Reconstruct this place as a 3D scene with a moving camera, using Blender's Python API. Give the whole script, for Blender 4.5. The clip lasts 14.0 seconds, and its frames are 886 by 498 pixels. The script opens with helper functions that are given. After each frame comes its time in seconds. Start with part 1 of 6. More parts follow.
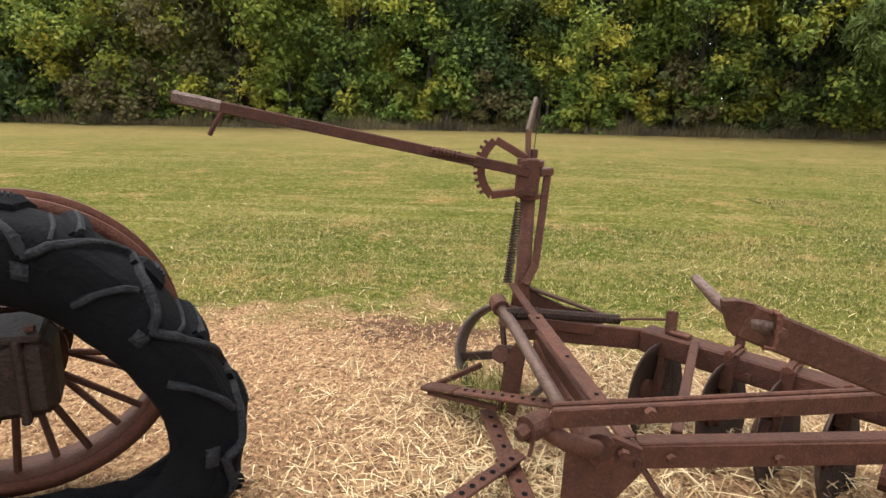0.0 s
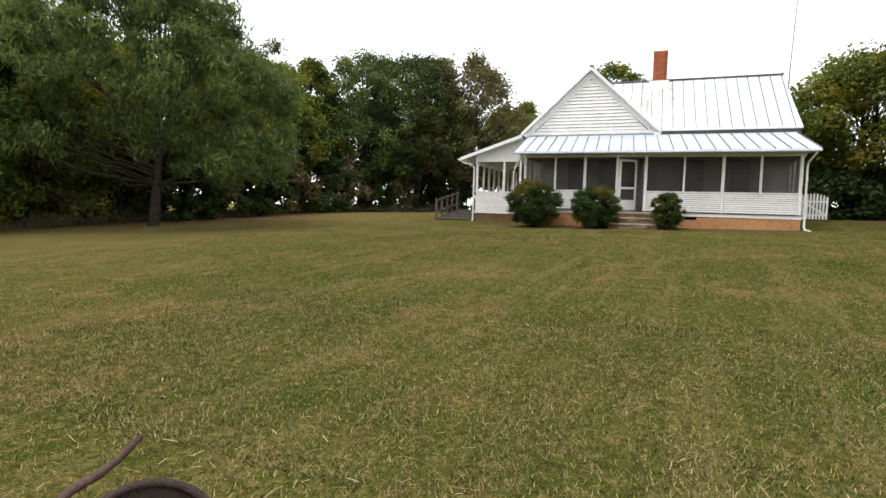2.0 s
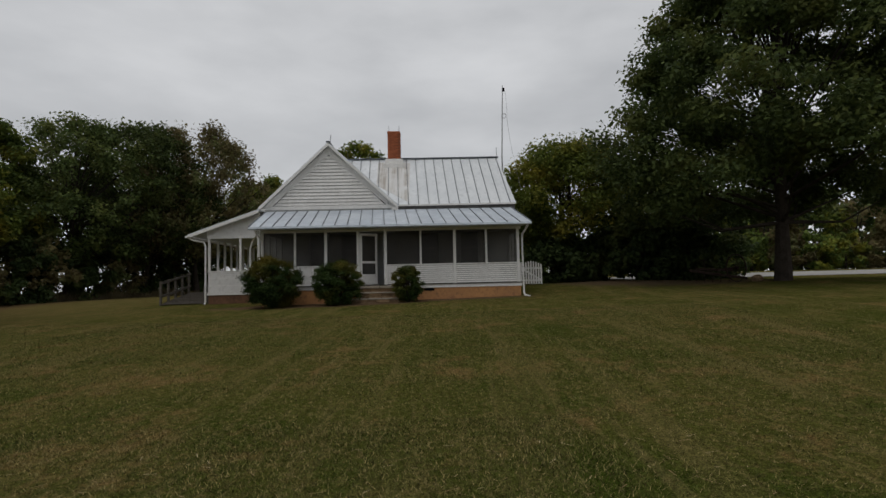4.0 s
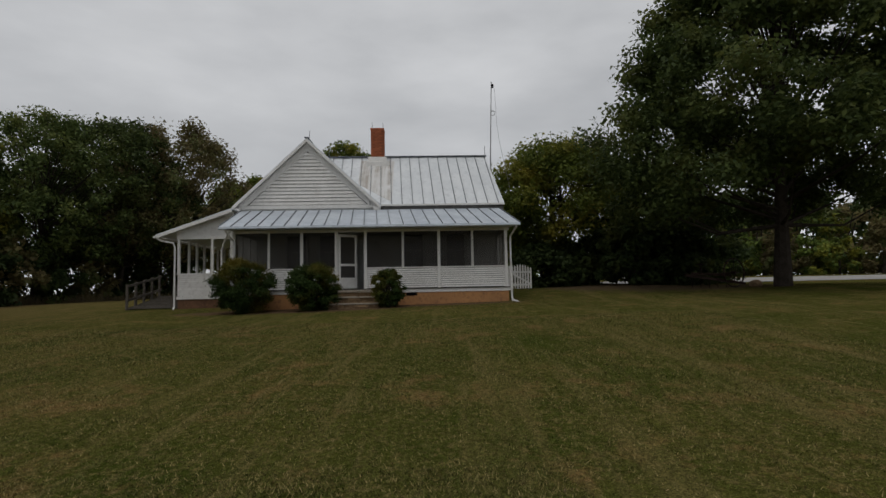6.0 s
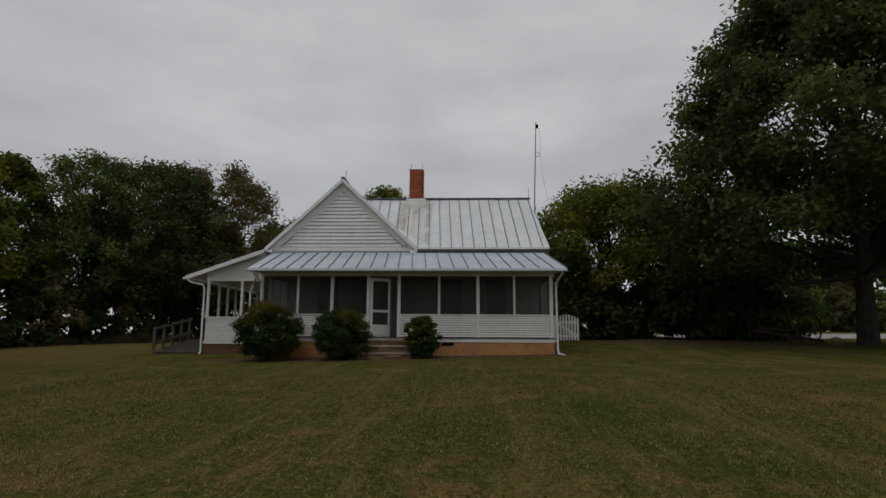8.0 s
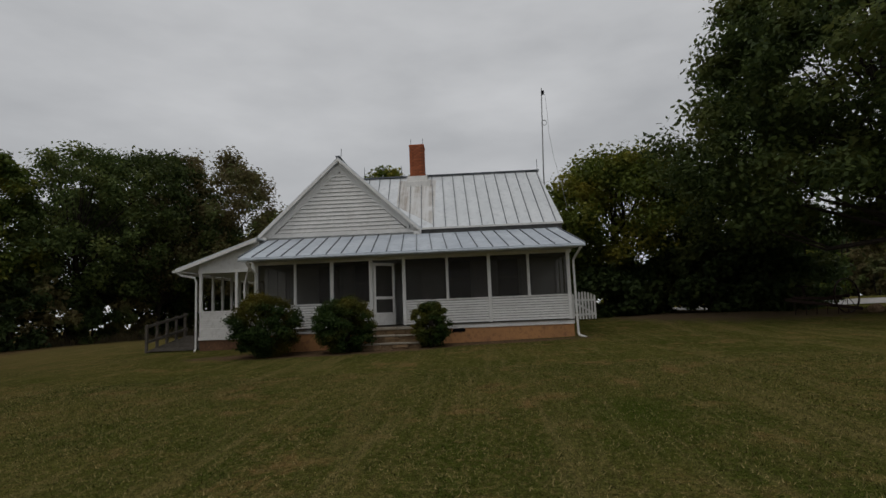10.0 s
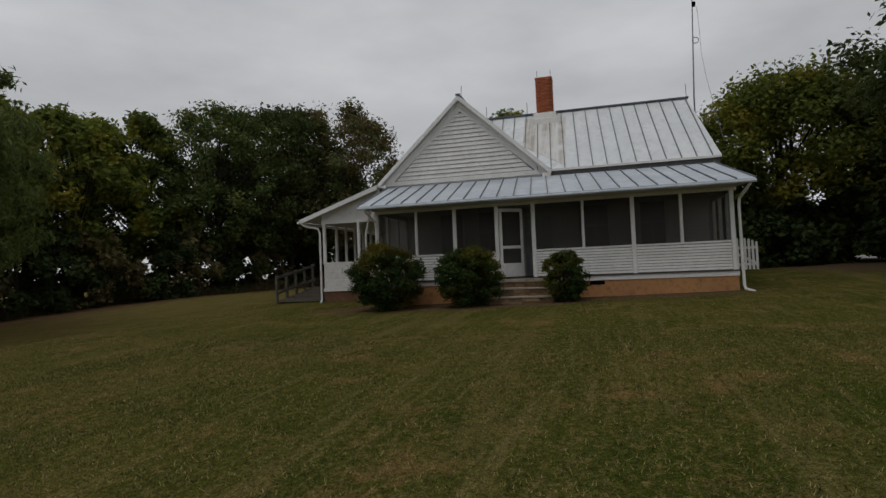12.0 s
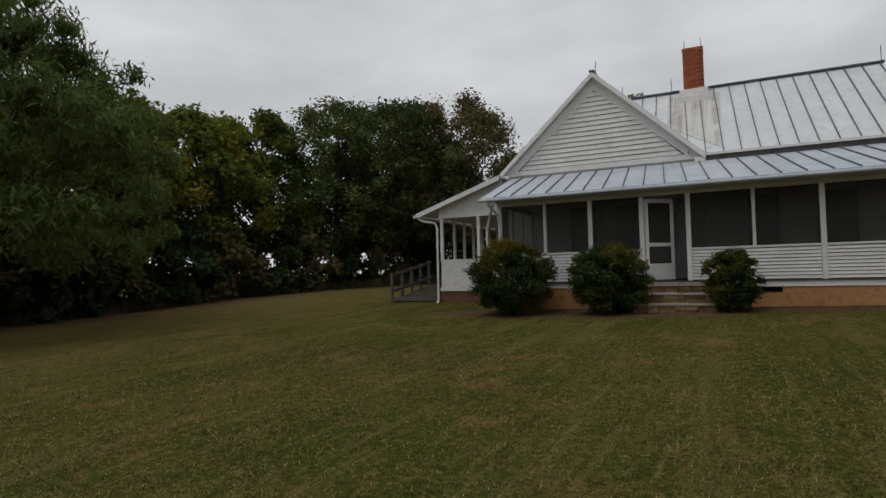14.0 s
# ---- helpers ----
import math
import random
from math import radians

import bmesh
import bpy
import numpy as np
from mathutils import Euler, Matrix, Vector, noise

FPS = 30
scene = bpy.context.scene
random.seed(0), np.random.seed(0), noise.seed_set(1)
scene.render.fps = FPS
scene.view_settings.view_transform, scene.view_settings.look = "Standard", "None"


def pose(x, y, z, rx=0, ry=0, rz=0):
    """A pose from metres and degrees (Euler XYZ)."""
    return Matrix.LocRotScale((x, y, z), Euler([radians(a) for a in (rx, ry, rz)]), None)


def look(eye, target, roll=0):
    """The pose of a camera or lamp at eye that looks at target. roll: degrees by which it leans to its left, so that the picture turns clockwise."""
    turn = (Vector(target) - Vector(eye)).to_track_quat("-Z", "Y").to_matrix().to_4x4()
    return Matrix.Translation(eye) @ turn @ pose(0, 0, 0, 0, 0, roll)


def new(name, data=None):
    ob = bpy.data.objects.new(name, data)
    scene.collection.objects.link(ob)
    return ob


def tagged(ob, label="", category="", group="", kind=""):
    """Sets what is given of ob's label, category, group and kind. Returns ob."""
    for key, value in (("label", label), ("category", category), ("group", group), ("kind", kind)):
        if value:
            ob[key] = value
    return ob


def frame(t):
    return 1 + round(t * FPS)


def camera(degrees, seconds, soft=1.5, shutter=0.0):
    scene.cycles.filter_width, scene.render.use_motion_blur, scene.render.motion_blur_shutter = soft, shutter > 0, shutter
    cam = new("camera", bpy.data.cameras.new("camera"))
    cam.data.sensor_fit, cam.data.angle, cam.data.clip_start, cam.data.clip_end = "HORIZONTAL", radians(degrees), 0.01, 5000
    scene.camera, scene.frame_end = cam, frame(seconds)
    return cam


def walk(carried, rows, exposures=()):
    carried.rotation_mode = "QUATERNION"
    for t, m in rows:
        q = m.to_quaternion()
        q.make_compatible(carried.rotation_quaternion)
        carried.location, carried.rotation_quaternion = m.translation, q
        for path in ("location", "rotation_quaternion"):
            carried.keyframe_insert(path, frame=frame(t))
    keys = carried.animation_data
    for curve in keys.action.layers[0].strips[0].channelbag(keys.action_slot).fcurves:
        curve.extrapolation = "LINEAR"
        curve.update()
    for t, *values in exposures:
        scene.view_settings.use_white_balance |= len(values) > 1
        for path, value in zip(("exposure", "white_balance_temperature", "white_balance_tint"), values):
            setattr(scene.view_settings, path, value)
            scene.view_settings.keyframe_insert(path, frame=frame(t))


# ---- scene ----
cam = camera(75.4, 14.0)
PATH = [
    (0, (0.069, 0.525, 1.464), (-0.064, 2.439, 0.9), 3.9),
    (0.5, (0.494, 0.533, 1.485), (0.74, 2.444, 0.951), 3.8),
    (0.6, (0.582, 0.518, 1.489), (0.935, 2.416, 0.968), 3.9),
    (0.8, (0.774, 0.495, 1.524), (1.356, 2.345, 1.035), 4.2),
    (1, (0.938, 0.482, 1.546), (1.765, 2.246, 1.092), 4.2),
    (1.2, (1.107, 0.5, 1.537), (2.171, 2.144, 1.129), 4.3),
    (1.3, (1.21, 0.526, 1.537), (2.399, 2.087, 1.148), 3.8),
    (1.5, (1.377, 0.541, 1.552), (2.799, 1.912, 1.236), 3.8),
    (2, (1.636, 0.594, 1.574), (3.451, 1.421, 1.435), 1.74),
    (2.5, (2.018, 0.505, 1.572), (3.974, 0.923, 1.606), 0.78),
    (3, (2.266, 0.431, 1.610), (4.256, 0.617, 1.686), -0.39),
    (3.5, (2.592, 0.302, 1.659), (4.588, 0.361, 1.772), -1.43),
    (6, (4.212, -0.084, 1.718), (6.208, -0.082, 1.853), -1.06),
    (6.5, (4.587, -0.117, 1.653), (6.578, -0.076, 1.834), -0.23),
    (7, (4.897, -0.128, 1.735), (6.883, -0.109, 1.975), -1.44),
    (7.5, (5.286, -0.180, 1.754), (7.263, -0.108, 2.045), -1.55),
    (8, (5.699, -0.190, 1.782), (7.670, -0.041, 2.082), 0.29),
    (8.5, (6.045, -0.152, 1.840), (8.016, -0.031, 2.159), -0.72),
    (11, (8.040, 0.180, 1.981), (10.020, 0.411, 2.147), -2.20),
    (11.5, (8.452, 0.314, 1.975), (10.417, 0.657, 2.122), -1.29),
    (12, (8.878, 0.480, 1.999), (10.788, 1.068, 2.077), -2.34),
    (12.5, (9.270, 0.558, 2.060), (11.169, 1.182, 2.134), -2.06),
    (13, (9.602, 0.904, 2.060), (11.487, 1.567, 2.133), -2.14),
    (13.5, (9.993, 1.094, 2.078), (11.834, 1.871, 2.146), -1.77),
    (14, (10.466, 1.503, 2.089), (12.225, 2.450, 2.168), -1.40),
]
EXPOSURES = [(0, 2.25), (0.5, 2.15), (1.0, 2.14), (1.5, 2.05), (2.0, 1.25), (2.5, 0.36), (3.0, -0.1), (3.5, -0.38), (6.0, -0.54), (8.5, -0.7), (11.0, -0.64), (12.2, -0.62), (14.0, -0.38)]
walk(cam, [(t, look(eye, target, roll)) for t, eye, target, roll in PATH], EXPOSURES)

# ---- light and exposure ----
world = bpy.data.worlds.new("overcast_sky")
scene.world = world
world.use_nodes = True
wn, wl = world.node_tree.nodes, world.node_tree.links
wn.clear()
w_out = wn.new("ShaderNodeOutputWorld")
w_bg = wn.new("ShaderNodeBackground")
w_sky = wn.new("ShaderNodeTexSky")
w_sky.sky_type = "NISHITA"
w_sky.sun_disc = False
w_sky.sun_elevation = radians(67)
w_sky.sun_rotation = radians(297)
w_dim = wn.new("ShaderNodeMix")
w_dim.data_type = "RGBA"
w_dim.blend_type = "MULTIPLY"
w_dim.inputs["Factor"].default_value = 1.0
w_dim.inputs["B"].default_value = (0.10, 0.10, 0.10, 1)
w_tc = wn.new("ShaderNodeTexCoord")
w_map = wn.new("ShaderNodeMapping")
w_map.inputs["Scale"].default_value = (1.6, 1.6, 4.5)
w_noise = wn.new("ShaderNodeTexNoise")
w_noise.inputs["Scale"].default_value = 1.7
w_noise.inputs["Detail"].default_value = 5
w_noise.inputs["Roughness"].default_value = 0.5
w_ramp = wn.new("ShaderNodeValToRGB")
w_ramp.color_ramp.elements[0].position = 0.32
w_ramp.color_ramp.elements[0].color = (0.515, 0.522, 0.533, 1)
w_ramp.color_ramp.elements[1].position = 0.70
w_ramp.color_ramp.elements[1].color = (0.72, 0.725, 0.735, 1)
w_mix = wn.new("ShaderNodeMix")
w_mix.data_type = "RGBA"
w_mix.inputs["Factor"].default_value = 0.92
wl.new(w_sky.outputs["Color"], w_dim.inputs["A"])
wl.new(w_tc.outputs["Generated"], w_map.inputs["Vector"])
wl.new(w_map.outputs["Vector"], w_noise.inputs["Vector"])
wl.new(w_noise.outputs["Fac"], w_ramp.inputs["Fac"])
wl.new(w_dim.outputs["Result"], w_mix.inputs["A"])
wl.new(w_ramp.outputs["Color"], w_mix.inputs["B"])
wl.new(w_mix.outputs["Result"], w_bg.inputs["Color"])
w_bg.inputs["Strength"].default_value = 1.28
wl.new(w_bg.outputs["Background"], w_out.inputs["Surface"])

sun_data = bpy.data.lights.new("sun", "SUN")
sun_data.energy = 0.95
sun_data.angle = radians(35)
sun_data.color = (1.0, 0.96, 0.90)
sun = new("sun", sun_data)
sun.matrix_world = look((-12, 6, 32), (0, 0, 0))


# ---- materials ----
def material(name, rough=0.7, metal=0.0, bump=0.0, bump_scale=60.0, gloss=0.3):
    m = bpy.data.materials.new(name)
    m.use_nodes = True
    n, l = m.node_tree.nodes, m.node_tree.links
    p = n["Principled BSDF"]
    p.inputs["Roughness"].default_value = rough
    p.inputs["Metallic"].default_value = metal
    p.inputs["Specular IOR Level"].default_value = gloss
    tc = n.new("ShaderNodeTexCoord")
    if bump:
        bt = n.new("ShaderNodeTexNoise")
        bt.inputs["Scale"].default_value = bump_scale
        bt.inputs["Detail"].default_value = 4
        bn = n.new("ShaderNodeBump")
        bn.inputs["Strength"].default_value = bump
        bn.inputs["Distance"].default_value = 0.02
        l.new(tc.outputs["Object"], bt.inputs["Vector"])
        l.new(bt.outputs["Fac"], bn.inputs["Height"])
        l.new(bn.outputs["Normal"], p.inputs["Normal"])
    return m, n, l, p, tc


def noise_mix(n, l, vec, scale, lo, hi, a, b, detail=4.0, rough=0.6):
    """Colour a to colour b along a noise; a and b may be colours or sockets."""
    t = n.new("ShaderNodeTexNoise")
    t.inputs["Scale"].default_value = scale
    t.inputs["Detail"].default_value = detail
    t.inputs["Roughness"].default_value = rough
    l.new(vec, t.inputs["Vector"])
    r = n.new("ShaderNodeMapRange")
    r.inputs["From Min"].default_value, r.inputs["From Max"].default_value = lo, hi
    l.new(t.outputs["Fac"], r.inputs["Value"])
    return blend(n, l, r.outputs["Result"], a, b)


def blend(n, l, fac, a, b, kind="MIX"):
    x = n.new("ShaderNodeMix")
    x.data_type = "RGBA"
    x.blend_type = kind
    if isinstance(fac, (int, float)):
        x.inputs["Factor"].default_value = fac
    else:
        l.new(fac, x.inputs["Factor"])
    for key, v in (("A", a), ("B", b)):
        if isinstance(v, tuple):
            x.inputs[key].default_value = (*v, 1)
        else:
            l.new(v, x.inputs[key])
    return x.outputs["Result"]


def two_tone(name, a, b, scale=4.0, c=None, rough=0.7, metal=0.0, bump=0.3, bump_scale=60.0, lo=0.35, hi=0.65, vary=0.0, gloss=0.25):
    m, n, l, p, tc = material(name, rough, metal, bump, bump_scale, gloss)
    col = noise_mix(n, l, tc.outputs["Object"], scale, lo, hi, a, b)
    if c:
        col = noise_mix(n, l, tc.outputs["Object"], scale * 6, 0.5, 0.72, col, c)
    if vary:
        oi = n.new("ShaderNodeObjectInfo")
        r = n.new("ShaderNodeMapRange")
        r.inputs["To Min"].default_value, r.inputs["To Max"].default_value = 1 - vary, 1 + vary
        l.new(oi.outputs["Random"], r.inputs["Value"])
        h = n.new("ShaderNodeHueSaturation")
        l.new(r.outputs["Result"], h.inputs["Value"])
        l.new(col, h.inputs["Color"])
        col = h.outputs["Color"]
    l.new(col, p.inputs["Base Color"])
    return m


def leaf_material(name, dark, light, accent, accent_share=0.25):
    m, n, l, p, tc = material(name, 0.6, gloss=0.12)
    geo = n.new("ShaderNodeNewGeometry")
    oi = n.new("ShaderNodeObjectInfo")
    col = blend(n, l, geo.outputs["Random Per Island"], dark, light)
    t = n.new("ShaderNodeTexNoise")
    t.inputs["Scale"].default_value = 0.55
    t.inputs["Detail"].default_value = 3
    l.new(geo.outputs["Position"], t.inputs["Vector"])
    r = n.new("ShaderNodeMapRange")
    r.inputs["From Min"].default_value, r.inputs["From Max"].default_value = 0.62 - accent_share * 0.4, 0.74 - accent_share * 0.2
    l.new(t.outputs["Fac"], r.inputs["Value"])
    col = blend(n, l, r.outputs["Result"], col, accent)
    v = n.new("ShaderNodeMapRange")
    v.inputs["To Min"].default_value, v.inputs["To Max"].default_value = 0.75, 1.25
    l.new(oi.outputs["Random"], v.inputs["Value"])
    h = n.new("ShaderNodeHueSaturation")
    l.new(v.outputs["Result"], h.inputs["Value"])
    l.new(col, h.inputs["Color"])
    l.new(h.outputs["Color"], p.inputs["Base Color"])
    tr = n.new("ShaderNodeBsdfTranslucent")
    l.new(h.outputs["Color"], tr.inputs["Color"])
    mx = n.new("ShaderNodeMixShader")
    mx.inputs["Fac"].default_value = 0.4
    l.new(p.outputs["BSDF"], mx.inputs[1])
    l.new(tr.outputs["BSDF"], mx.inputs[2])
    l.new(mx.outputs["Shader"], n["Material Output"].inputs["Surface"])
    return m


RUST = two_tone("rusted_steel", (0.0540, 0.0205, 0.0124), (0.0330, 0.0138, 0.0092), 13, (0.0680, 0.0295, 0.0185), 0.66, 0.1, 0.32, 120, vary=0.22, gloss=0.13)
RUST_GREY = two_tone("grey_rusted_casting", (0.054, 0.036, 0.031), (0.038, 0.024, 0.020), 12, (0.072, 0.050, 0.043), 0.6, 0.2, 0.5, 110, gloss=0.25)
RUST_WORN = two_tone("worn_rusted_steel", (0.0780, 0.0460, 0.0340), (0.0450, 0.0235, 0.0170), 20, (0.1120, 0.0820, 0.0680), 0.5, 0.3, 0.25, 140, gloss=0.25)
RUST_DARK = two_tone("dark_rusted_disc", (0.0190, 0.0110, 0.0085), (0.0310, 0.0165, 0.0120), 14, (0.0400, 0.0200, 0.0140), 0.6, 0.2, 0.4, 110, vary=0.2, gloss=0.14)
DARK_CASE = two_tone("dark_brown_gear_case", (0.0150, 0.0080, 0.0058), (0.0095, 0.0055, 0.0042), 10, (0.0260, 0.0125, 0.0085), 0.6, 0.0, 0.4, 90, gloss=0.15)
RUST_RED = two_tone("red_rusted_casting", (0.0656, 0.0231, 0.0137), (0.0450, 0.0180, 0.0115), 26, (0.0850, 0.0345, 0.0220), 0.68, 0.1, 0.35, 120, gloss=0.12)
RUBBER = two_tone("perished_black_rubber", (0.0020, 0.0020, 0.0023), (0.0030, 0.0030, 0.0035), 9, (0.0042, 0.0042, 0.0048), 0.8, 0.0, 0.4, 90, gloss=0.05)
RUBBER_EDGE = two_tone("scuffed_rubber_lug", (0.0060, 0.0060, 0.0068), (0.0100, 0.0100, 0.0112), 20, (0.0190, 0.0190, 0.0205), 0.7, 0.0, 0.4, 90, gloss=0.08)
WHITE = two_tone("white_painted_wood", (0.67, 0.655, 0.63), (0.76, 0.745, 0.72), 1.2, (0.60, 0.58, 0.55), 0.6, 0, 0.15, 40, vary=0.04)
WHITE_TRIM = two_tone("white_trim_paint", (0.69, 0.675, 0.65), (0.78, 0.765, 0.74), 2.5, (0.60, 0.585, 0.555), 0.55, 0, 0.1, 50)
TIN = two_tone("galvanized_roof_sheet", (0.62, 0.645, 0.665), (0.72, 0.74, 0.755), 0.9, (0.56, 0.58, 0.60), 0.62, 0.12, 0.06, 12, vary=0.05)
# Darker and bluer than the main roof's sheet
TIN_PORCH = two_tone("bluish_porch_roof_sheet", (0.40, 0.44, 0.49), (0.50, 0.54, 0.58), 1.1, (0.36, 0.39, 0.43), 0.6, 0.12, 0.06, 12, vary=0.05)
TIN_SEAM = two_tone("dark_roof_seam", (0.10, 0.11, 0.125), (0.17, 0.185, 0.20), 2, None, 0.55, 0.3, 0.1, 30)
BRICK = two_tone("chimney_brick", (0.36, 0.115, 0.055), (0.27, 0.085, 0.045), 5, (0.42, 0.16, 0.08), 0.85, 0, 0.4, 40, vary=0.18, gloss=0.08)
MORTAR = two_tone("lime_mortar", (0.25, 0.105, 0.062), (0.19, 0.085, 0.05), 9, None, 0.95, 0, 0.4, 60, gloss=0.05)
FOUND = two_tone("tan_painted_foundation", (0.44, 0.225, 0.095), (0.36, 0.185, 0.085), 1.3, (0.24, 0.125, 0.07), 0.85, 0, 0.3, 30, gloss=0.1)
STONE = two_tone("step_sandstone", (0.235, 0.155, 0.085), (0.14, 0.092, 0.055), 3, (0.30, 0.22, 0.135), 0.9, 0, 0.6, 25, vary=0.2, gloss=0.1)
# Lean-to foundation: the overhang's shade is put into this brown
BROWN_BLOCK = two_tone("shaded_brown_block", (0.17, 0.092, 0.055), (0.11, 0.062, 0.040), 2.2, (0.22, 0.125, 0.075), 0.9, 0, 0.4, 30, gloss=0.08)
SLAB = two_tone("worn_step_slab", (0.34, 0.30, 0.245), (0.25, 0.215, 0.17), 4, (0.42, 0.38, 0.32), 0.9, 0, 0.5, 30, vary=0.12, gloss=0.1)
GREYWOOD = two_tone("weathered_grey_wood", (0.115, 0.10, 0.082), (0.07, 0.062, 0.052), 5, (0.17, 0.155, 0.135), 0.85, 0, 0.4, 50, vary=0.12, gloss=0.1)
# Greyer copy of the white paint, with porch shade put into its colour
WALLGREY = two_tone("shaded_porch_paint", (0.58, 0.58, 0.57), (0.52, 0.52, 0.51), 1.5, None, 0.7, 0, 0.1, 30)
# Sash bars; also painted shade behind board laps and under the main eave
DARK_SASH_SHADE = two_tone("dark_sash_and_shade", (0.10, 0.095, 0.09), (0.15, 0.145, 0.14), 4, None, 0.6, 0, 0.1, 30)
BARK = two_tone("tree_bark", (0.034, 0.028, 0.023), (0.056, 0.046, 0.038), 3, (0.022, 0.018, 0.015), 0.95, 0, 0.8, 18, gloss=0.03)
ROAD = two_tone("pale_gravel_road", (0.34, 0.33, 0.315), (0.27, 0.26, 0.25), 0.7, (0.22, 0.21, 0.20), 0.95, 0, 0, 8, gloss=0.0)

WIRE = two_tone("grey_wire", (0.22, 0.22, 0.22), (0.32, 0.32, 0.32), 5, None, 0.5, 0.6, 0, 1)

# roof sheets below the chimney: soot and rust run down the slope in streaks
m, n, l, p, tc = material("streaked_roof_sheet", 0.6, 0.1, 0.06, 12)
streak = n.new("ShaderNodeMapping")
streak.inputs["Scale"].default_value = (0.22, 7.0, 0.22)
l.new(tc.outputs["Object"], streak.inputs["Vector"])
col = noise_mix(n, l, streak.outputs["Vector"], 1.2, 0.40, 0.62, (0.60, 0.595, 0.58), (0.36, 0.325, 0.285), 5, 0.6)
col = noise_mix(n, l, tc.outputs["Object"], 1.1, 0.45, 0.70, col, (0.62, 0.62, 0.615), 4, 0.6)
l.new(col, p.inputs["Base Color"])
TIN_STAIN = m

# Mesh kept dark and half opaque to paint shade into the porch
m, n, l, p, tc = material("dimming_insect_screen", 0.8)
p.inputs["Base Color"].default_value = (0.040, 0.036, 0.031, 1)
tp = n.new("ShaderNodeBsdfTransparent")
mx = n.new("ShaderNodeMixShader")
mx.inputs["Fac"].default_value = 0.48
l.new(tp.outputs["BSDF"], mx.inputs[1])
l.new(p.outputs["BSDF"], mx.inputs[2])
l.new(mx.outputs["Shader"], n["Material Output"].inputs["Surface"])
DIM_SCREEN = m

m, n, l, p, tc = material("old_window_glass", 0.08, gloss=0.5)
p.inputs["Base Color"].default_value = (0.02, 0.022, 0.024, 1)
p.inputs["IOR"].default_value = 1.5
GLASS = m

LEAF_GREEN = leaf_material("green_leaves", (0.0467, 0.0760, 0.0187), (0.1502, 0.1992, 0.0389), (0.2770, 0.2573, 0.0351), 0.30)
LEAF_DARK = leaf_material("dark_leaves", (0.0260, 0.0430, 0.0150), (0.0700, 0.1000, 0.0300), (0.1050, 0.1200, 0.0330), 0.22)
LEAF_SHADE = leaf_material("shade_tree_leaves", (0.0380, 0.0580, 0.0190), (0.1000, 0.1330, 0.0370), (0.1350, 0.1500, 0.0400), 0.30)
LEAF_YELLOW = leaf_material("autumn_leaves", (0.0691, 0.0996, 0.0204), (0.1727, 0.2069, 0.0336), (0.2764, 0.2405, 0.0336), 0.35)
LEAF_BROWN = leaf_material("browning_leaves", (0.0861, 0.0689, 0.0330), (0.1629, 0.1351, 0.0544), (0.1059, 0.1351, 0.0442), 0.3)
LEAF_WILLOW = leaf_material("feathery_leaves", (0.0618, 0.0887, 0.0242), (0.1452, 0.1855, 0.0511), (0.0941, 0.1236, 0.0349), 0.3)
LEAF_BUSH = leaf_material("clipped_bush_leaves", (0.0198, 0.0411, 0.0106), (0.0585, 0.0951, 0.0214), (0.1750, 0.1400, 0.0210), 0.28)
LEAF_DRY = leaf_material("dry_weeds", (0.1324, 0.1049, 0.0602), (0.2202, 0.1763, 0.0937), (0.0937, 0.0774, 0.0499), 0.4)


def smooth_rise(x):
    xs = (-400, -60, -20, -6, 0, 7, 12, 16, 25, 32, 60, 120, 500)
    zs = (-3.0, -2.2, -1.1, -0.36, 0.0, 0.29, 0.58, 0.80, 1.06, 1.46, 1.85, 2.0, 2.2)
    return np.interp(x, xs, zs)


def ground_z(x, y):
    """Height of the lawn: it climbs towards the house and falls away to the wood."""
    x, y = np.asarray(x, float), np.asarray(y, float)
    base = sum(smooth_rise(x + d) for d in (-2.4, -1.2, 0, 1.2, 2.4)) / 5
    dip = np.interp(x, (27, 30, 35, 41, 46.5, 60, 120), (0, -0.10, -0.27, -0.24, 0.06, 0.14, 0.1))
    aside = np.clip((-9 - y) / 5, 0, 1)
    return base - 0.0165 * (np.clip(y, -3, 40) - 2) + 0.022 * np.clip(-3 - y, 0, 12) + dip * aside * aside * (3 - 2 * aside)


def gz(x, y):
    return float(ground_z(x, y))


# lawn and straw colours: position decides where straw was laid round the old machines
m, n, l, p, tc = material("mown_lawn", 0.95, gloss=0.0)
geo = n.new("ShaderNodeNewGeometry")
pos = geo.outputs["Position"]
lawn = noise_mix(n, l, pos, 0.55, 0.36, 0.64, (0.0530, 0.0650, 0.0140), (0.0900, 0.0860, 0.0235), 5, 0.65)
lawn = noise_mix(n, l, pos, 0.80, 0.525, 0.635, lawn, (0.1750, 0.1130, 0.0480), 8, 0.80)
lawn = noise_mix(n, l, pos, 11.0, 0.49, 0.68, lawn, (0.1700, 0.1320, 0.0560), 5, 0.78)
rows_map = n.new("ShaderNodeMapping")
rows_map.inputs["Scale"].default_value = (0.10, 1.7, 1.0)
rows_map.inputs["Rotation"].default_value = (0, 0, 0.08)
l.new(pos, rows_map.inputs["Vector"])
lawn = noise_mix(n, l, rows_map.outputs["Vector"], 1.0, 0.54, 0.72, lawn, (0.1350, 0.1130, 0.0430), 4, 0.6)
lawn = noise_mix(n, l, pos, 0.23, 0.54, 0.70, lawn, (0.0480, 0.0640, 0.0120), 4, 0.6)
swath = n.new("ShaderNodeMapping")
swath.inputs["Scale"].default_value = (0.42, 5.2, 1.0)
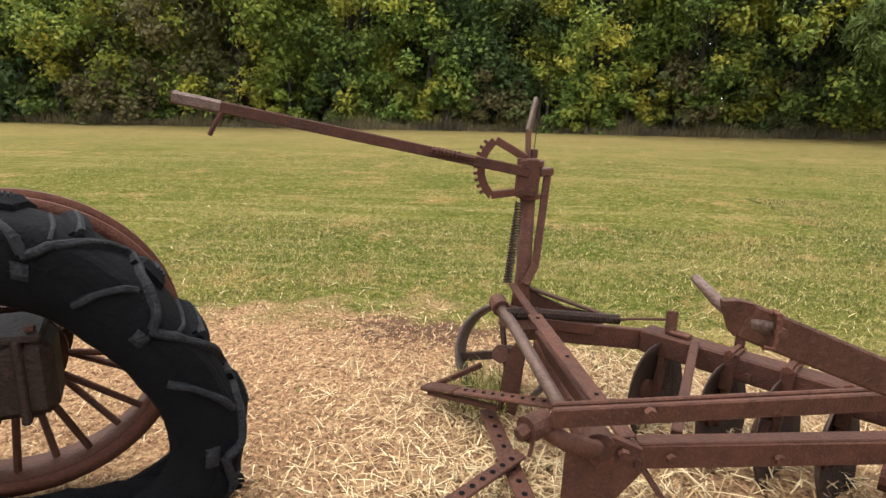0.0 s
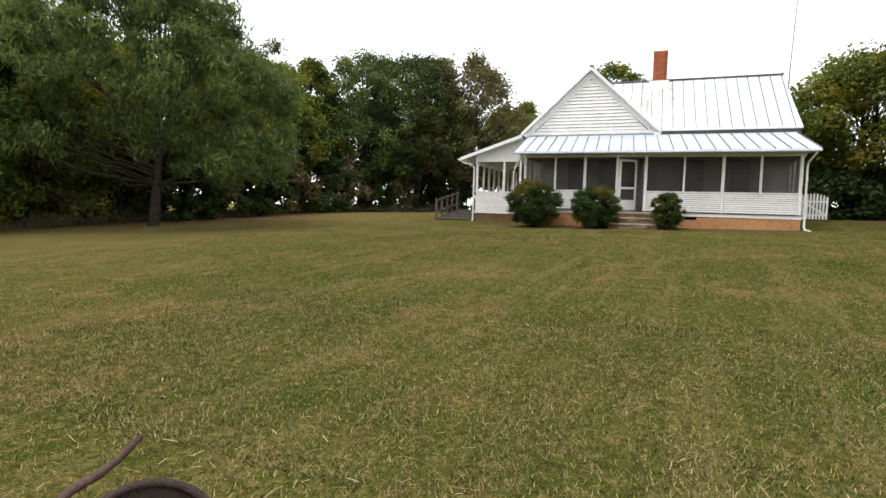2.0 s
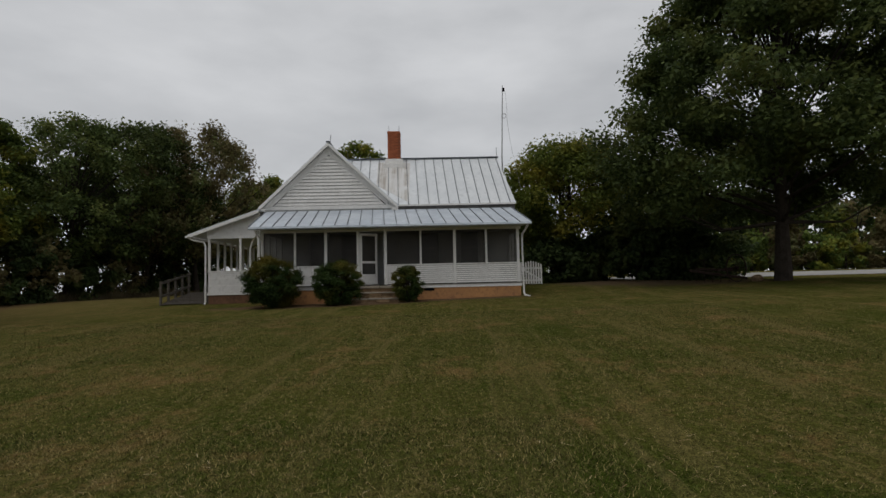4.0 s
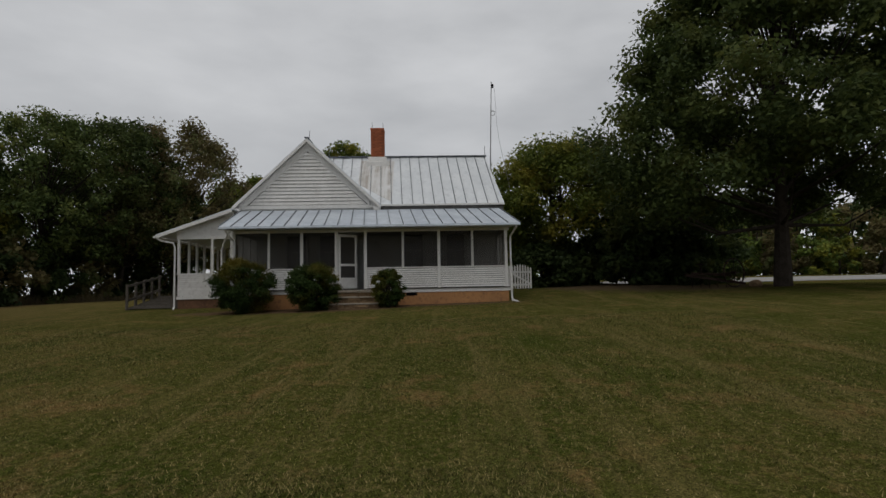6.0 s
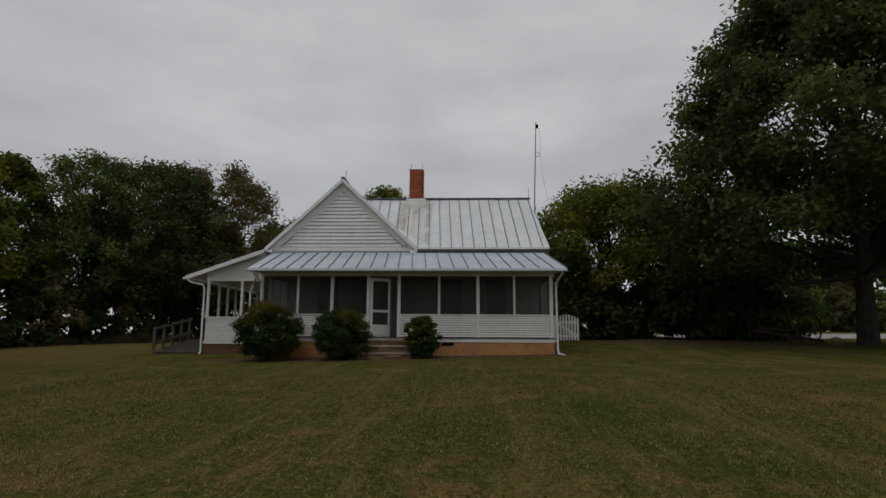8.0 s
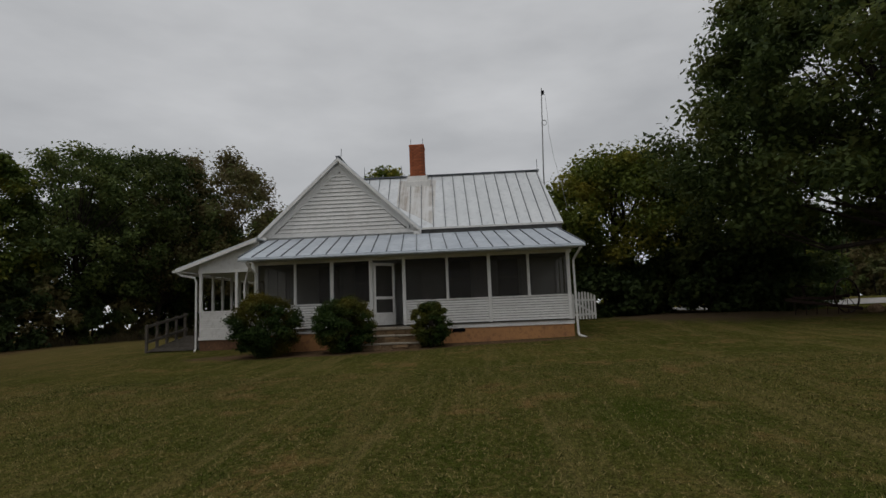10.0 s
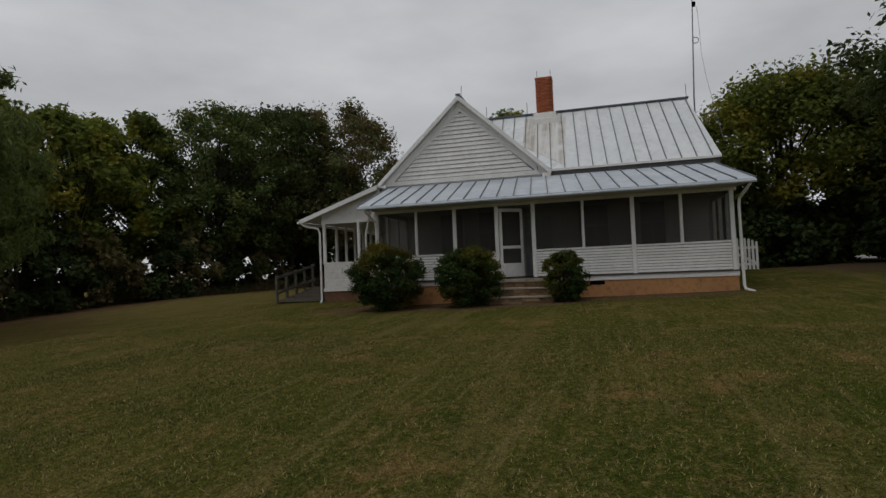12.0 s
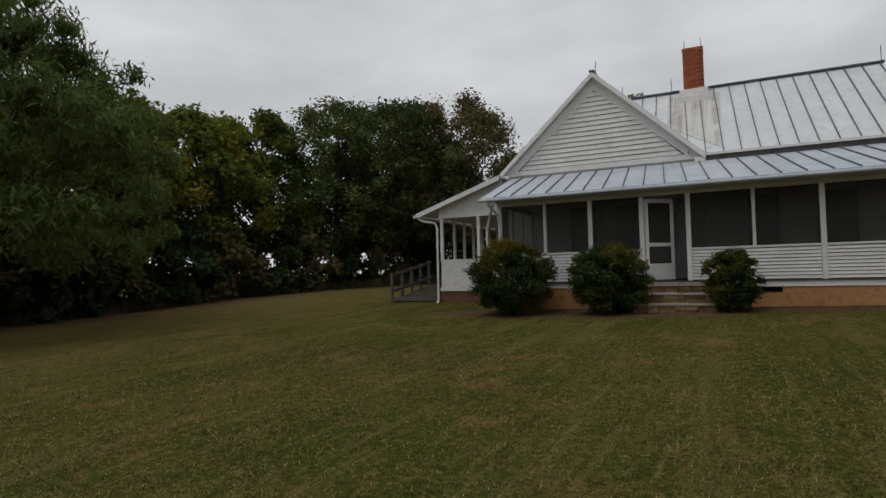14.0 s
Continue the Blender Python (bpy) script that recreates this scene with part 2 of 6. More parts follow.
swath.inputs["Rotation"].default_value = (0, 0, 0.05)
l.new(pos, swath.inputs["Vector"])
lawn = noise_mix(n, l, swath.outputs["Vector"], 1.0, 0.54, 0.76, lawn, (0.1700, 0.1380, 0.0600), 5, 0.7)
lawn = noise_mix(n, l, swath.outputs["Vector"], 1.7, 0.57, 0.76, lawn, (0.0430, 0.0500, 0.0130), 5, 0.7)
fine = noise_mix(n, l, pos, 75.0, 0.34, 0.70, (0.22, 0.23, 0.19), (1.60, 1.58, 1.50), 3, 0.7)
lawn = blend(n, l, 0.85, lawn, fine, "MULTIPLY")
# Coarse mottling; its darks paint in shade between the grass tufts
coarse = noise_mix(n, l, pos, 21.0, 0.36, 0.66, (0.50, 0.52, 0.47), (1.42, 1.40, 1.34), 4, 0.75)
lawn = blend(n, l, 0.8, lawn, coarse, "MULTIPLY")
straw = noise_mix(n, l, pos, 9.0, 0.35, 0.68, (0.215, 0.125, 0.068), (0.285, 0.188, 0.100), 6, 0.75)
straw = noise_mix(n, l, pos, 45.0, 0.42, 0.62, straw, (0.085, 0.045, 0.026), 4, 0.7)
sep = n.new("ShaderNodeSeparateXYZ")
l.new(pos, sep.inputs["Vector"])


def calc(kind, a, b):
    x = n.new("ShaderNodeMath")
    x.operation = kind
    for i, v in enumerate((a, b)):
        if isinstance(v, (int, float)):
            x.inputs[i].default_value = v
        else:
            l.new(v, x.inputs[i])
    return x.outputs[0]


def ellipse(cx, cy, rx, ry):
    a = calc("POWER", calc("ABSOLUTE", calc("DIVIDE", calc("SUBTRACT", sep.outputs["X"], cx), rx), 0), 2.0)
    b = calc("POWER", calc("ABSOLUTE", calc("DIVIDE", calc("SUBTRACT", sep.outputs["Y"], cy), ry), 0), 2.0)
    return calc("SQRT", calc("ADD", a, b), 0)


near = calc("MINIMUM", ellipse(-0.6, 1.9, 2.7, 2.25), ellipse(1.6, 2.25, 1.75, 1.35))
tn = n.new("ShaderNodeTexNoise")
tn.inputs["Scale"].default_value = 2.3
tn.inputs["Detail"].default_value = 6
l.new(pos, tn.inputs["Vector"])
edge = calc("ADD", near, calc("MULTIPLY", calc("SUBTRACT", tn.outputs["Fac"], 0.5), 0.9))
ry = n.new("ShaderNodeMapRange")
ry.inputs["From Min"].default_value, ry.inputs["From Max"].default_value = 9.0, 24.0
ry.inputs["To Max"].default_value = 0.75
l.new(calc("ADD", sep.outputs["Y"], calc("MULTIPLY", calc("SUBTRACT", tn.outputs["Fac"], 0.5), 9.0)), ry.inputs["Value"])
lawn = blend(n, l, ry.outputs["Result"], lawn, (0.150, 0.112, 0.046))
bed = n.new("ShaderNodeMapRange")
bed.inputs["From Min"].default_value, bed.inputs["From Max"].default_value = 1.12, 0.80
l.new(calc("ADD", calc("MINIMUM", ellipse(24.55, 5.2, 1.15, 4.2), ellipse(25.0, 0.3, 0.55, 3.2)), calc("MULTIPLY", calc("SUBTRACT", tn.outputs["Fac"], 0.5), 0.9)), bed.inputs["Value"])
lawn = blend(n, l, bed.outputs["Result"], lawn, noise_mix(n, l, pos, 14.0, 0.4, 0.62, (0.070, 0.046, 0.030), (0.150, 0.098, 0.055), 5, 0.7))
litter = n.new("ShaderNodeMapRange")
litter.inputs["From Min"].default_value, litter.inputs["From Max"].default_value = 1.12, 0.82
l.new(calc("ADD", ellipse(26.0, 26.0, 13.0, 5.4), calc("MULTIPLY", calc("SUBTRACT", tn.outputs["Fac"], 0.5), 0.8)), litter.inputs["Value"])
lawn = blend(n, l, litter.outputs["Result"], lawn, noise_mix(n, l, pos, 9.0, 0.40, 0.62, (0.130, 0.078, 0.042), (0.085, 0.066, 0.030), 5, 0.7))
under = n.new("ShaderNodeMapRange")
under.inputs["From Min"].default_value, under.inputs["From Max"].default_value = 1.15, 0.85
l.new(calc("ADD", ellipse(34.0, -10.5, 6.5, 5.5), calc("MULTIPLY", calc("SUBTRACT", tn.outputs["Fac"], 0.5), 0.8)), under.inputs["Value"])
lawn = blend(n, l, under.outputs["Result"], lawn, (0.085, 0.062, 0.036))
rg = n.new("ShaderNodeMapRange")
rg.inputs["From Min"].default_value, rg.inputs["From Max"].default_value = 1.08, 0.90
l.new(edge, rg.inputs["Value"])
ts = n.new("ShaderNodeTexNoise")
ts.inputs["Scale"].default_value = 13
ts.inputs["Detail"].default_value = 6
ts.inputs["Roughness"].default_value = 0.7
l.new(pos, ts.inputs["Vector"])
soil_edge = calc("ADD", ellipse(-0.2, 3.85, 0.75, 0.32), calc("MULTIPLY", calc("SUBTRACT", ts.outputs["Fac"], 0.5), 4.2))
rs = n.new("ShaderNodeMapRange")
rs.inputs["From Min"].default_value, rs.inputs["From Max"].default_value = 0.95, 0.45
l.new(soil_edge, rs.inputs["Value"])
straw = blend(n, l, rs.outputs["Result"], straw, (0.066, 0.038, 0.025))
l.new(blend(n, l, rg.outputs["Result"], lawn, straw), p.inputs["Base Color"])
bt = n.new("ShaderNodeTexNoise")
bt.inputs["Scale"].default_value = 38
bt.inputs["Detail"].default_value = 5
l.new(pos, bt.inputs["Vector"])
bn = n.new("ShaderNodeBump")
bn.inputs["Strength"].default_value = 0.9
bn.inputs["Distance"].default_value = 0.03
l.new(bt.outputs["Fac"], bn.inputs["Height"])
l.new(bn.outputs["Normal"], p.inputs["Normal"])
LAWN = m

m, n, l, p, tc = material("grass_blades", 0.8, gloss=0.05)
geo = n.new("ShaderNodeNewGeometry")
pos = geo.outputs["Position"]
g = noise_mix(n, l, pos, 0.55, 0.36, 0.64, (0.0650, 0.0800, 0.0175), (0.1080, 0.1030, 0.0290), 5, 0.65)
g = noise_mix(n, l, pos, 0.80, 0.535, 0.635, g, (0.2050, 0.1400, 0.0600), 8, 0.80)
g = noise_mix(n, l, pos, 11.0, 0.49, 0.68, g, (0.2050, 0.1600, 0.0690), 5, 0.78)
rows_map = n.new("ShaderNodeMapping")
rows_map.inputs["Scale"].default_value = (0.10, 1.7, 1.0)
rows_map.inputs["Rotation"].default_value = (0, 0, 0.08)
l.new(pos, rows_map.inputs["Vector"])
g = noise_mix(n, l, rows_map.outputs["Vector"], 1.0, 0.54, 0.72, g, (0.1650, 0.1380, 0.0520), 4, 0.6)
dry = n.new("ShaderNodeMapRange")
dry.inputs["From Min"].default_value, dry.inputs["From Max"].default_value = 0.70, 0.95
l.new(geo.outputs["Random Per Island"], dry.inputs["Value"])
g = blend(n, l, dry.outputs["Result"], g, (0.205, 0.160, 0.070))
rnd = n.new("ShaderNodeMapRange")
rnd.inputs["To Min"].default_value, rnd.inputs["To Max"].default_value = 0.32, 1.6
l.new(geo.outputs["Random Per Island"], rnd.inputs["Value"])
h = n.new("ShaderNodeHueSaturation")
l.new(rnd.outputs["Result"], h.inputs["Value"])
l.new(g, h.inputs["Color"])
l.new(h.outputs["Color"], p.inputs["Base Color"])
GRASS = m

m, n, l, p, tc = material("dry_straw", 0.7, gloss=0.2)
geo = n.new("ShaderNodeNewGeometry")
ramp_ = n.new("ShaderNodeValToRGB")
ramp_.color_ramp.elements[0].color = (0.12, 0.070, 0.038, 1)
ramp_.color_ramp.elements[1].color = (0.45, 0.365, 0.215, 1)
mid_ = ramp_.color_ramp.elements.new(0.45)
mid_.color = (0.28, 0.185, 0.088, 1)
l.new(geo.outputs["Random Per Island"], ramp_.inputs["Fac"])
l.new(ramp_.outputs["Color"], p.inputs["Base Color"])
STRAW = m

m, n, l, p, tc = material("bark_flakes", 0.8, gloss=0.1)
geo = n.new("ShaderNodeNewGeometry")
ramp_ = n.new("ShaderNodeValToRGB")
ramp_.color_ramp.elements[0].color = (0.085, 0.042, 0.024, 1)
ramp_.color_ramp.elements[1].color = (0.36, 0.235, 0.13, 1)
mid_ = ramp_.color_ramp.elements.new(0.5)
mid_.color = (0.23, 0.125, 0.062, 1)
l.new(geo.outputs["Random Per Island"], ramp_.inputs["Fac"])
l.new(ramp_.outputs["Color"], p.inputs["Base Color"])
CHIP = m


# ---- builders ----
def thing(name, x, y, z, label, category, group="", kind=""):
    ob = new(name)
    ob.location = (x, y, z)
    bpy.context.view_layer.update()
    return tagged(ob, label, category, group, kind)


def mesh_of(name, bm, mat, smooth=False):
    me = bpy.data.meshes.new(name)
    bm.to_mesh(me)
    bm.free()
    me.materials.append(mat)
    if smooth:
        me.polygons.foreach_set("use_smooth", [True] * len(me.polygons))
    return me


def world_place(ob):
    p, m = ob, Matrix.Identity(4)
    while p:
        m = Matrix.Translation(p.location) @ m if p.rotation_euler.to_matrix() == Matrix.Identity(3) else p.matrix_basis @ m
        p = p.parent
    return m


def part(name, bm, mat, parent, label="", smooth=False):
    """Links a bmesh, given in world coordinates, as one mesh under a thing or a part."""
    ob = new(name, mesh_of(name, bm, mat, smooth))
    if parent:
        ob.parent = parent
        inv = world_place(parent).inverted()
        ob.matrix_basis = inv
        ob.data.transform(inv)
        ob.matrix_basis = Matrix.Identity(4)
    if label:
        ob["label"] = label
    return ob


def box(bm, lo, hi, bevel=0.0):
    """An upright box between two corners."""
    r = bmesh.ops.create_cube(bm, size=1.0)
    c = [(a + b) / 2 for a, b in zip(lo, hi)]
    s = [abs(b - a) for a, b in zip(lo, hi)]
    bmesh.ops.transform(bm, matrix=Matrix.Translation(c) @ Matrix.Diagonal((*s, 1)), verts=r["verts"])
    if bevel:
        es = list({e for v in r["verts"] for e in v.link_edges})
        bmesh.ops.bevel(bm, geom=es, offset=bevel, segments=1, affect="EDGES")
    return bm


def one_box(lo, hi, bevel=0.0):
    return box(bmesh.new(), lo, hi, bevel)


def bar(bm, a, b, w, h, up=(0, 0, 1), bevel=0.004):
    """A straight bar from a to b, w wide and h high."""
    a, b = Vector(a), Vector(b)
    d = b - a
    y = d.normalized()
    x = y.cross(Vector(up))
    if x.length < 1e-4:
        x = y.cross(Vector((1, 0, 0)))
    x.normalize()
    z = x.cross(y)
    m = Matrix((x, y, z)).transposed().to_4x4()
    m.translation = (a + b) / 2
    r = bmesh.ops.create_cube(bm, size=1.0)
    bmesh.ops.transform(bm, matrix=m @ Matrix.Diagonal((w, d.length, h, 1)), verts=r["verts"])
    if bevel:
        es = list({e for v in r["verts"] for e in v.link_edges})
        bmesh.ops.bevel(bm, geom=es, offset=bevel, segments=1, affect="EDGES")
    return bm


def one_bar(a, b, w, h, up=(0, 0, 1), bevel=0.004):
    return bar(bmesh.new(), a, b, w, h, up, bevel)


def tube(bm, pts, radii, seg=8, caps=True):
    """A round rod through points, with a radius at each."""
    pts = [Vector(p) for p in pts]
    if isinstance(radii, (int, float)):
        radii = [radii] * len(pts)
    rings, x = [], None
    for i, p in enumerate(pts):
        d = (pts[min(i + 1, len(pts) - 1)] - pts[max(i - 1, 0)]).normalized()
        if x is None:
            x = d.orthogonal().normalized()
        x = (x - d * x.dot(d)).normalized()
        y = d.cross(x)
        rings.append([bm.verts.new(p + radii[i] * (math.cos(2 * math.pi * k / seg) * x + math.sin(2 * math.pi * k / seg) * y)) for k in range(seg)])
    for r, s in zip(rings, rings[1:]):
        for k in range(seg):
            bm.faces.new((r[k], r[(k + 1) % seg], s[(k + 1) % seg], s[k]))
    if caps:
        bm.faces.new(rings[0][::-1])
        bm.faces.new(rings[-1])
    return bm


def one_tube(pts, radii, seg=8):
    return tube(bmesh.new(), pts, radii, seg)


def prism(bm, outline, a, b):
    """A plate: an outline of points (3D) swept from offset a to offset b."""
    a, b = Vector(a), Vector(b)
    lo = [bm.verts.new(Vector(p) + a) for p in outline]
    hi = [bm.verts.new(Vector(p) + b) for p in outline]
    bm.faces.new(lo[::-1])
    bm.faces.new(hi)
    for i in range(len(lo)):
        j = (i + 1) % len(lo)
        bm.faces.new((lo[i], lo[j], hi[j], hi[i]))
    bmesh.ops.recalc_face_normals(bm, faces=bm.faces)
    return bm


def one_prism(outline, a, b):
    return prism(bmesh.new(), outline, a, b)


def basis(normal, up=(0, 0, 1)):
    """Turns the xy plane to face along normal."""
    z = Vector(normal).normalized()
    x = Vector(up).cross(z)
    if x.length < 1e-4:
        x = Vector((1, 0, 0))
    x.normalize()
    return Matrix((x, z.cross(x), z)).transposed().to_4x4()


def ring(centre, normal, r_in, r_out, width, seg=40, a0=0.0, a1=360.0):
    """A hoop of rectangular section; a0 to a1 in degrees for part of one."""
    bm = bmesh.new()
    m = Matrix.Translation(centre) @ basis(normal)
    full = abs(a1 - a0) >= 359.9
    steps = seg if full else seg + 1
    loops = []
    for i in range(steps):
        t = radians(a0 + (a1 - a0) * i / seg)
        c, s = math.cos(t), math.sin(t)
        loops.append([bm.verts.new(m @ Vector((r * c, r * s, z))) for r, z in ((r_in, -width / 2), (r_out, -width / 2), (r_out, width / 2), (r_in, width / 2))])
    for i in range(seg):
        p, q = loops[i], loops[(i + 1) % steps]
        for k in range(4):
            bm.faces.new((p[k], p[(k + 1) % 4], q[(k + 1) % 4], q[k]))
    if not full:
        bm.faces.new(loops[0])
        bm.faces.new(loops[-1][::-1])
    bmesh.ops.recalc_face_normals(bm, faces=bm.faces)
    return bm


def dish(centre, normal, radius, depth, thick=0.008, seg=28, rings=5):
    """A concave round blade with thickness."""
    bm = bmesh.new()
    m = Matrix.Translation(centre) @ basis(normal)
    layers = []
    for off in (0.0, -thick):
        tip = bm.verts.new(m @ Vector((0, 0, -depth + off)))
        loops = []
        for i in range(1, rings + 1):
            r = radius * i / rings
            z = -depth * (1 - (i / rings) ** 2) + off
            loops.append([bm.verts.new(m @ Vector((r * math.cos(2 * math.pi * k / seg), r * math.sin(2 * math.pi * k / seg), z))) for k in range(seg)])
        for k in range(seg):
            bm.faces.new((tip, loops[0][k], loops[0][(k + 1) % seg]))
        for p, q in zip(loops, loops[1:]):
            for k in range(seg):
                bm.faces.new((p[k], q[k], q[(k + 1) % seg], p[(k + 1) % seg]))
        layers.append(loops[-1])
    for k in range(seg):
        bm.faces.new((layers[0][k], layers[1][k], layers[1][(k + 1) % seg], layers[0][(k + 1) % seg]))
    bmesh.ops.recalc_face_normals(bm, faces=bm.faces)
    return bm


def coil(a, b, radius, turns, wire):
    """A helical spring from a to b."""
    a, b = Vector(a), Vector(b)
    m = basis(b - a, (0.1, 0.9, 0.3))
    pts = []
    for i in range(turns * 8 + 1):
        t = i / (turns * 8)
        ang = 2 * math.pi * i / 8
        pts.append(a + (b - a) * t + m.to_3x3() @ Vector((radius * math.cos(ang), radius * math.sin(ang), 0)))
    return one_tube(pts, wire, 5)


def bolt(p, normal, r=0.014, h=0.014):
    p, nrm = Vector(p), Vector(normal).normalized()
    return one_tube([p, p + nrm * h], r, 6)


def loose(name, verts, faces, mat, label, category, kind="stuff"):
    me = bpy.data.meshes.new(name)
    me.from_pydata(verts, [], faces)
    me.materials.append(mat)
    return tagged(new(name, me), label, category, kind=kind)


def fast_mesh(name, verts, corners, mat):
    """A mesh of equal polygons from arrays: verts (n, 3), corners per polygon taken in order."""
    me = bpy.data.meshes.new(name)
    nv = len(verts)
    nf = nv // corners
    me.vertices.add(nv)
    me.vertices.foreach_set("co", verts.astype(np.float32).ravel())
    me.loops.add(nv)
    me.loops.foreach_set("vertex_index", np.arange(nv, dtype=np.int32))
    me.polygons.add(nf)
    me.polygons.foreach_set("loop_start", np.arange(0, nv, corners, dtype=np.int32))
    me.polygons.foreach_set("loop_total", np.full(nf, corners, dtype=np.int32))
    me.update(calc_edges=True)
    me.materials.append(mat)
    return me


# ---- ground ----
def graded(a, b, lo, hi, step, grow=1.22):
    mid = list(np.arange(a, b + step / 2, step))
    out, s, v = [], step, a
    while v > lo:
        s *= grow
        v -= s
        out.append(v)
    right, s, v = [], step, b
    while v < hi:
        s *= grow
        v += s
        right.append(v)
    return np.array(out[::-1] + mid + right)


gx, gy = graded(-4, 50, -600, 900, 0.4), graded(-36, 26, -900, 900, 0.4)
GX, GY = np.meshgrid(gx, gy, indexing="ij")
GZ = ground_z(GX, GY)
rng = np.random.RandomState(3)
GZ += 0.003 * rng.randn(*GZ.shape) * (np.abs(GX) < 60)
nx, ny = GX.shape
verts = np.stack([GX, GY, GZ], -1).reshape(-1, 3)
idx = np.arange(nx * ny).reshape(nx, ny)
faces = np.stack([idx[:-1, :-1], idx[1:, :-1], idx[1:, 1:], idx[:-1, 1:]], -1).reshape(-1, 4)
me = bpy.data.meshes.new("ground")
me.from_pydata(verts.tolist(), [], faces.tolist())
me.materials.append(LAWN)
me.polygons.foreach_set("use_smooth", [True] * len(me.polygons))
tagged(new("ground", me), "mown green and tan lawn with straw round old machines", "ground", kind="structure")


def road_strip():
    bm = bmesh.new()
    ends = []
    for i in range(41):
        t = i / 40
        x, y = 46 - 3 * t, -70 + 60 * t
        ends.append([bm.verts.new((x + dx, y, gz(x + dx, y) + 0.03)) for dx in (-2.2, -0.7, 0.7, 2.2)])
    for a, b in zip(ends, ends[1:]):
        for k in range(3):
            bm.faces.new((a[k], a[k + 1], b[k + 1], b[k]))
    return tagged(part("road", bm, ROAD, None), "pale gravel farm road behind the trees", "road", kind="structure")


road_strip()


# ---- the farmhouse ----
TURN = Matrix.Translation((26.5, 2.6, 0)) @ Matrix.Rotation(radians(2.08), 4, "Z") @ Matrix.Translation((-26.5, -2.6, 0))


def square_up(ob):
    """Turns a thing that was laid out along the axes square with the farmhouse."""
    ob.matrix_world = TURN @ Matrix.Translation(ob.location)
    return ob


def farmhouse():
    house = thing("farmhouse", 31.0, 3.0, 1.2, "white clapboard farmhouse with galvanized metal roof and screened porch", "house")
    FX, WX, FLOOR, RAIL, HEAD = 25.46, 28.45, 1.73, 2.49, 3.84
    y0, y1 = -2.48, 7.72

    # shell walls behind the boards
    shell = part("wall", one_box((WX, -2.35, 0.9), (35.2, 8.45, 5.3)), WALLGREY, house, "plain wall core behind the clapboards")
    pts = [(WX, 2.7, 5.2), (WX, 8.45, 5.2), (WX, 5.57, 7.85)]
    # Dark core: shade of the laps, painted behind the gable boards
    part("gable", one_prism(pts, (0.02, 0, 0), (3.0, 0, 0)), DARK_SASH_SHADE, house)
    part("side_gable", one_prism([(28.6, -2.3, 5.2), (34.9, -2.3, 5.2), (31.75, -2.3, 7.9)], (0, 0, 0), (0, 0.2, 0)), WHITE, house)

    # clapboards of the front wall, the half wall and the gable
    def boards(x, ya, yb, za, zb, step, name="clapboard", parent=house):
        z = za
        while z < zb - 0.02:
            t = min(z + step, zb)
            bm = bmesh.new()
            lo = [bm.verts.new(v) for v in ((x - 0.040, ya, z + 0.018), (x - 0.040, yb, z + 0.018), (x - 0.010, yb, t + 0.004), (x - 0.010, ya, t + 0.004))]
            hi = [bm.verts.new((x + 0.004, v.co.y, v.co.z)) for v in lo]
            bm.faces.new(lo)
            bm.faces.new(hi[::-1])
            for i in range(4):
                bm.faces.new((lo[i], hi[i], hi[(i + 1) % 4], lo[(i + 1) % 4]))
            bmesh.ops.recalc_face_normals(bm, faces=bm.faces)
            part(name, bm, WHITE, parent)
            z += step

    boards(WX, -2.35, 8.45, FLOOR, 4.95, 0.125)
    z, step = 5.32, 0.15
    while z < 7.55:
        def half(h):
            return (7.80 - h) * (2.72 / 2.62) - 0.10
        a, b = half(z), half(z + step)
        if b <= 0.05:
            break
        bm = bmesh.new()
        lo = [bm.verts.new(v) for v in ((WX - 0.050, 5.57 - a, z + 0.020), (WX - 0.050, 5.57 + a, z + 0.020), (WX - 0.010, 5.57 + b, z + step + 0.004), (WX - 0.010, 5.57 - b, z + step + 0.004))]
        hi = [bm.verts.new((WX + 0.03, v.co.y, v.co.z)) for v in lo]
        bm.faces.new(lo)
        bm.faces.new(hi[::-1])
        for i in range(4):
            bm.faces.new((lo[i], hi[i], hi[(i + 1) % 4], lo[(i + 1) % 4]))
        bmesh.ops.recalc_face_normals(bm, faces=bm.faces)
        part("clapboard", bm, WHITE, house)
        z += step
    part("frieze_board", one_box((WX - 0.05, 2.7, 5.16), (WX - 0.002, 8.45, 5.32), 0.006), WHITE_TRIM, house)

    for y in (-2.42, 7.62, 8.40):
        part("corner_board", one_box((WX - 0.075, y - 0.07, FLOOR + 0.002), (WX - 0.041, y + 0.07, 3.975), 0.005), WHITE_TRIM, house)

    # windows of the front wall
    for ya, yb in ((0.73, 1.50), (-1.03, -0.28), (5.62, 6.42), (4.30, 5.05)):
        win = part("window", one_box((WX - 0.055, ya, 2.50), (WX - 0.030, yb, 4.15)), GLASS, house, "dark old sash window behind the porch")
        for nm, lo, hi in (("side_casing", (ya - 0.11, 2.42), (ya, 4.25)), ("side_casing", (yb, 2.42), (yb + 0.11, 4.25)), ("head_casing", (ya - 0.14, 4.252), (yb + 0.14, 4.36)), ("window_sill", (ya - 0.14, 2.34), (yb + 0.14, 2.418))):
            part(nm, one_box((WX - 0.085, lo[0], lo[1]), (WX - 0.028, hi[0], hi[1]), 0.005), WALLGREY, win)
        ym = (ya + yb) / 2
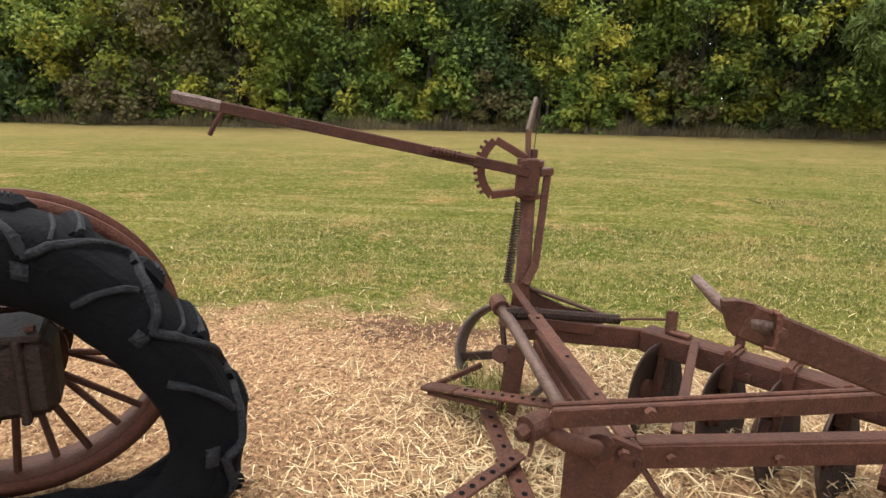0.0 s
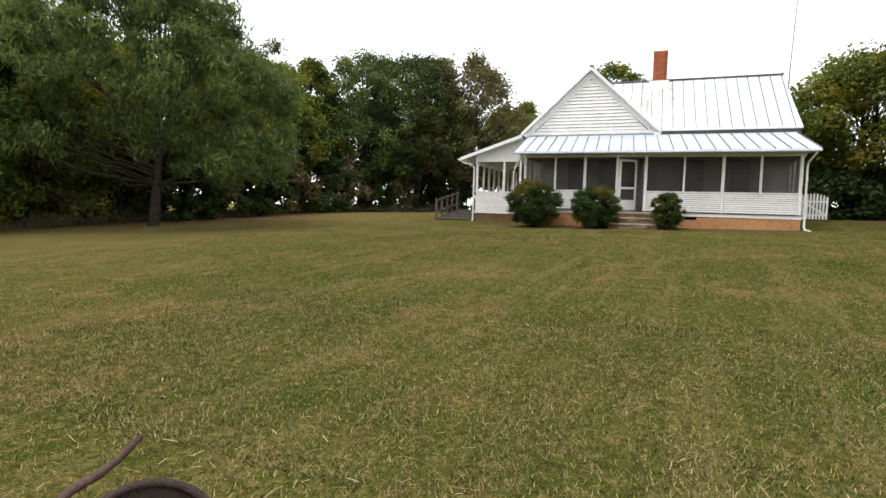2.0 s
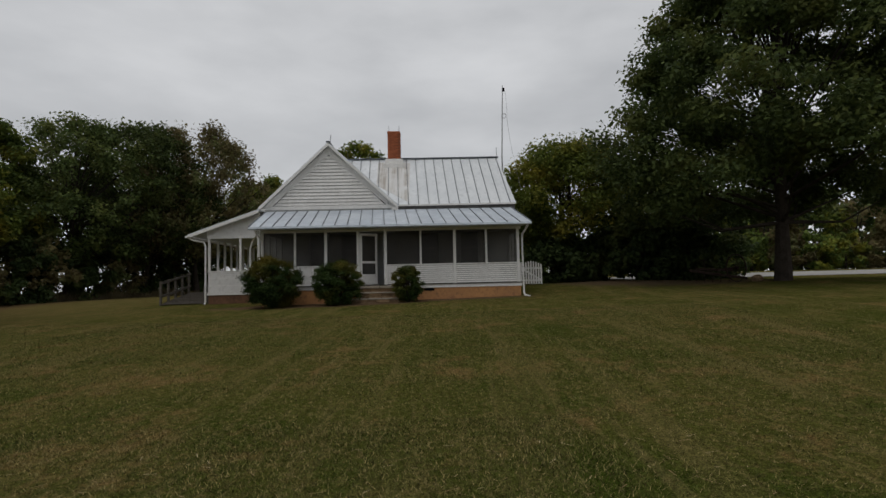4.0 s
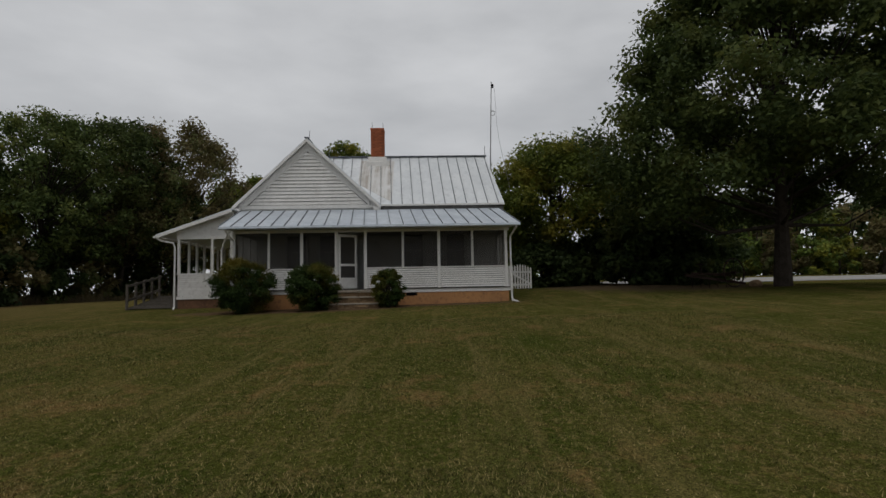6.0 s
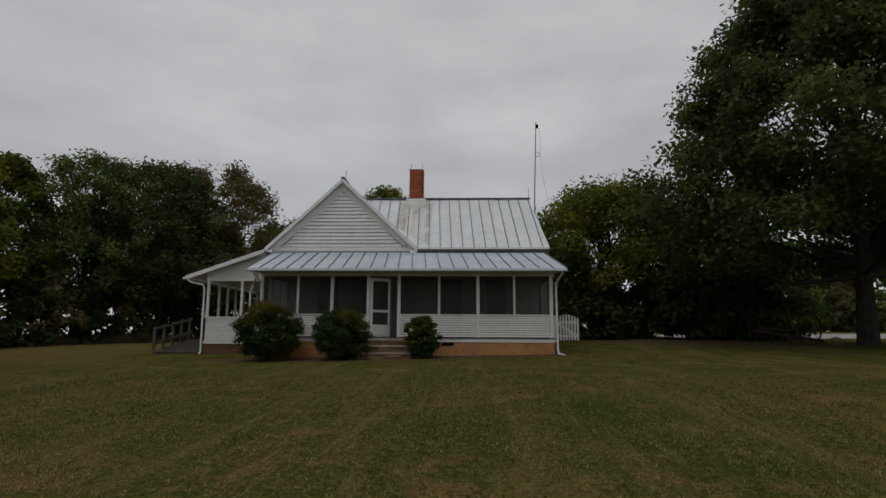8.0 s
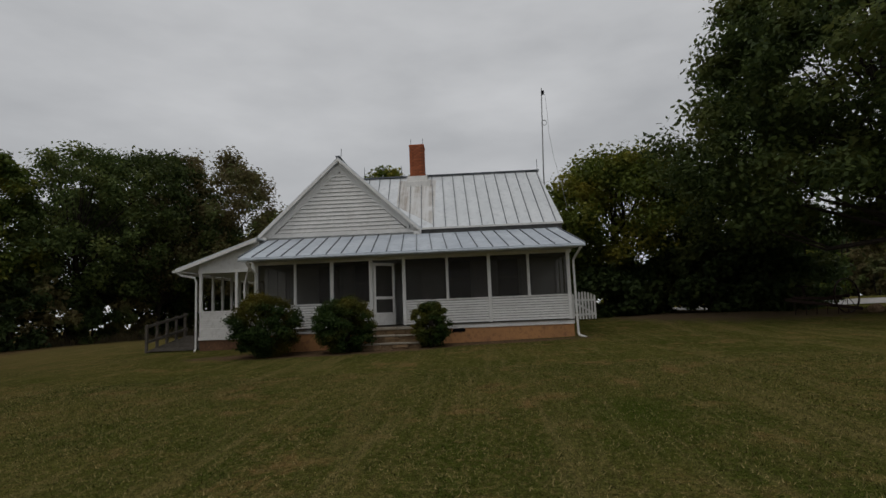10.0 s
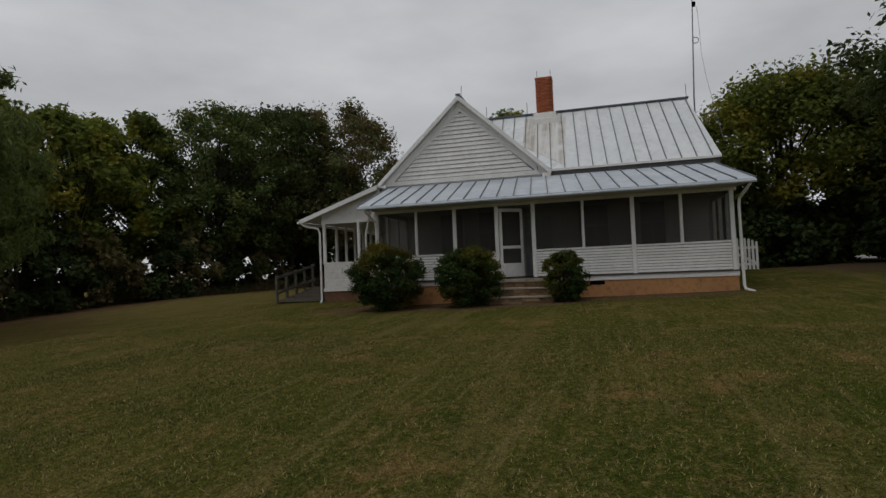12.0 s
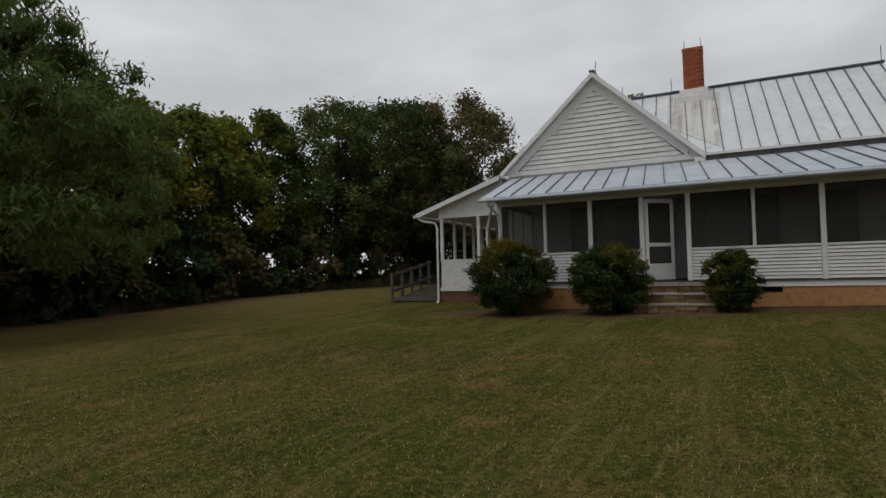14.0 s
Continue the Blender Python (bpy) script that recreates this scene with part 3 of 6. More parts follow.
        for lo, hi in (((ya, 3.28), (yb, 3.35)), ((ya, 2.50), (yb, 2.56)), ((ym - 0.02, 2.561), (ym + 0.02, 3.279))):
            part("sash_bar", one_box((WX - 0.075, lo[0], lo[1]), (WX - 0.056, hi[0], hi[1])), DARK_SASH_SHADE, win)
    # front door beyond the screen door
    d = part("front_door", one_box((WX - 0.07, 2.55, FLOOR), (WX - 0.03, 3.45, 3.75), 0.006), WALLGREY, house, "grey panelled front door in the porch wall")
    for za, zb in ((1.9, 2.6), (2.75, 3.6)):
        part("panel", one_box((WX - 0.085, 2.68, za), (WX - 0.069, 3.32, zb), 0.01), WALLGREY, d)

    # foundation, porch deck, ceiling
    part("foundation", one_box((FX - 0.03, y0 + 0.02, 0.6), (WX + 0.1, y1 - 0.02, 1.57), 0.01), FOUND, house, "tan painted masonry foundation")
    # Flat black box: the opening's inner shade is put into its colour
    part("foundation_vent", one_box((FX - 0.045, 0.96, 1.455), (FX - 0.032, 1.36, 1.565)), RUBBER, house, "black plate painted as a dark foundation opening")
    part("skirt_board", one_box((FX - 0.06, y0, 1.572), (FX + 0.02, y1, 1.70), 0.008), WHITE_TRIM, house)
    part("porch_deck", one_box((FX - 0.10, y0 - 0.02, 1.702), (WX - 0.03, y1 + 0.02, FLOOR)), GREYWOOD, house)
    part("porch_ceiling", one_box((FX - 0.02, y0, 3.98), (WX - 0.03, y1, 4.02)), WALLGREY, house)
    part("porch_beam", one_box((FX - 0.07, y0 - 0.02, HEAD), (FX + 0.07, y1 + 0.02, 3.975), 0.006), WHITE_TRIM, house)

    # posts, rails, screens and the boarded half wall, bay by bay
    posts = [-2.38, -1.12, 0.13, 1.47, 2.86, 3.93, 5.20, 6.41, 7.68]
    thin = {-1.12, 1.47, 6.41}
    for y in posts:
        w = 0.035 if y in thin else 0.055
        za = RAIL + 0.03 if y in thin else FLOOR
        part("porch_post", one_box((FX - w, y - w, za), (FX + w, y + w, HEAD), 0.006), WHITE_TRIM, house)
    for a, b in zip(posts, posts[1:]):
        if a == 2.86:
            continue
        part("porch_screen", one_box((FX - 0.004, a + 0.05, RAIL + 0.03), (FX + 0.004, b - 0.05, HEAD - 0.003)), DIM_SCREEN, house, "insect screen, darkened to dim the porch interior")
    for a, b in ((-2.32, 0.07), (0.19, 2.80), (3.99, 7.62)):
        part("porch_rail", one_box((FX - 0.06, a, RAIL - 0.02), (FX + 0.06, b, RAIL + 0.029), 0.006), WHITE_TRIM, house)
        # Dark backing paints lap shade between the half wall's boards
        part("half_wall", one_box((FX - 0.01, a, FLOOR + 0.001), (FX + 0.045, b, RAIL - 0.021)), DARK_SASH_SHADE, house)
        boards(FX - 0.012, a, b, FLOOR + 0.005, RAIL - 0.022, 0.079)
    # end bays of the porch
    for y, s in ((y0 + 0.02, 1), (y1 - 0.02, -1)):
        part("half_wall", one_box((FX + 0.06, y - 0.03, FLOOR + 0.001), (WX - 0.04, y + 0.03, RAIL)), WHITE, house)
        for x in (26.42, 27.40, 28.33):
            part("porch_post", one_box((x - 0.045, y - 0.05, RAIL), (x + 0.045, y + 0.05, HEAD - 0.002), 0.005), WHITE_TRIM, house)
        part("end_beam", one_box((FX + 0.072, y - 0.05, HEAD), (WX - 0.04, y + 0.05, 3.974)), WHITE_TRIM, house)

    # screen door, swung part of the way into the porch
    hinge, c, s = Vector((FX, 3.86, 0)), math.cos(radians(38)), math.sin(radians(38))

    def leaf(u, z):
        return (hinge.x + u * s, hinge.y - u * c, z)

    def slat(u0, u1, za, zb, th=0.03):
        o = Vector((c, s, 0)) * th / 2
        return one_prism([leaf(u0, za), leaf(u1, za), leaf(u1, zb), leaf(u0, zb)], -o, o)

    door = part("screen_door", slat(0.0, 0.09, 1.76, 3.78), WHITE_TRIM, house, "white wooden screen door standing ajar")
    part("stile", slat(0.70, 0.79, 1.76, 3.78), WHITE_TRIM, door)
    part("top_rail", slat(0.091, 0.699, 3.68, 3.78), WHITE_TRIM, door)
    part("lock_rail", slat(0.091, 0.699, 2.59, 2.68), WHITE_TRIM, door)
    part("kick_panel", slat(0.091, 0.699, 1.76, 2.16, 0.02), WHITE_TRIM, door)
    part("door_screen", slat(0.091, 0.699, 2.161, 2.589, 0.006), DIM_SCREEN, door)
    part("door_screen", slat(0.091, 0.699, 2.681, 3.679, 0.006), DIM_SCREEN, door)

    # porch roof with standing seams
    ex, ez, tx, tz = 24.66, 3.99, 28.42, 5.06
    ya, yb = -2.81, 7.97
    ta, tb = -2.55, 8.38

    def proof(u, y):
        """Point on the porch roof, u from the eave up, y from 0 to 1 along it."""
        return Vector((ex + (tx - ex) * u, (ya + (ta - ya) * u) * (1 - y) + (yb + (tb - yb) * u) * y, ez + (tz - ez) * u))

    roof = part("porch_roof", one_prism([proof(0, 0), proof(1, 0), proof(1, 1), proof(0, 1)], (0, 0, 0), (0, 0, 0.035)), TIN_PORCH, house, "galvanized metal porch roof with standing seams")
    for y in [0.0] + [(-2.37 + 0.472 * i - ya) / (yb - ya) for i in range(22)] + [1.0]:
        part("roof_seam", one_bar(proof(0.0, y) + Vector((0, 0, 0.05)), proof(0.995, y) + Vector((0, 0, 0.05)), 0.022, 0.045, bevel=0), TIN_SEAM, roof)
    part("fascia", one_box((ex + 0.03, ya + 0.05, 3.925), (ex + 0.07, yb - 0.05, 3.985), 0.004), WHITE_TRIM, house)
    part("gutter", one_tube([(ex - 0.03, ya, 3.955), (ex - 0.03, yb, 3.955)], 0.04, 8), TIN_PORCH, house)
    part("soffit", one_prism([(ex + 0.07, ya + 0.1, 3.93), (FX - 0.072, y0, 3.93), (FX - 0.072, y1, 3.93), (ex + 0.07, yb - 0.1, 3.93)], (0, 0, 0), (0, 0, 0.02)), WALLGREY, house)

    # main roof, front and back slopes
    mx, mz, rx, rz = 28.28, 5.27, 31.75, 8.08
    # Dark strip stands in for the shade below the main eave
    part("eave_board", one_box((mx + 0.10, -2.75, 5.0), (mx + 0.15, 2.6, 5.24)), DARK_SASH_SHADE, house)
    part("eave_edge", one_box((mx - 0.012, -2.79, mz - 0.055), (mx - 0.002, 2.45, mz + 0.018)), WHITE_TRIM, house)
    main = part("main_roof", one_prism([(mx, -2.79, mz), (rx, -2.38, rz), (rx, 5.5, rz), (mx, 2.45, mz)], (0, 0, -0.05), (0, 0, 0.02)), TIN, house, "pale galvanized main roof with standing seams")
    part("rear_slope", one_prism([(rx, -2.42, rz), (35.4, -2.6, mz), (35.4, 5.5, mz), (rx, 5.5, rz)], (0, 0, -0.05), (0, 0, 0.02)), TIN, main)
    for i in range(17):
        ye, yr = -2.53 + i * 0.455, -2.32 + i * 0.455
        if ye > 3.2:
            a = (ye - 2.48) * 0.93
            u0 = min(0.98, a / 2.86 + 0.02)
        else:
            u0 = 0.0
        p0 = Vector((mx, ye, mz)).lerp(Vector((rx, yr, rz)), u0)
        part("roof_seam", one_bar(p0 + Vector((0, 0, 0.04)), (rx - 0.02, yr, rz + 0.04), 0.022, 0.045, bevel=0), TIN_SEAM, main)
    st = [Vector((mx, y, mz)).lerp(Vector((rx, y2, rz)), u) for u, y, y2 in ((0.04, 2.02, 2.02), (0.90, 2.02, 2.02), (0.92, 3.72, 3.62), (0.40, 3.60, 3.5))]
    part("stained_sheet", one_prism(st, (-0.01, 0, 0.022), (-0.01, 0, 0.03)), TIN_STAIN, main, "grey and rust streaked sheets below the chimney")
    part("ridge_cap", one_bar((rx, -2.45, rz + 0.04), (rx, 5.4, rz + 0.04), 0.22, 0.05), TIN_SEAM, main)
    for y in (-2.38, 3.55, 5.2):
        part("lightning_rod", one_tube([(rx, y, rz + 0.05), (rx, y, rz + 0.55)], 0.012, 5), TIN_SEAM, main)

    # gable roof over the left bay
    gxx, gz0, gy, gt = 28.20, 5.24, 5.57, 8.13
    for sgn in (-1, 1):
        foot = gy + sgn * 3.10
        g = part("gable_roof", one_prism([(gxx, gy, gt), (gxx, foot, gz0), (35.4, foot, gz0), (35.4, gy, gt)], (0, 0, -0.03), (0, 0, 0.03)), TIN, house)
        part("barge_board", one_prism([(gxx - 0.03, gy, gt - 0.031), (gxx - 0.03, foot, gz0 - 0.031), (gxx - 0.03, foot - sgn * 0.02, gz0 - 0.13), (gxx - 0.03, gy, gt - 0.145)], (0, 0, 0), (0.035, 0, 0)), WHITE_TRIM, house)
        part("gable_soffit", one_prism([(gxx + 0.01, gy, gt - 0.09), (gxx + 0.01, foot, gz0 - 0.09), (WX, foot, gz0 - 0.09), (WX, gy, gt - 0.09)], (0, 0, 0), (0, 0, 0.02)), WHITE_TRIM, house)
        part("rake_trim", one_prism([(WX - 0.04, gy, gt - 0.12), (WX - 0.04, foot - sgn * 0.1, gz0 - 0.02), (WX - 0.04, foot - sgn * 0.44, gz0 - 0.02), (WX - 0.04, gy, gt - 0.50)], (0, 0, 0), (0.035, 0, 0)), WHITE_TRIM, house)
        part("eave_return", one_box((gxx, foot - sgn * 0.02, 5.02), (WX, foot - sgn * 0.30, 5.18), 0.005), WHITE_TRIM, house)
    part("gable_ridge_cap", one_bar((gxx - 0.04, gy, gt + 0.04), (35.4, gy, gt + 0.04), 0.16, 0.05), TIN_SEAM, house)
    part("lightning_rod", one_tube([(gxx + 0.3, gy - 0.05, gt), (gxx + 0.3, gy - 0.08, gt + 0.42)], 0.012, 5), TIN_SEAM, house)

    # chimney of single bricks on a white flashed base
    ch = part("chimney", one_box((31.22, 2.53, 7.3), (31.86, 3.12, 9.33)), MORTAR, house, "orange red brick chimney")
    part("chimney_base", one_box((31.14, 2.38, 7.25), (31.94, 3.26, 8.00), 0.01), WHITE_TRIM, house, "white painted chimney base")
    part("chimney_flashing", one_box((30.98, 2.26, 7.20), (31.13, 3.36, 7.74), 0.01), WHITE_TRIM, house)
    brick_long, brick_deep = bmesh.new(), bmesh.new()
    box(brick_long, (-0.018, -0.098, -0.029), (0.018, 0.098, 0.029))
    box(brick_deep, (-0.098, -0.018, -0.029), (0.098, 0.018, 0.029))
    ml, md = mesh_of("brick", brick_long, BRICK), mesh_of("brick", brick_deep, BRICK)
    inv = Vector(house.location)
    for k in range(19):
        z = 8.05 + k * 0.070
        shift = 0.105 if k % 2 else 0.0
        for i in range(3):
            y = 2.63 + i * 0.20 + (shift if i < 2 else 0)
            if y > 3.06:
                continue
            ob = new("brick", ml)
            ob.parent = ch
            ob.location = Vector((31.21 + random.uniform(-0.004, 0.002), y, z)) - inv
            ob = new("brick", md)
            ob.parent = ch
            ob.location = Vector((31.33 + i * 0.21, 2.522, z)) - inv
    part("chimney_crown", one_box((31.19, 2.49, 9.33), (31.89, 3.15, 9.41), 0.02), BRICK, ch)
    for y in (2.56, 3.08):
        part("lightning_rod", one_tube([(31.5, y, 9.36), (31.5, y, 9.76)], 0.01, 5), TIN_SEAM, ch)

    # lean-to porch at the side
    LX = 27.72
    part("side_foundation", one_box((LX - 0.02, 8.40, 0.6), (35.0, 10.64, 1.44)), BROWN_BLOCK, house, "brown lean-to foundation with overhang shade in its colour")
    part("side_deck", one_box((LX - 0.019, 8.42, 1.445), (35.0, 10.66, 1.56)), GREYWOOD, house)
    part("side_half_wall", one_box((LX, 8.44, 1.561), (LX + 0.05, 10.66, 2.44)), WHITE, house)
    boards(LX - 0.002, 8.44, 10.66, 1.565, 2.43, 0.079)
    part("side_half_wall", one_box((LX + 0.051, 10.60, 1.561), (34.9, 10.66, 2.44)), WHITE, house)
    part("side_rail", one_box((LX - 0.05, 8.42, 2.441), (LX + 0.07, 10.70, 2.485), 0.005), WHITE_TRIM, house)
    for x, y, w in ((LX, 10.62, 0.05), (LX, 9.28, 0.05), (LX, 8.50, 0.05)):
        part("side_post", one_box((x - w, y - w, 2.486), (x + w, y + w, 3.87), 0.005), WHITE_TRIM, house)
    for i in range(8):
        x = 28.7 + i * 0.85
        part("side_post", one_box((x - 0.045, 10.57, 2.45), (x + 0.045, 10.655, 3.87)), WHITE_TRIM, house)
    part("side_sill_trim", one_box((LX - 0.06, 8.42, 1.44), (LX - 0.021, 10.70, 1.56), 0.006), WHITE_TRIM, house)
    part("side_beam", one_box((LX - 0.06, 8.44, 3.871), (LX + 0.06, 10.70, 3.99)), WHITE_TRIM, house)
    part("side_gable", one_prism([(LX, 8.45, 3.99), (LX, 10.70, 3.99), (LX, 10.70, 4.22), (LX, 8.45, 4.98)], (-0.02, 0, 0), (0.03, 0, 0)), WHITE, house)
    side = part("side_roof", one_prism([(27.36, 8.40, 5.06), (27.36, 11.42, 4.02), (35.3, 11.42, 4.02), (35.3, 8.40, 5.06)], (0, 0, -0.03), (0, 0, 0.03)), TIN, house)
    part("barge_board", one_prism([(27.34, 8.40, 5.03), (27.34, 11.42, 3.99), (27.34, 11.36, 3.91), (27.34, 8.40, 4.92)], (0, 0, 0), (0.03, 0, 0)), WHITE_TRIM, house)
    part("side_gutter", one_tube([(27.34, 11.46, 3.95), (35.3, 11.46, 3.95)], 0.05, 8), WHITE_TRIM, house)

    # rain pipes
    def pipe(pts):
        return part("downspout", one_tube(pts, 0.038, 8), WHITE_TRIM, house)

    pipe([(24.70, -2.68, 3.90), (24.95, -2.60, 3.74), (25.30, -2.54, 3.60), (25.38, -2.54, 3.40), (25.38, -2.56, 1.32), (25.33, -2.58, 1.22), (25.05, -2.73, 1.16)])
    pipe([(24.70, 7.75, 3.90), (24.95, 7.72, 3.74), (25.30, 7.68, 3.58), (25.38, 7.68, 3.40), (25.38, 7.68, 1.10)])
    pipe([(27.40, 11.38, 3.92), (27.45, 11.2, 3.80), (27.58, 10.80, 3.72), (27.60, 10.74, 3.55), (27.60, 10.74, 1.15), (27.5, 10.74, 1.05)])
    pipe([(24.75, 7.6, 3.88), (26.2, 8.3, 3.6), (26.3, 8.42, 3.3), (26.3, 8.42, 2.4)])
    return house


square_up(farmhouse())


def stone_steps():
    """Rubble risers under worn slab treads, widest at the foot."""
    st = thing("stone_steps", 24.9, 3.1, gz(24.9, 3.1), "rough brown sandstone porch steps with pale slab treads", "steps")
    zb = gz(24.3, 3.1) - 0.03
    rnd = random.Random(5)
    rise = (1.69 - zb) / 3
    for k in range(3):
        low, top = zb + rise * k, zb + rise * (k + 1)
        xa, ya, yb = 24.42 + 0.32 * k, 2.30, (4.10, 3.92, 3.86)[k]
        slab = 0.055 if k < 2 else 0.085
        y = ya
        while y < yb - 0.02:
            w = rnd.uniform(0.18, 0.5)
            if yb - y - w < 0.14:
                w = yb - y
            cut = low + (top - slab - low) * (rnd.uniform(0.4, 0.6) if rnd.random() < 0.6 else 1.0)
            for za, zc in ((low, cut), (cut, top - slab)):
                if zc - za > 0.02:
                    j = rnd.uniform(-0.025, 0.02)
                    out = [(xa + 0.03 + j, y + 0.006, za + 0.004), (xa + 0.03 + j + rnd.uniform(-0.012, 0.012), y + w - 0.006, za + 0.004), (25.38, y + w - 0.006, za + 0.004), (25.38, y + 0.006, za + 0.004)]
                    part("stone", one_prism(out, (0, 0, 0), (rnd.uniform(0, 0.012), 0, zc - za - 0.008)), STONE, st)
            y += w
        n_slab, y = 2 + (k == 0), ya - 0.03
        for i in range(n_slab):
            w = (yb + 0.06 - ya) / n_slab
            part("tread", one_box((xa - 0.02 + rnd.uniform(-0.015, 0.015), y + 0.003, top - slab + 0.002), (25.385 if k == 2 else 24.42 + 0.32 * (k + 1) + 0.02, y + w - 0.003, top + rnd.uniform(-0.006, 0.004)), 0.012), SLAB, st)
            y += w
    return st


square_up(stone_steps())


def ramp():
    r = thing("wooden_ramp", 29.6, 12.0, gz(29.6, 12), "weathered wooden access ramp with a post railing", "ramp")
    za, zb = gz(28.2, 12) + 0.05, 1.58
    for i in range(19):
        x = 28.15 + i * 0.162
        z = za + (zb - za) * i / 18
        part("plank", one_box((x - 0.076, 10.95, z - 0.04), (x + 0.076, 12.84, z)), GREYWOOD, r)
    for y in (12.90,):
        for i in range(5):
            x = 28.18 + i * 0.72
            z = za + (zb - za) * i / 4
            part("post", one_box((x - 0.045, y - 0.045, gz(x, y) - 0.1), (x + 0.045, y + 0.045, z + 0.96), 0.005), GREYWOOD, r)
        for h in (0.88, 0.30):
            part("rail", one_bar((28.10, y - 0.065, za + h), (31.15, y - 0.065, zb + h), 0.035, 0.10), GREYWOOD, r)
    for i in range(2):
        part("post", one_box((28.20, 10.84 + i * 0.16, gz(28, 11) - 0.1), (28.28, 10.92 + i * 0.16, za + 0.95 - 0.25 * i), 0.005), GREYWOOD, r)
    for y in (10.99, 12.80):
        part("stringer", one_bar((28.1, y, za - 0.11), (31.1, y, zb - 0.11), 0.05, 0.14), GREYWOOD, r)
    return r


square_up(ramp())


def picket_gate():
    """A gate of pickets with an arched top and a diagonal brace."""
    x = 32.3
    zb = gz(x, -3.9)
    f = thing("picket_gate", x, -3.9, zb, "short white wooden picket gate with arched top beside the house", "gate")
    for i in range(9):
        u = i / 8
        y = -3.54 - u * 1.04
        h = 1.10 + 0.16 * math.sin(math.pi * u)
        bm = one_prism([(x, y - 0.04, zb + 0.07), (x, y + 0.04, zb + 0.07), (x, y + 0.04, zb + h - 0.06), (x, y + 0.02, zb + h), (x, y - 0.02, zb + h), (x, y - 0.04, zb + h - 0.06)], (-0.012, 0, 0), (0.012, 0, 0))
        part("picket", bm, WHITE, f)
    for h in (0.22, 0.84):
        part("rail", one_box((x + 0.014, -4.63, zb + h), (x + 0.05, -3.49, zb + h + 0.09)), WHITE, f)
    part("brace", one_bar((x + 0.032, -4.54, zb + 0.30), (x + 0.032, -3.60, zb + 0.86), 0.03, 0.08), WHITE, f)
    part("hinge_post", one_box((x + 0.052, -3.60, zb - 0.2), (x + 0.15, -3.50, zb + 1.2), 0.008), WHITE, f)
    return f


square_up(picket_gate())


def antenna():
    a = thing("radio_mast", 32.0, -2.72, gz(32, -2.72), "tall thin grey antenna pole with a loose wire loop", "antenna")
    part("pole", one_tube([(31.9, -2.64, gz(32, -2.7) - 0.2), (31.9, -2.68, 8.2), (31.86, -2.80, 11.88)], [0.035, 0.03, 0.022], 6), WIRE, a)
    part("head", one_box((31.80, -2.90, 11.58), (31.92, -2.78, 11.75), 0.01), RUBBER, a)
    part("wire", one_tube([(31.9, -2.95, 11.6), (31.9, -3.0, 10.6), (31.9, -3.02, 9.8), (31.9, -3.15, 8.8), (31.9, -3.35, 7.8), (31.9, -3.6, 6.5)], 0.008, 4), WIRE, a)
    part("loop", ring((31.9, -2.84, 10.3), (1, 0, 0), 0.10, 0.125, 0.02, 20), WIRE, a)
    return a


square_up(antenna())


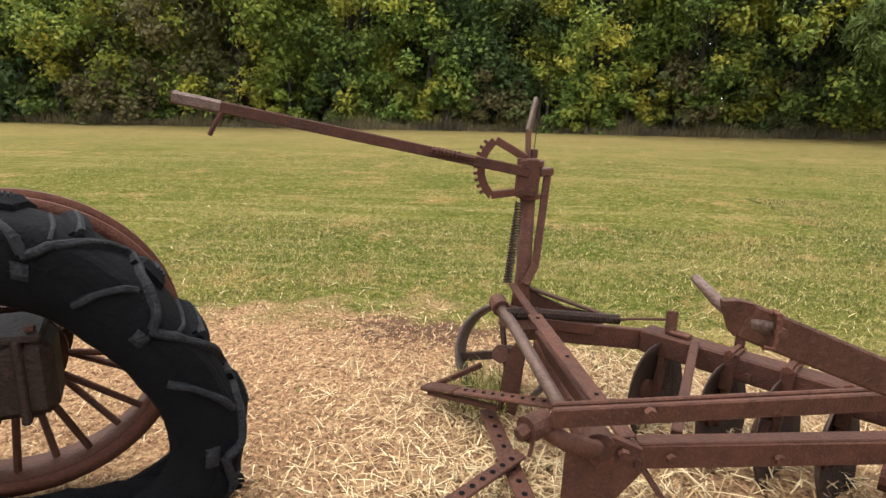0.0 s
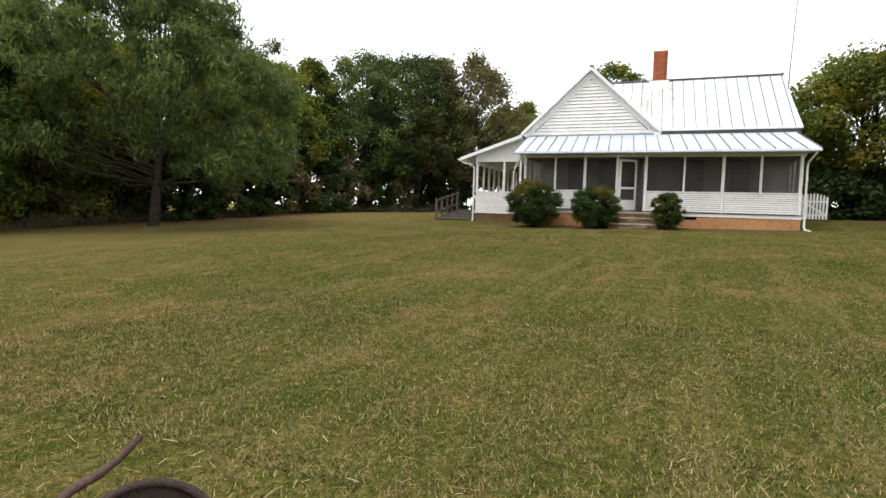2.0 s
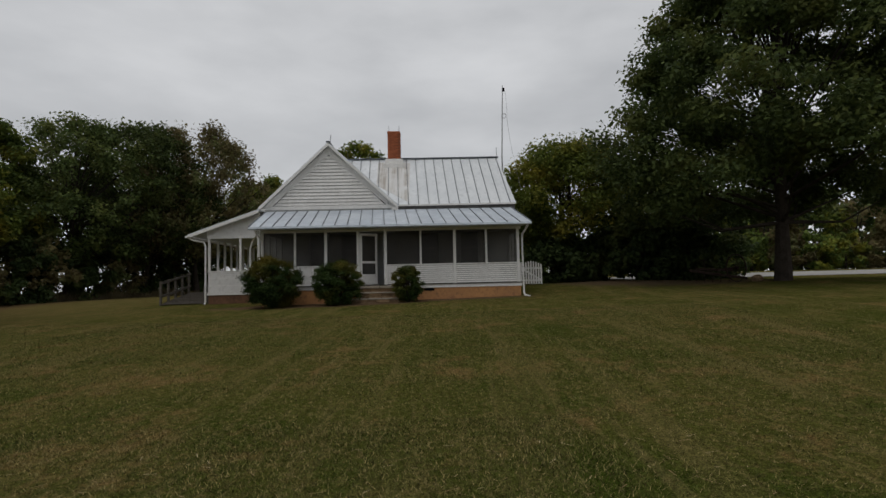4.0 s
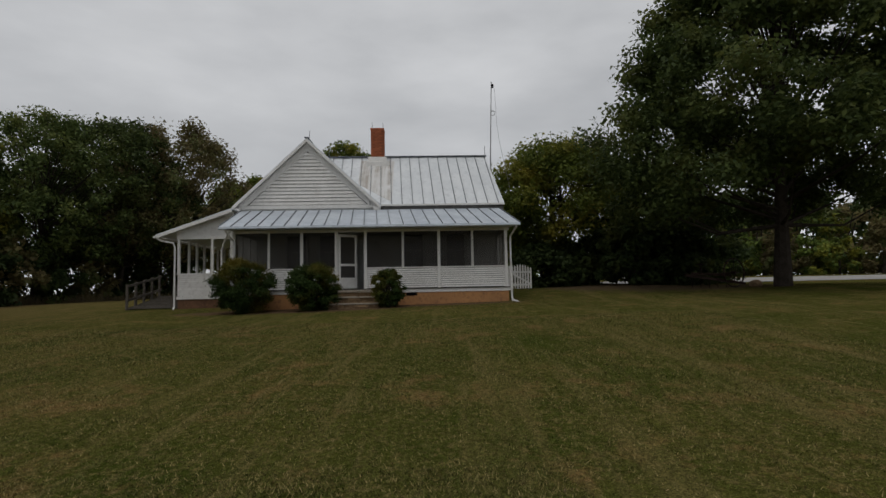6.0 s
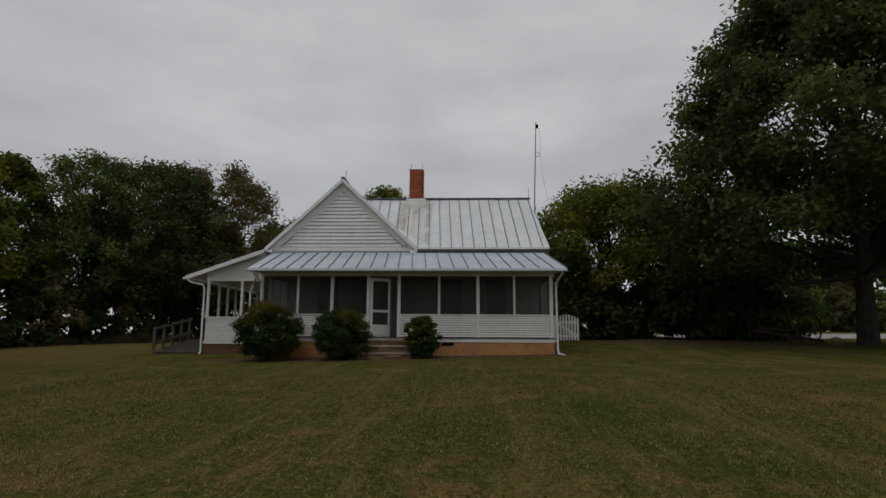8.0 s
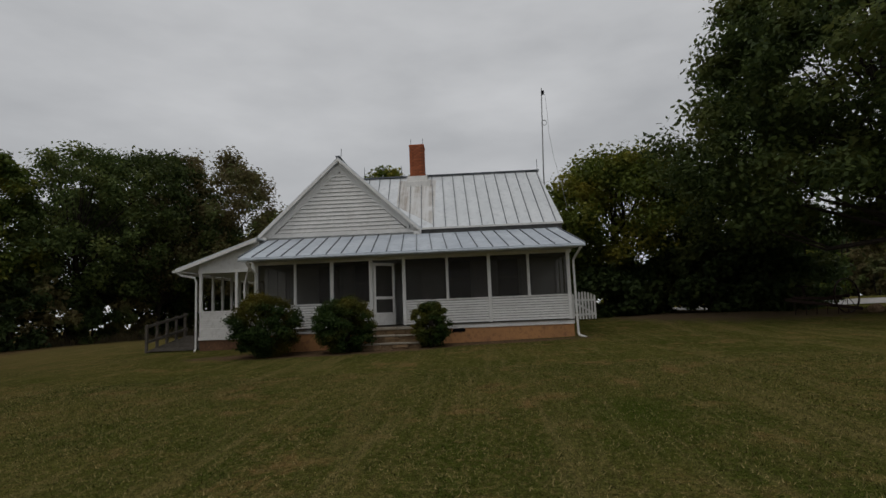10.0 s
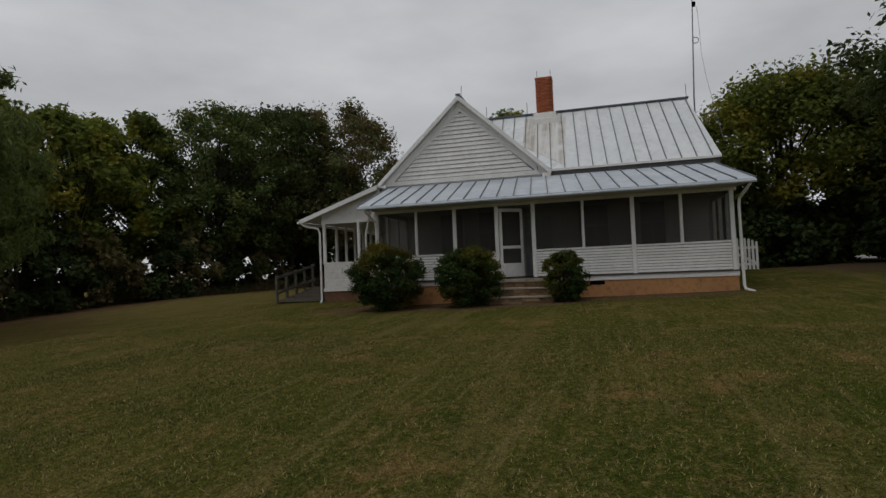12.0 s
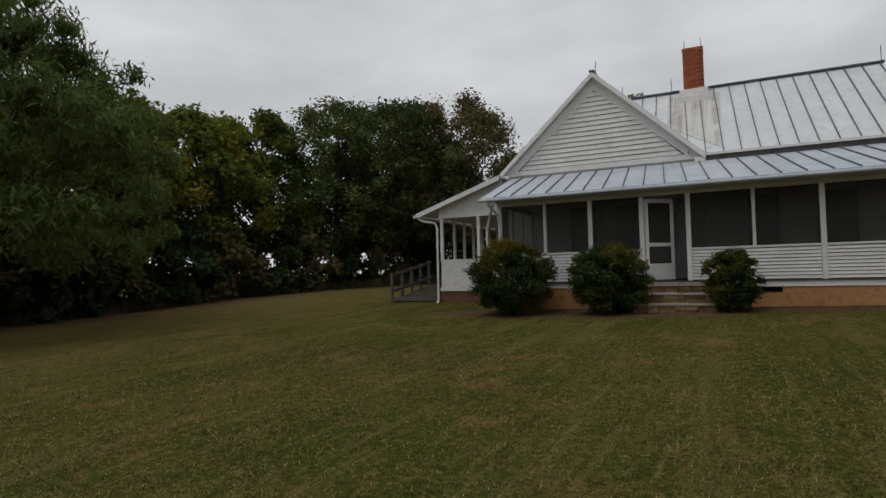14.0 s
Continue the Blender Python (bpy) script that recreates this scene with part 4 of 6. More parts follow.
# ---- the disc plow ----
def disc_plow():
    pl = thing("disc_plow", 1.4, 2.4, gz(1.4, 2.4), "rusty antique tractor-drawn disc plow standing on straw", "plow")
    V = Vector
    d = V((0.775, -0.630, 0.052)).normalized()
    side = V((-0.63, -0.775, 0)).normalized()

    # main beam and its front part
    a, b = V((0.86, 3.06, 0.375)), V((2.80, 1.535, 0.522))
    part("main_beam", one_bar(a, b, 0.105, 0.105, bevel=0.008), RUST, pl, "rusted square steel main beam")
    part("front_beam", one_bar((0.30, 3.06, 0.36), (0.90, 3.05, 0.37), 0.03, 0.10), RUST, pl)
    part("rear_brace", one_prism([(0.29, 3.10, 0.56), (0.36, 3.12, 0.515), (0.50, 3.16, 0.45), (0.70, 3.22, 0.40), (0.70, 3.22, 0.36), (0.30, 3.10, 0.36)], (0, -0.012, 0), (0, 0.012, 0)), RUST, pl)
    part("brace_lip", one_bar((0.31, 3.10, 0.553), (0.70, 3.22, 0.405), 0.05, 0.012), RUST, pl)

    # clamps, standards and disc blades along the beam
    spots = [(0.95, 1), (1.17, 0), (1.335, 0), (1.495, 0), (1.66, 0), (1.84, 0), (1.99, 0)]
    for i, (x, lead) in enumerate(spots):
        t = (x - a.x) / (b.x - a.x)
        c = a.lerp(b, t)
        top = c + V((0, 0, 0.056))
        if lead:
            part("upright_lug", one_bar(top, top + V((0.0, 0.02, 0.10)), 0.05, 0.02, up=(0, 1, 0)), RUST, pl)
            part("lug_foot", one_bar(top + V((0, 0, 0.008)), top + d * 0.09 + V((0, 0, 0.008)), 0.05, 0.016), RUST, pl)
        else:
            part("clamp_plate", one_bar(top + V((0.02, 0.03, 0.034)) - d * 0.02, top + V((0.02, 0.03, 0.034)) + d * 0.02, 0.012, 0.048, bevel=0.002), RUST, pl)
            part("clamp_bolt", one_tube([top - side * 0.06 + V((0, 0, 0.016)), top + side * 0.075 + V((0, 0, 0.016))], 0.011, 6), RUST, pl)
            part("clamp_cap", one_bar(top - side * 0.055 + V((0, 0, 0.006)), top + side * 0.07 + V((0, 0, 0.006)), 0.046, 0.012, bevel=0.003), RUST, pl)
            part("clamp_nut", bolt(top + side * 0.078 + V((0, 0, 0.016)), tuple(side), 0.017, 0.016), RUST_RED, pl)
            part("standard_bolt", bolt(c + side * 0.056 - V((0, 0, 0.012)) + d * 0.075, tuple(side), 0.016, 0.016), RUST, pl)
            part("clamp_strap", one_bar(c + side * 0.066 + V((0, 0, 0.07)), c + side * 0.066 - V((0, 0, 0.10)), 0.014, 0.05, up=tuple(d)), RUST, pl)
        foot = c + side * 0.05 - V((0, 0, 0.27))
        part("standard", one_bar(c + side * 0.02 - V((0, 0, 0.04)), foot, 0.03, 0.055, up=tuple(side)), RUST, pl)
        nrm = (d * 0.95 + side * 0.10 + V((0, 0, 0.14))).normalized()
        disc = part("disc_blade", dish(foot + side * 0.05 + V((0, 0, 0.07)) + d * 0.03, nrm, 0.225, 0.055), RUST_DARK, pl, "dark concave steel disc blade", True)
        part("disc_hub", one_tube([foot + side * 0.05 + V((0, 0, 0.06)) - d * 0.06, foot + side * 0.05 + V((0, 0, 0.06)) - d * 0.005], 0.055, 12), RUST, disc)

    # upright post with its screw head, gear quadrant and levers
    P = V((0.275, 3.12, 0))
    part("post", one_tube([P + V((0, -0.06, 0.40)), P + V((0, 0, 0.62)), P + V((-0.012, 0.07, 0.98))], [0.05, 0.036, 0.036], 12), RUST, pl, "", True)
    part("post_foot", one_tube([P + V((0, -0.07, 0.38)), P + V((0, -0.05, 0.47))], [0.10, 0.06], 12), RUST, pl)
    H = P + V((-0.012, 0.07, 0))
    part("screw_head", one_tube([H + V((0, 0, 0.965)), H + V((0, 0, 0.985)), H + V((0, 0, 0.99)), H + V((0, 0, 1.11)), H + V((0, 0, 1.115)), H + V((0, 0, 1.14))], [0.058, 0.058, 0.046, 0.046, 0.058, 0.058], 14), RUST_RED, pl)
    part("head_plate", one_box((H.x - 0.068, H.y - 0.09, 0.985), (H.x + 0.03, H.y - 0.050, 1.155), 0.006), RUST, pl)
    part("head_spindle", one_tube([H + V((0, 0, 1.14)), H + V((0, 0, 1.19))], 0.024, 8), RUST, pl)
    for z in (1.005, 1.135):
        part("head_bolt", bolt((H.x - 0.04, H.y - 0.09, z), (0, -1, 0), 0.017, 0.022), RUST, pl)

    qc = V((H.x - 0.06, H.y - 0.065, 1.10))

    def on_quadrant(r, ang):
        return qc + V((-r * math.cos(radians(ang)), 0.0, r * math.sin(radians(ang))))

    outline = [on_quadrant(0.185, t) for t in range(-50, 52, 6)]
    outline += [on_quadrant(0.150, t) for t in range(46, -47, -6)]
    q = part("gear_quadrant", one_prism(outline, (0, -0.012, 0), (0, 0.012, 0)), RUST_RED, pl, "toothed iron gear quadrant")
    part("upper_arm", one_bar(on_quadrant(0.168, 48), qc + V((0.03, 0, 0.055)), 0.024, 0.035), RUST_RED, q)
    part("lower_arm", one_bar(on_quadrant(0.168, -48), qc + V((0.03, 0, -0.095)), 0.024, 0.035), RUST_RED, q)
    for t in range(-36, 44, 9):
        part("tooth", one_bar(on_quadrant(0.183, t), on_quadrant(0.202, t), 0.022, 0.014, bevel=0), RUST_RED, q)
    tip = V((-1.18, 2.72, 1.335))
    la, lb = qc + V((0.05, -0.03, -0.005)), tip
    part("long_lever", one_bar(la, lb, 0.016, 0.046), RUST, pl, "long rusted adjusting lever")
    part("lever_grip", one_bar(lb.lerp(la, 0.0), lb.lerp(la, 0.13), 0.024, 0.052, bevel=0.01), RUST_WORN, pl)
    part("latch_rod", one_tube([la.lerp(lb, 0.17) + V((0, -0.02, 0.012)), la.lerp(lb, 0.30) + V((0, -0.02, 0.012))], 0.012, 6), RUST, pl)
    k = lb.lerp(la, 0.13)
    part("latch_trigger", one_tube([k + V((0, -0.01, -0.02)), k + V((-0.03, -0.01, -0.06)), k + V((-0.055, -0.01, -0.11))], 0.010, 6), RUST, pl)
    part("latch_spring", coil(la.lerp(lb, 0.22) + V((0, -0.02, 0.012)), la.lerp(lb, 0.29) + V((0, -0.02, 0.012)), 0.015, 6, 0.004), RUST, pl)
    t0 = V((H.x - 0.02, H.y - 0.03, 1.14))
    part("short_lever", one_bar(t0, V((0.235, 3.20, 1.27)), 0.018, 0.042), RUST, pl)
    part("short_lever_end", one_bar((0.234, 3.198, 1.262), (0.262, 3.28, 1.41), 0.018, 0.042), RUST_WORN, pl)
    part("trip_wire", one_tube([(0.262, 3.27, 1.40), (0.275, 3.25, 1.28), (0.27, 3.22, 1.18)], 0.003, 4), RUST, pl)
    part("link_bracket", one_bar((H.x + 0.03, H.y, 1.085), (0.36, 3.24, 1.09), 0.05, 0.035), RUST, pl)
    part("link_bar", one_bar((0.345, 3.22, 1.085), (0.325, 3.10, 0.66), 0.014, 0.036, up=(1, 0, 0)), RUST, pl)
    part("link_shank", one_bar((0.325, 3.10, 0.67), (0.285, 3.06, 0.58), 0.02, 0.04, up=(1, 0, 0)), RUST, pl)
    part("post_spring", coil((0.225, 3.13, 0.95), (0.20, 3.01, 0.60), 0.018, 30, 0.004), RUST_DARK, pl, "rusted coil spring beside the post")

    # front furrow wheel
    wc = V((0.23, 3.12, 0.19))
    wn_ = V((-0.38, -0.80, 0.34)).normalized()
    wheel = part("furrow_wheel", ring(wc, wn_, 0.234, 0.25, 0.105, 40), RUST_GREY, pl, "worn bare steel furrow wheel", True)
    part("wheel_hub", one_tube([wc - wn_ * 0.06, wc + wn_ * 0.06], 0.045, 12), RUST, wheel)
    m3 = basis(wn_).to_3x3()
    for i in range(4):
        t = i * math.pi / 2 + 0.35
        e = wc + m3 @ V((0.238 * math.cos(t), 0.238 * math.sin(t), 0))
        part("spoke", one_bar(wc, e, 0.016, 0.045), RUST_DARK, wheel)
    part("share_plate", one_prism([(0.205, 2.86, 0.03), (0.285, 2.83, 0.03), (0.29, 2.83, 0.24), (0.30, 2.84, 0.36), (0.245, 2.86, 0.36), (0.215, 2.87, 0.24)], (0, 0, 0), (0.012, 0.035, 0)), RUST, pl, "rusted curved share plate")

    # pipe, braces and the hub plate at the hitch side
    part("cross_pipe", one_tube([(0.17, 3.06, 0.47), (0.24, 2.90, 0.44), (0.40, 2.28, 0.40)], 0.026, 10), RUST_WORN, pl, "worn round cross pipe", True)
    part("pipe_collar", one_tube([(0.165, 3.09, 0.475), (0.185, 3.02, 0.465)], 0.042, 12), RUST, pl)
    part("flat_brace", one_bar((0.218, 3.00, 0.60), (0.318, 2.76, 0.548), 0.038, 0.012), RUST, pl)
    part("flat_brace", one_bar((0.312, 2.775, 0.551), (0.575, 2.12, 0.435), 0.062, 0.012), RUST, pl)
    for u in (0.05, 0.42, 0.72):
        c = V((0.312, 2.775, 0.558)).lerp(V((0.575, 2.12, 0.442)), u)
        # Black disc painted as the shaded inside of a hole
        part("brace_hole", one_tube([c, c + V((0, 0, 0.0015))], 0.008, 8), RUBBER, pl)
    part("inner_brace", one_bar((0.345, 2.90, 0.40), (0.505, 2.25, 0.40), 0.02, 0.055), RUST, pl)
    part("inner_flange", one_bar((0.360, 2.90, 0.426), (0.520, 2.25, 0.426), 0.04, 0.008), RUST, pl)
    part("tie_bar", one_bar((0.34, 2.86, 0.38), (0.46, 2.52, 0.30), 0.02, 0.05), RUST, pl)
    part("tension_spring", coil((0.21, 2.98, 0.46), (0.36, 3.0, 0.47), 0.024, 14, 0.006), RUST_DARK, pl)
    part("tension_rod", one_tube([(0.34, 2.995, 0.47), (0.75, 3.04, 0.46)], 0.008, 8), RUST_DARK, pl)
    part("tension_spring", coil((0.34, 2.995, 0.47), (0.73, 3.038, 0.46), 0.019, 38, 0.0055), RUST_DARK, pl)
    part("tension_hook", one_tube([(0.74, 3.04, 0.46), (0.79, 3.05, 0.465), (0.94, 3.02, 0.49)], 0.007, 6), RUST, pl)
    part("slide_bar", one_bar((0.36, 3.02, 0.41), (0.62, 3.03, 0.40), 0.02, 0.05), RUST, pl)

    hub = V((0.45, 2.09, 0.45))
    part("pivot_hub", one_tube([hub + V((-0.02, 0.06, 0.02)), hub + V((0.02, -0.06, -0.02))], 0.05, 14), RUST, pl)
    part("hub_cap", one_tube([hub + V((0.02, -0.06, -0.02)), hub + V((0.035, -0.10, -0.03))], [0.034, 0.03], 12), RUST_RED, pl)
    plate = [(0.375, 2.06, 0.43), (0.44, 2.06, 0.475), (0.50, 2.06, 0.475), (0.61, 2.08, 0.425), (0.63, 2.08, 0.36), (0.545, 2.05, 0.26), (0.50, 2.04, 0.05), (0.385, 2.04, 0.05)]
    part("land_plate", one_prism(plate, (0, 0.0, 0), (0.004, 0.022, 0)), RUST, pl, "thick rusted bottom plate")
    part("hanging_strap", one_bar((0.585, 2.12, 0.40), (0.86, 2.00, 0.06), 0.012, 0.06, up=(0, 1, 0)), RUST, pl)
    nut = V((0.26, 1.857, 0.61))
    part("crank_pipe", one_tube([nut + V((-0.01, 0.02, 0.0)), nut + V((0.08, 0.02, -0.05)), (0.405, 1.915, 0.525), (0.435, 1.95, 0.495), (0.447, 1.99, 0.478), (0.45, 2.05, 0.47)], 0.026, 12), RUST, pl, "", True)
    part("pivot_collar", one_tube([(0.455, 1.985, 0.478), (0.46, 2.05, 0.472)], 0.046, 14), RUST, pl)
    part("pivot_nut", bolt((0.545, 2.045, 0.43), (0, -1, 0), 0.018, 0.02), RUST, pl)
    part("eye_boss", one_tube([nut + V((-0.035, -0.02, 0.0)), nut + V((0.02, 0.03, 0.0))], 0.036, 12), RUST, pl)
    part("eye_nut", one_tube([nut + V((-0.055, -0.035, -0.01)), nut + V((-0.03, -0.015, 0.0))], 0.02, 6), RUST, pl)
    part("cotter_pin", one_tube([nut + V((-0.01, -0.02, -0.01)), nut + V((-0.02, -0.03, -0.07))], 0.006, 5), RUST, pl)

    # the bar from the eye to the crank elbow, and the low beam below it
    el = V((2.33, 2.29, 0.73))
    n0 = nut + V((0.03, 0.0, 0.03))
    part("draw_bar", one_bar(n0, n0.lerp(el, 0.96), 0.018, 0.058), RUST, pl, "long flat rusted draw bar")
    part("draw_bar_strip", one_bar(n0 + V((0.0, 0.02, 0.014)), n0.lerp(el, 0.96) + V((0, 0.02, 0.014)), 0.014, 0.04), RUST, pl)
    # Black disc in place of the slot's shaded depth
    part("draw_bar_slot", one_tube([n0.lerp(el, 0.84) + V((0.0, -0.0095, 0)), n0.lerp(el, 0.84) + V((0.0, -0.012, 0))], 0.012, 10), RUBBER, pl)
    part("draw_bar_bolt", bolt((0.539, 1.878, 0.676), (0.1, -1, 0), 0.016, 0.02), RUST, pl)
    part("low_beam", one_bar((0.55, 2.095, 0.385), (1.90, 2.31, 0.43), 0.022, 0.085), RUST, pl, "flat rusted lower beam")
    part("low_beam_flange", one_bar((0.60, 2.12, 0.43), (1.88, 2.33, 0.473), 0.05, 0.012), RUST, pl)
    for x, y, z in ((0.599, 2.08, 0.385), (0.703, 2.097, 0.399), (1.05, 2.155, 0.40), (1.62, 2.25, 0.42)):
        part("beam_bolt", bolt((x, y, z), (0.15, -1, 0), 0.015, 0.018), RUST, pl)
    part("diagonal_stay", one_bar((1.03, 2.90, 0.435), (0.755, 2.22, 0.405), 0.036, 0.030), RUST, pl)
    part("corner_strip", one_bar((0.48, 2.13, 0.40), (0.82, 2.17, 0.40), 0.05, 0.012), RUST, pl)

    # big hand lever with its bent grip
    g0, g1 = V((0.50, 1.425, 1.125)), V((2.05, 1.79, 0.545))
    part("hand_lever", one_bar(g0, g1, 0.016, 0.062), RUST, pl, "wide flat hand lever with worn bent grip")
    part("lever_handle", one_tube([(0.545, 1.432, 1.112), (0.515, 1.430, 1.120), (0.492, 1.434, 1.127), (0.472, 1.464, 1.138), (0.445, 1.512, 1.162)], [0.013, 0.0135, 0.0130, 0.011, 0.0085], 10), RUST_WORN, pl, "", True)
    along = (g1 - g0).normalized()
    over = along.cross(V((0, 1, 0))).normalized()
    over = over if over.z > 0 else -over
    part("lever_nose", one_prism([g0 + over * 0.031, g0 - over * 0.031, g0 - over * 0.026 - along * 0.012, g0 - along * 0.045 + over * 0.004, g0 - along * 0.055 + over * 0.016, g0 - along * 0.03 + over * 0.027], V((0, -0.008, 0)), V((0, 0.008, 0))), RUST, pl)
    hk = V((0.552, 1.428, 1.108))
    part("lever_hook", one_tube([hk + V((0.0, 0.012, 0.030)), hk + V((-0.002, -0.014, 0.034)), hk + V((0.0, -0.018, 0.0)), hk + V((-0.004, -0.022, -0.022)), hk + V((-0.022, -0.024, -0.020))], 0.0045, 6), RUST_RED, pl)
    part("hook_nut", bolt(hk + V((0.004, -0.010, 0.004)), (0.25, -1, 0), 0.010, 0.012), RUST, pl)
    for u in (0.90, 0.95):
        part("lever_rivet", bolt(g0.lerp(g1, u) + V((0.012, -0.012, 0)), (0.2, -1, 0), 0.014, 0.012), RUST_RED, pl)
    part("lever_latch", one_bar(g0.lerp(g1, 0.88) + V((0.01, -0.02, 0.02)), V((2.20, 1.80, 0.50)), 0.014, 0.055), RUST_RED, pl)

    # second toothed quadrant and the lifting crank
    qa, qb_, qt = V((1.80, 1.80, 0.47)), V((2.12, 1.77, 0.44)), V((1.975, 1.785, 0.835))

    def curve(p0, p1, p2, f):
        return p0 * (1 - f) ** 2 + p1 * 2 * f * (1 - f) + p2 * f * f

    def curved_plate(p0, p1, p2, wide, thick):
        """A flat bar bent in its own upright plane."""
        left, right = [], []
        for i in range(11):
            c, e = curve(p0, p1, p2, i / 10), curve(p0, p1, p2, i / 10 + 0.01)
            side_ = (e - c).normalized().cross(V((0, 1, 0))) * wide / 2
            left.append(c + side_)
            right.append(c - side_)
        return one_prism(left + right[::-1], (0, -thick / 2, 0), (0, thick / 2, 0))

    ra = (V((1.985, 1.785, 0.845)), V((1.845, 1.785, 0.755)), V((1.785, 1.80, 0.46)))
    rack = part("toothed_rack", curved_plate(*ra, 0.036, 0.02), RUST_RED, pl, "toothed red rusted rack, curved")
    for i in range(9):
        f = 0.22 + 0.075 * i
        c, e = curve(*ra, f), curve(*ra, f + 0.01)
        out = (e - c).normalized().cross(V((0, 1, 0)))
        out = out if out.x < 0 else -out
        part("rack_tooth", one_bar(c + out * 0.014, c + out * 0.030, 0.02, 0.015, bevel=0), RUST_RED, rack)
    part("curved_arm", curved_plate(V((1.965, 1.785, 0.84)), V((2.15, 1.785, 0.74)), V((2.13, 1.785, 0.43)), 0.058, 0.022), RUST_RED, pl)
    part("rack_top", one_bar(qt + V((-0.02, 0, -0.02)), qt + V((0.03, 0, 0.0)), 0.04, 0.014), RUST_WORN, pl)
    part("rack_foot", one_bar(qa + V((-0.06, 0, 0.035)), qb_ + V((0.06, 0.0, 0.05)), 0.03, 0.05), RUST_RED, pl)
    for x in (1.84, 2.02):
        part("foot_bracket", one_bar((x, 1.81, 0.44), (x - 0.03, 1.83, 0.15), 0.02, 0.06, up=(1, 0, 0)), RUST_RED, pl)
    part("elbow_arm", one_bar(el + V((0, 0, 0.01)), (2.50, 2.10, 0.47), 0.035, 0.07), RUST, pl)
    part("elbow_arm", one_bar(el + V((-0.02, 0.05, 0.0)), (2.46, 2.16, 0.46), 0.02, 0.06), RUST, pl)
    part("elbow_pin", one_tube([el + V((-0.03, -0.06, -0.02)), el + V((0.02, 0.06, 0.02))], 0.02, 8), RUST, pl)
    part("elbow_eye", one_tube([el + V((-0.02, -0.03, -0.05)), el + V((-0.02, -0.02, 0.03))], 0.026, 10), RUST, pl)
    kn = V((2.62, 2.32, 0.62))
    part("crank_collar", one_tube([kn + V((-0.04, 0.0, -0.02)), kn + V((0.03, 0.0, 0.015))], 0.042, 12), RUST, pl)
    part("crank_rod", one_tube([(2.42, 2.26, 0.50), kn, (2.72, 2.33, 0.67), (2.82, 2.33, 0.685), (2.89, 2.33, 0.71), (2.972, 2.331, 0.758)], [0.018, 0.018, 0.016, 0.015, 0.013, 0.011], 8), RUST_WORN, pl, "bent crank rod", True)
    part("crank_standard", one_tube([kn + V((0, 0, 0.02)), kn + V((0.03, -0.02, -0.10)), kn + V((0.09, -0.10, -0.22)), kn + V((0.08, -0.16, -0.32))], [0.045, 0.036, 0.032, 0.04], 8), RUST, pl)
    part("wing_bracket", one_bar((2.44, 2.26, 0.40), (2.56, 2.34, 0.52), 0.03, 0.08), RUST, pl)
    part("beam_block", one_box((2.52, 1.80, 0.52), (2.58, 1.87, 0.585), 0.006), RUST_RED, pl)
    part("block_bolt", one_tube([(2.55, 1.83, 0.40), (2.55, 1.83, 0.625)], 0.013, 6), RUST, pl)
    part("square_nut", one_box((2.528, 1.808, 0.588), (2.572, 1.852, 0.612), 0.003), RUST_RED, pl)
    part("pin_collar", one_tube([(2.25, 2.06, 0.34), (2.25, 2.06, 0.45)], 0.04, 10), RUST_DARK, pl)
    part("stay_rod", one_bar((2.45, 1.75, 0.35), (2.74, 1.82, 0.56), 0.018, 0.03), RUST, pl)
    part("lift_spring", coil((1.52, 1.70, 0.425), (2.40, 1.70, 0.519), 0.025, 44, 0.0062), RUST_DARK, pl, "large coiled lifting spring")
    part("spring_hook", one_tube([(2.39, 1.70, 0.518), (2.45, 1.71, 0.525), (2.52, 1.76, 0.53)], 0.012, 6), RUST, pl)
    part("spring_shackle", one_bar((1.53, 1.70, 0.427), (1.42, 1.74, 0.42), 0.02, 0.04), RUST, pl)
    part("axle_casting", one_tube([(2.55, 1.78, 0.20), (2.68, 1.95, 0.22), (2.92, 2.30, 0.20)], [0.055, 0.05, 0.045], 10), RUST_RED, pl)
    part("axle_bracket", one_prism([(2.36, 1.93, 0.46), (2.50, 1.95, 0.44), (2.54, 1.96, 0.30), (2.47, 1.95, 0.10), (2.34, 1.93, 0.12), (2.30, 1.92, 0.34)], (0, -0.03, 0), (0, 0.05, 0)), RUST_DARK, pl, "dark cast axle bracket below the beam")
    part("bracket_boss", one_tube([(2.42, 1.87, 0.33), (2.43, 1.99, 0.33)], [0.075, 0.085], 16), RUST_DARK, pl)
    part("bracket_cap", one_tube([(2.415, 1.845, 0.33), (2.42, 1.875, 0.33)], [0.045, 0.06], 12), RUST, pl)
    for dx, dz in ((-0.05, 0.10), (0.07, 0.06), (0.05, -0.12), (-0.06, -0.10)):
        part("bracket_bolt", bolt((2.42 + dx, 1.895, 0.33 + dz), (0, -1, 0), 0.014, 0.018), RUST, pl)
    part("spring_arm", one_bar((2.02, 1.86, 0.30), (2.38, 1.93, 0.40), 0.03, 0.07), RUST_GREY, pl)
    part("lower_arm", one_bar((1.78, 1.90, 0.25), (2.34, 1.95, 0.22), 0.04, 0.08), RUST_DARK, pl)
    part("trail_link", one_bar((2.05, 1.78, 0.26), (2.58, 1.80, 0.24), 0.03, 0.06), RUST, pl)
    part("under_rod", one_tube([(1.35, 1.95, 0.18), (1.62, 1.90, 0.15), (1.80, 1.85, 0.16)], 0.018, 8), RUST, pl)
    part("under_block", one_bar((1.40, 1.96, 0.19), (1.58, 1.91, 0.16), 0.07, 0.06), RUST_DARK, pl)

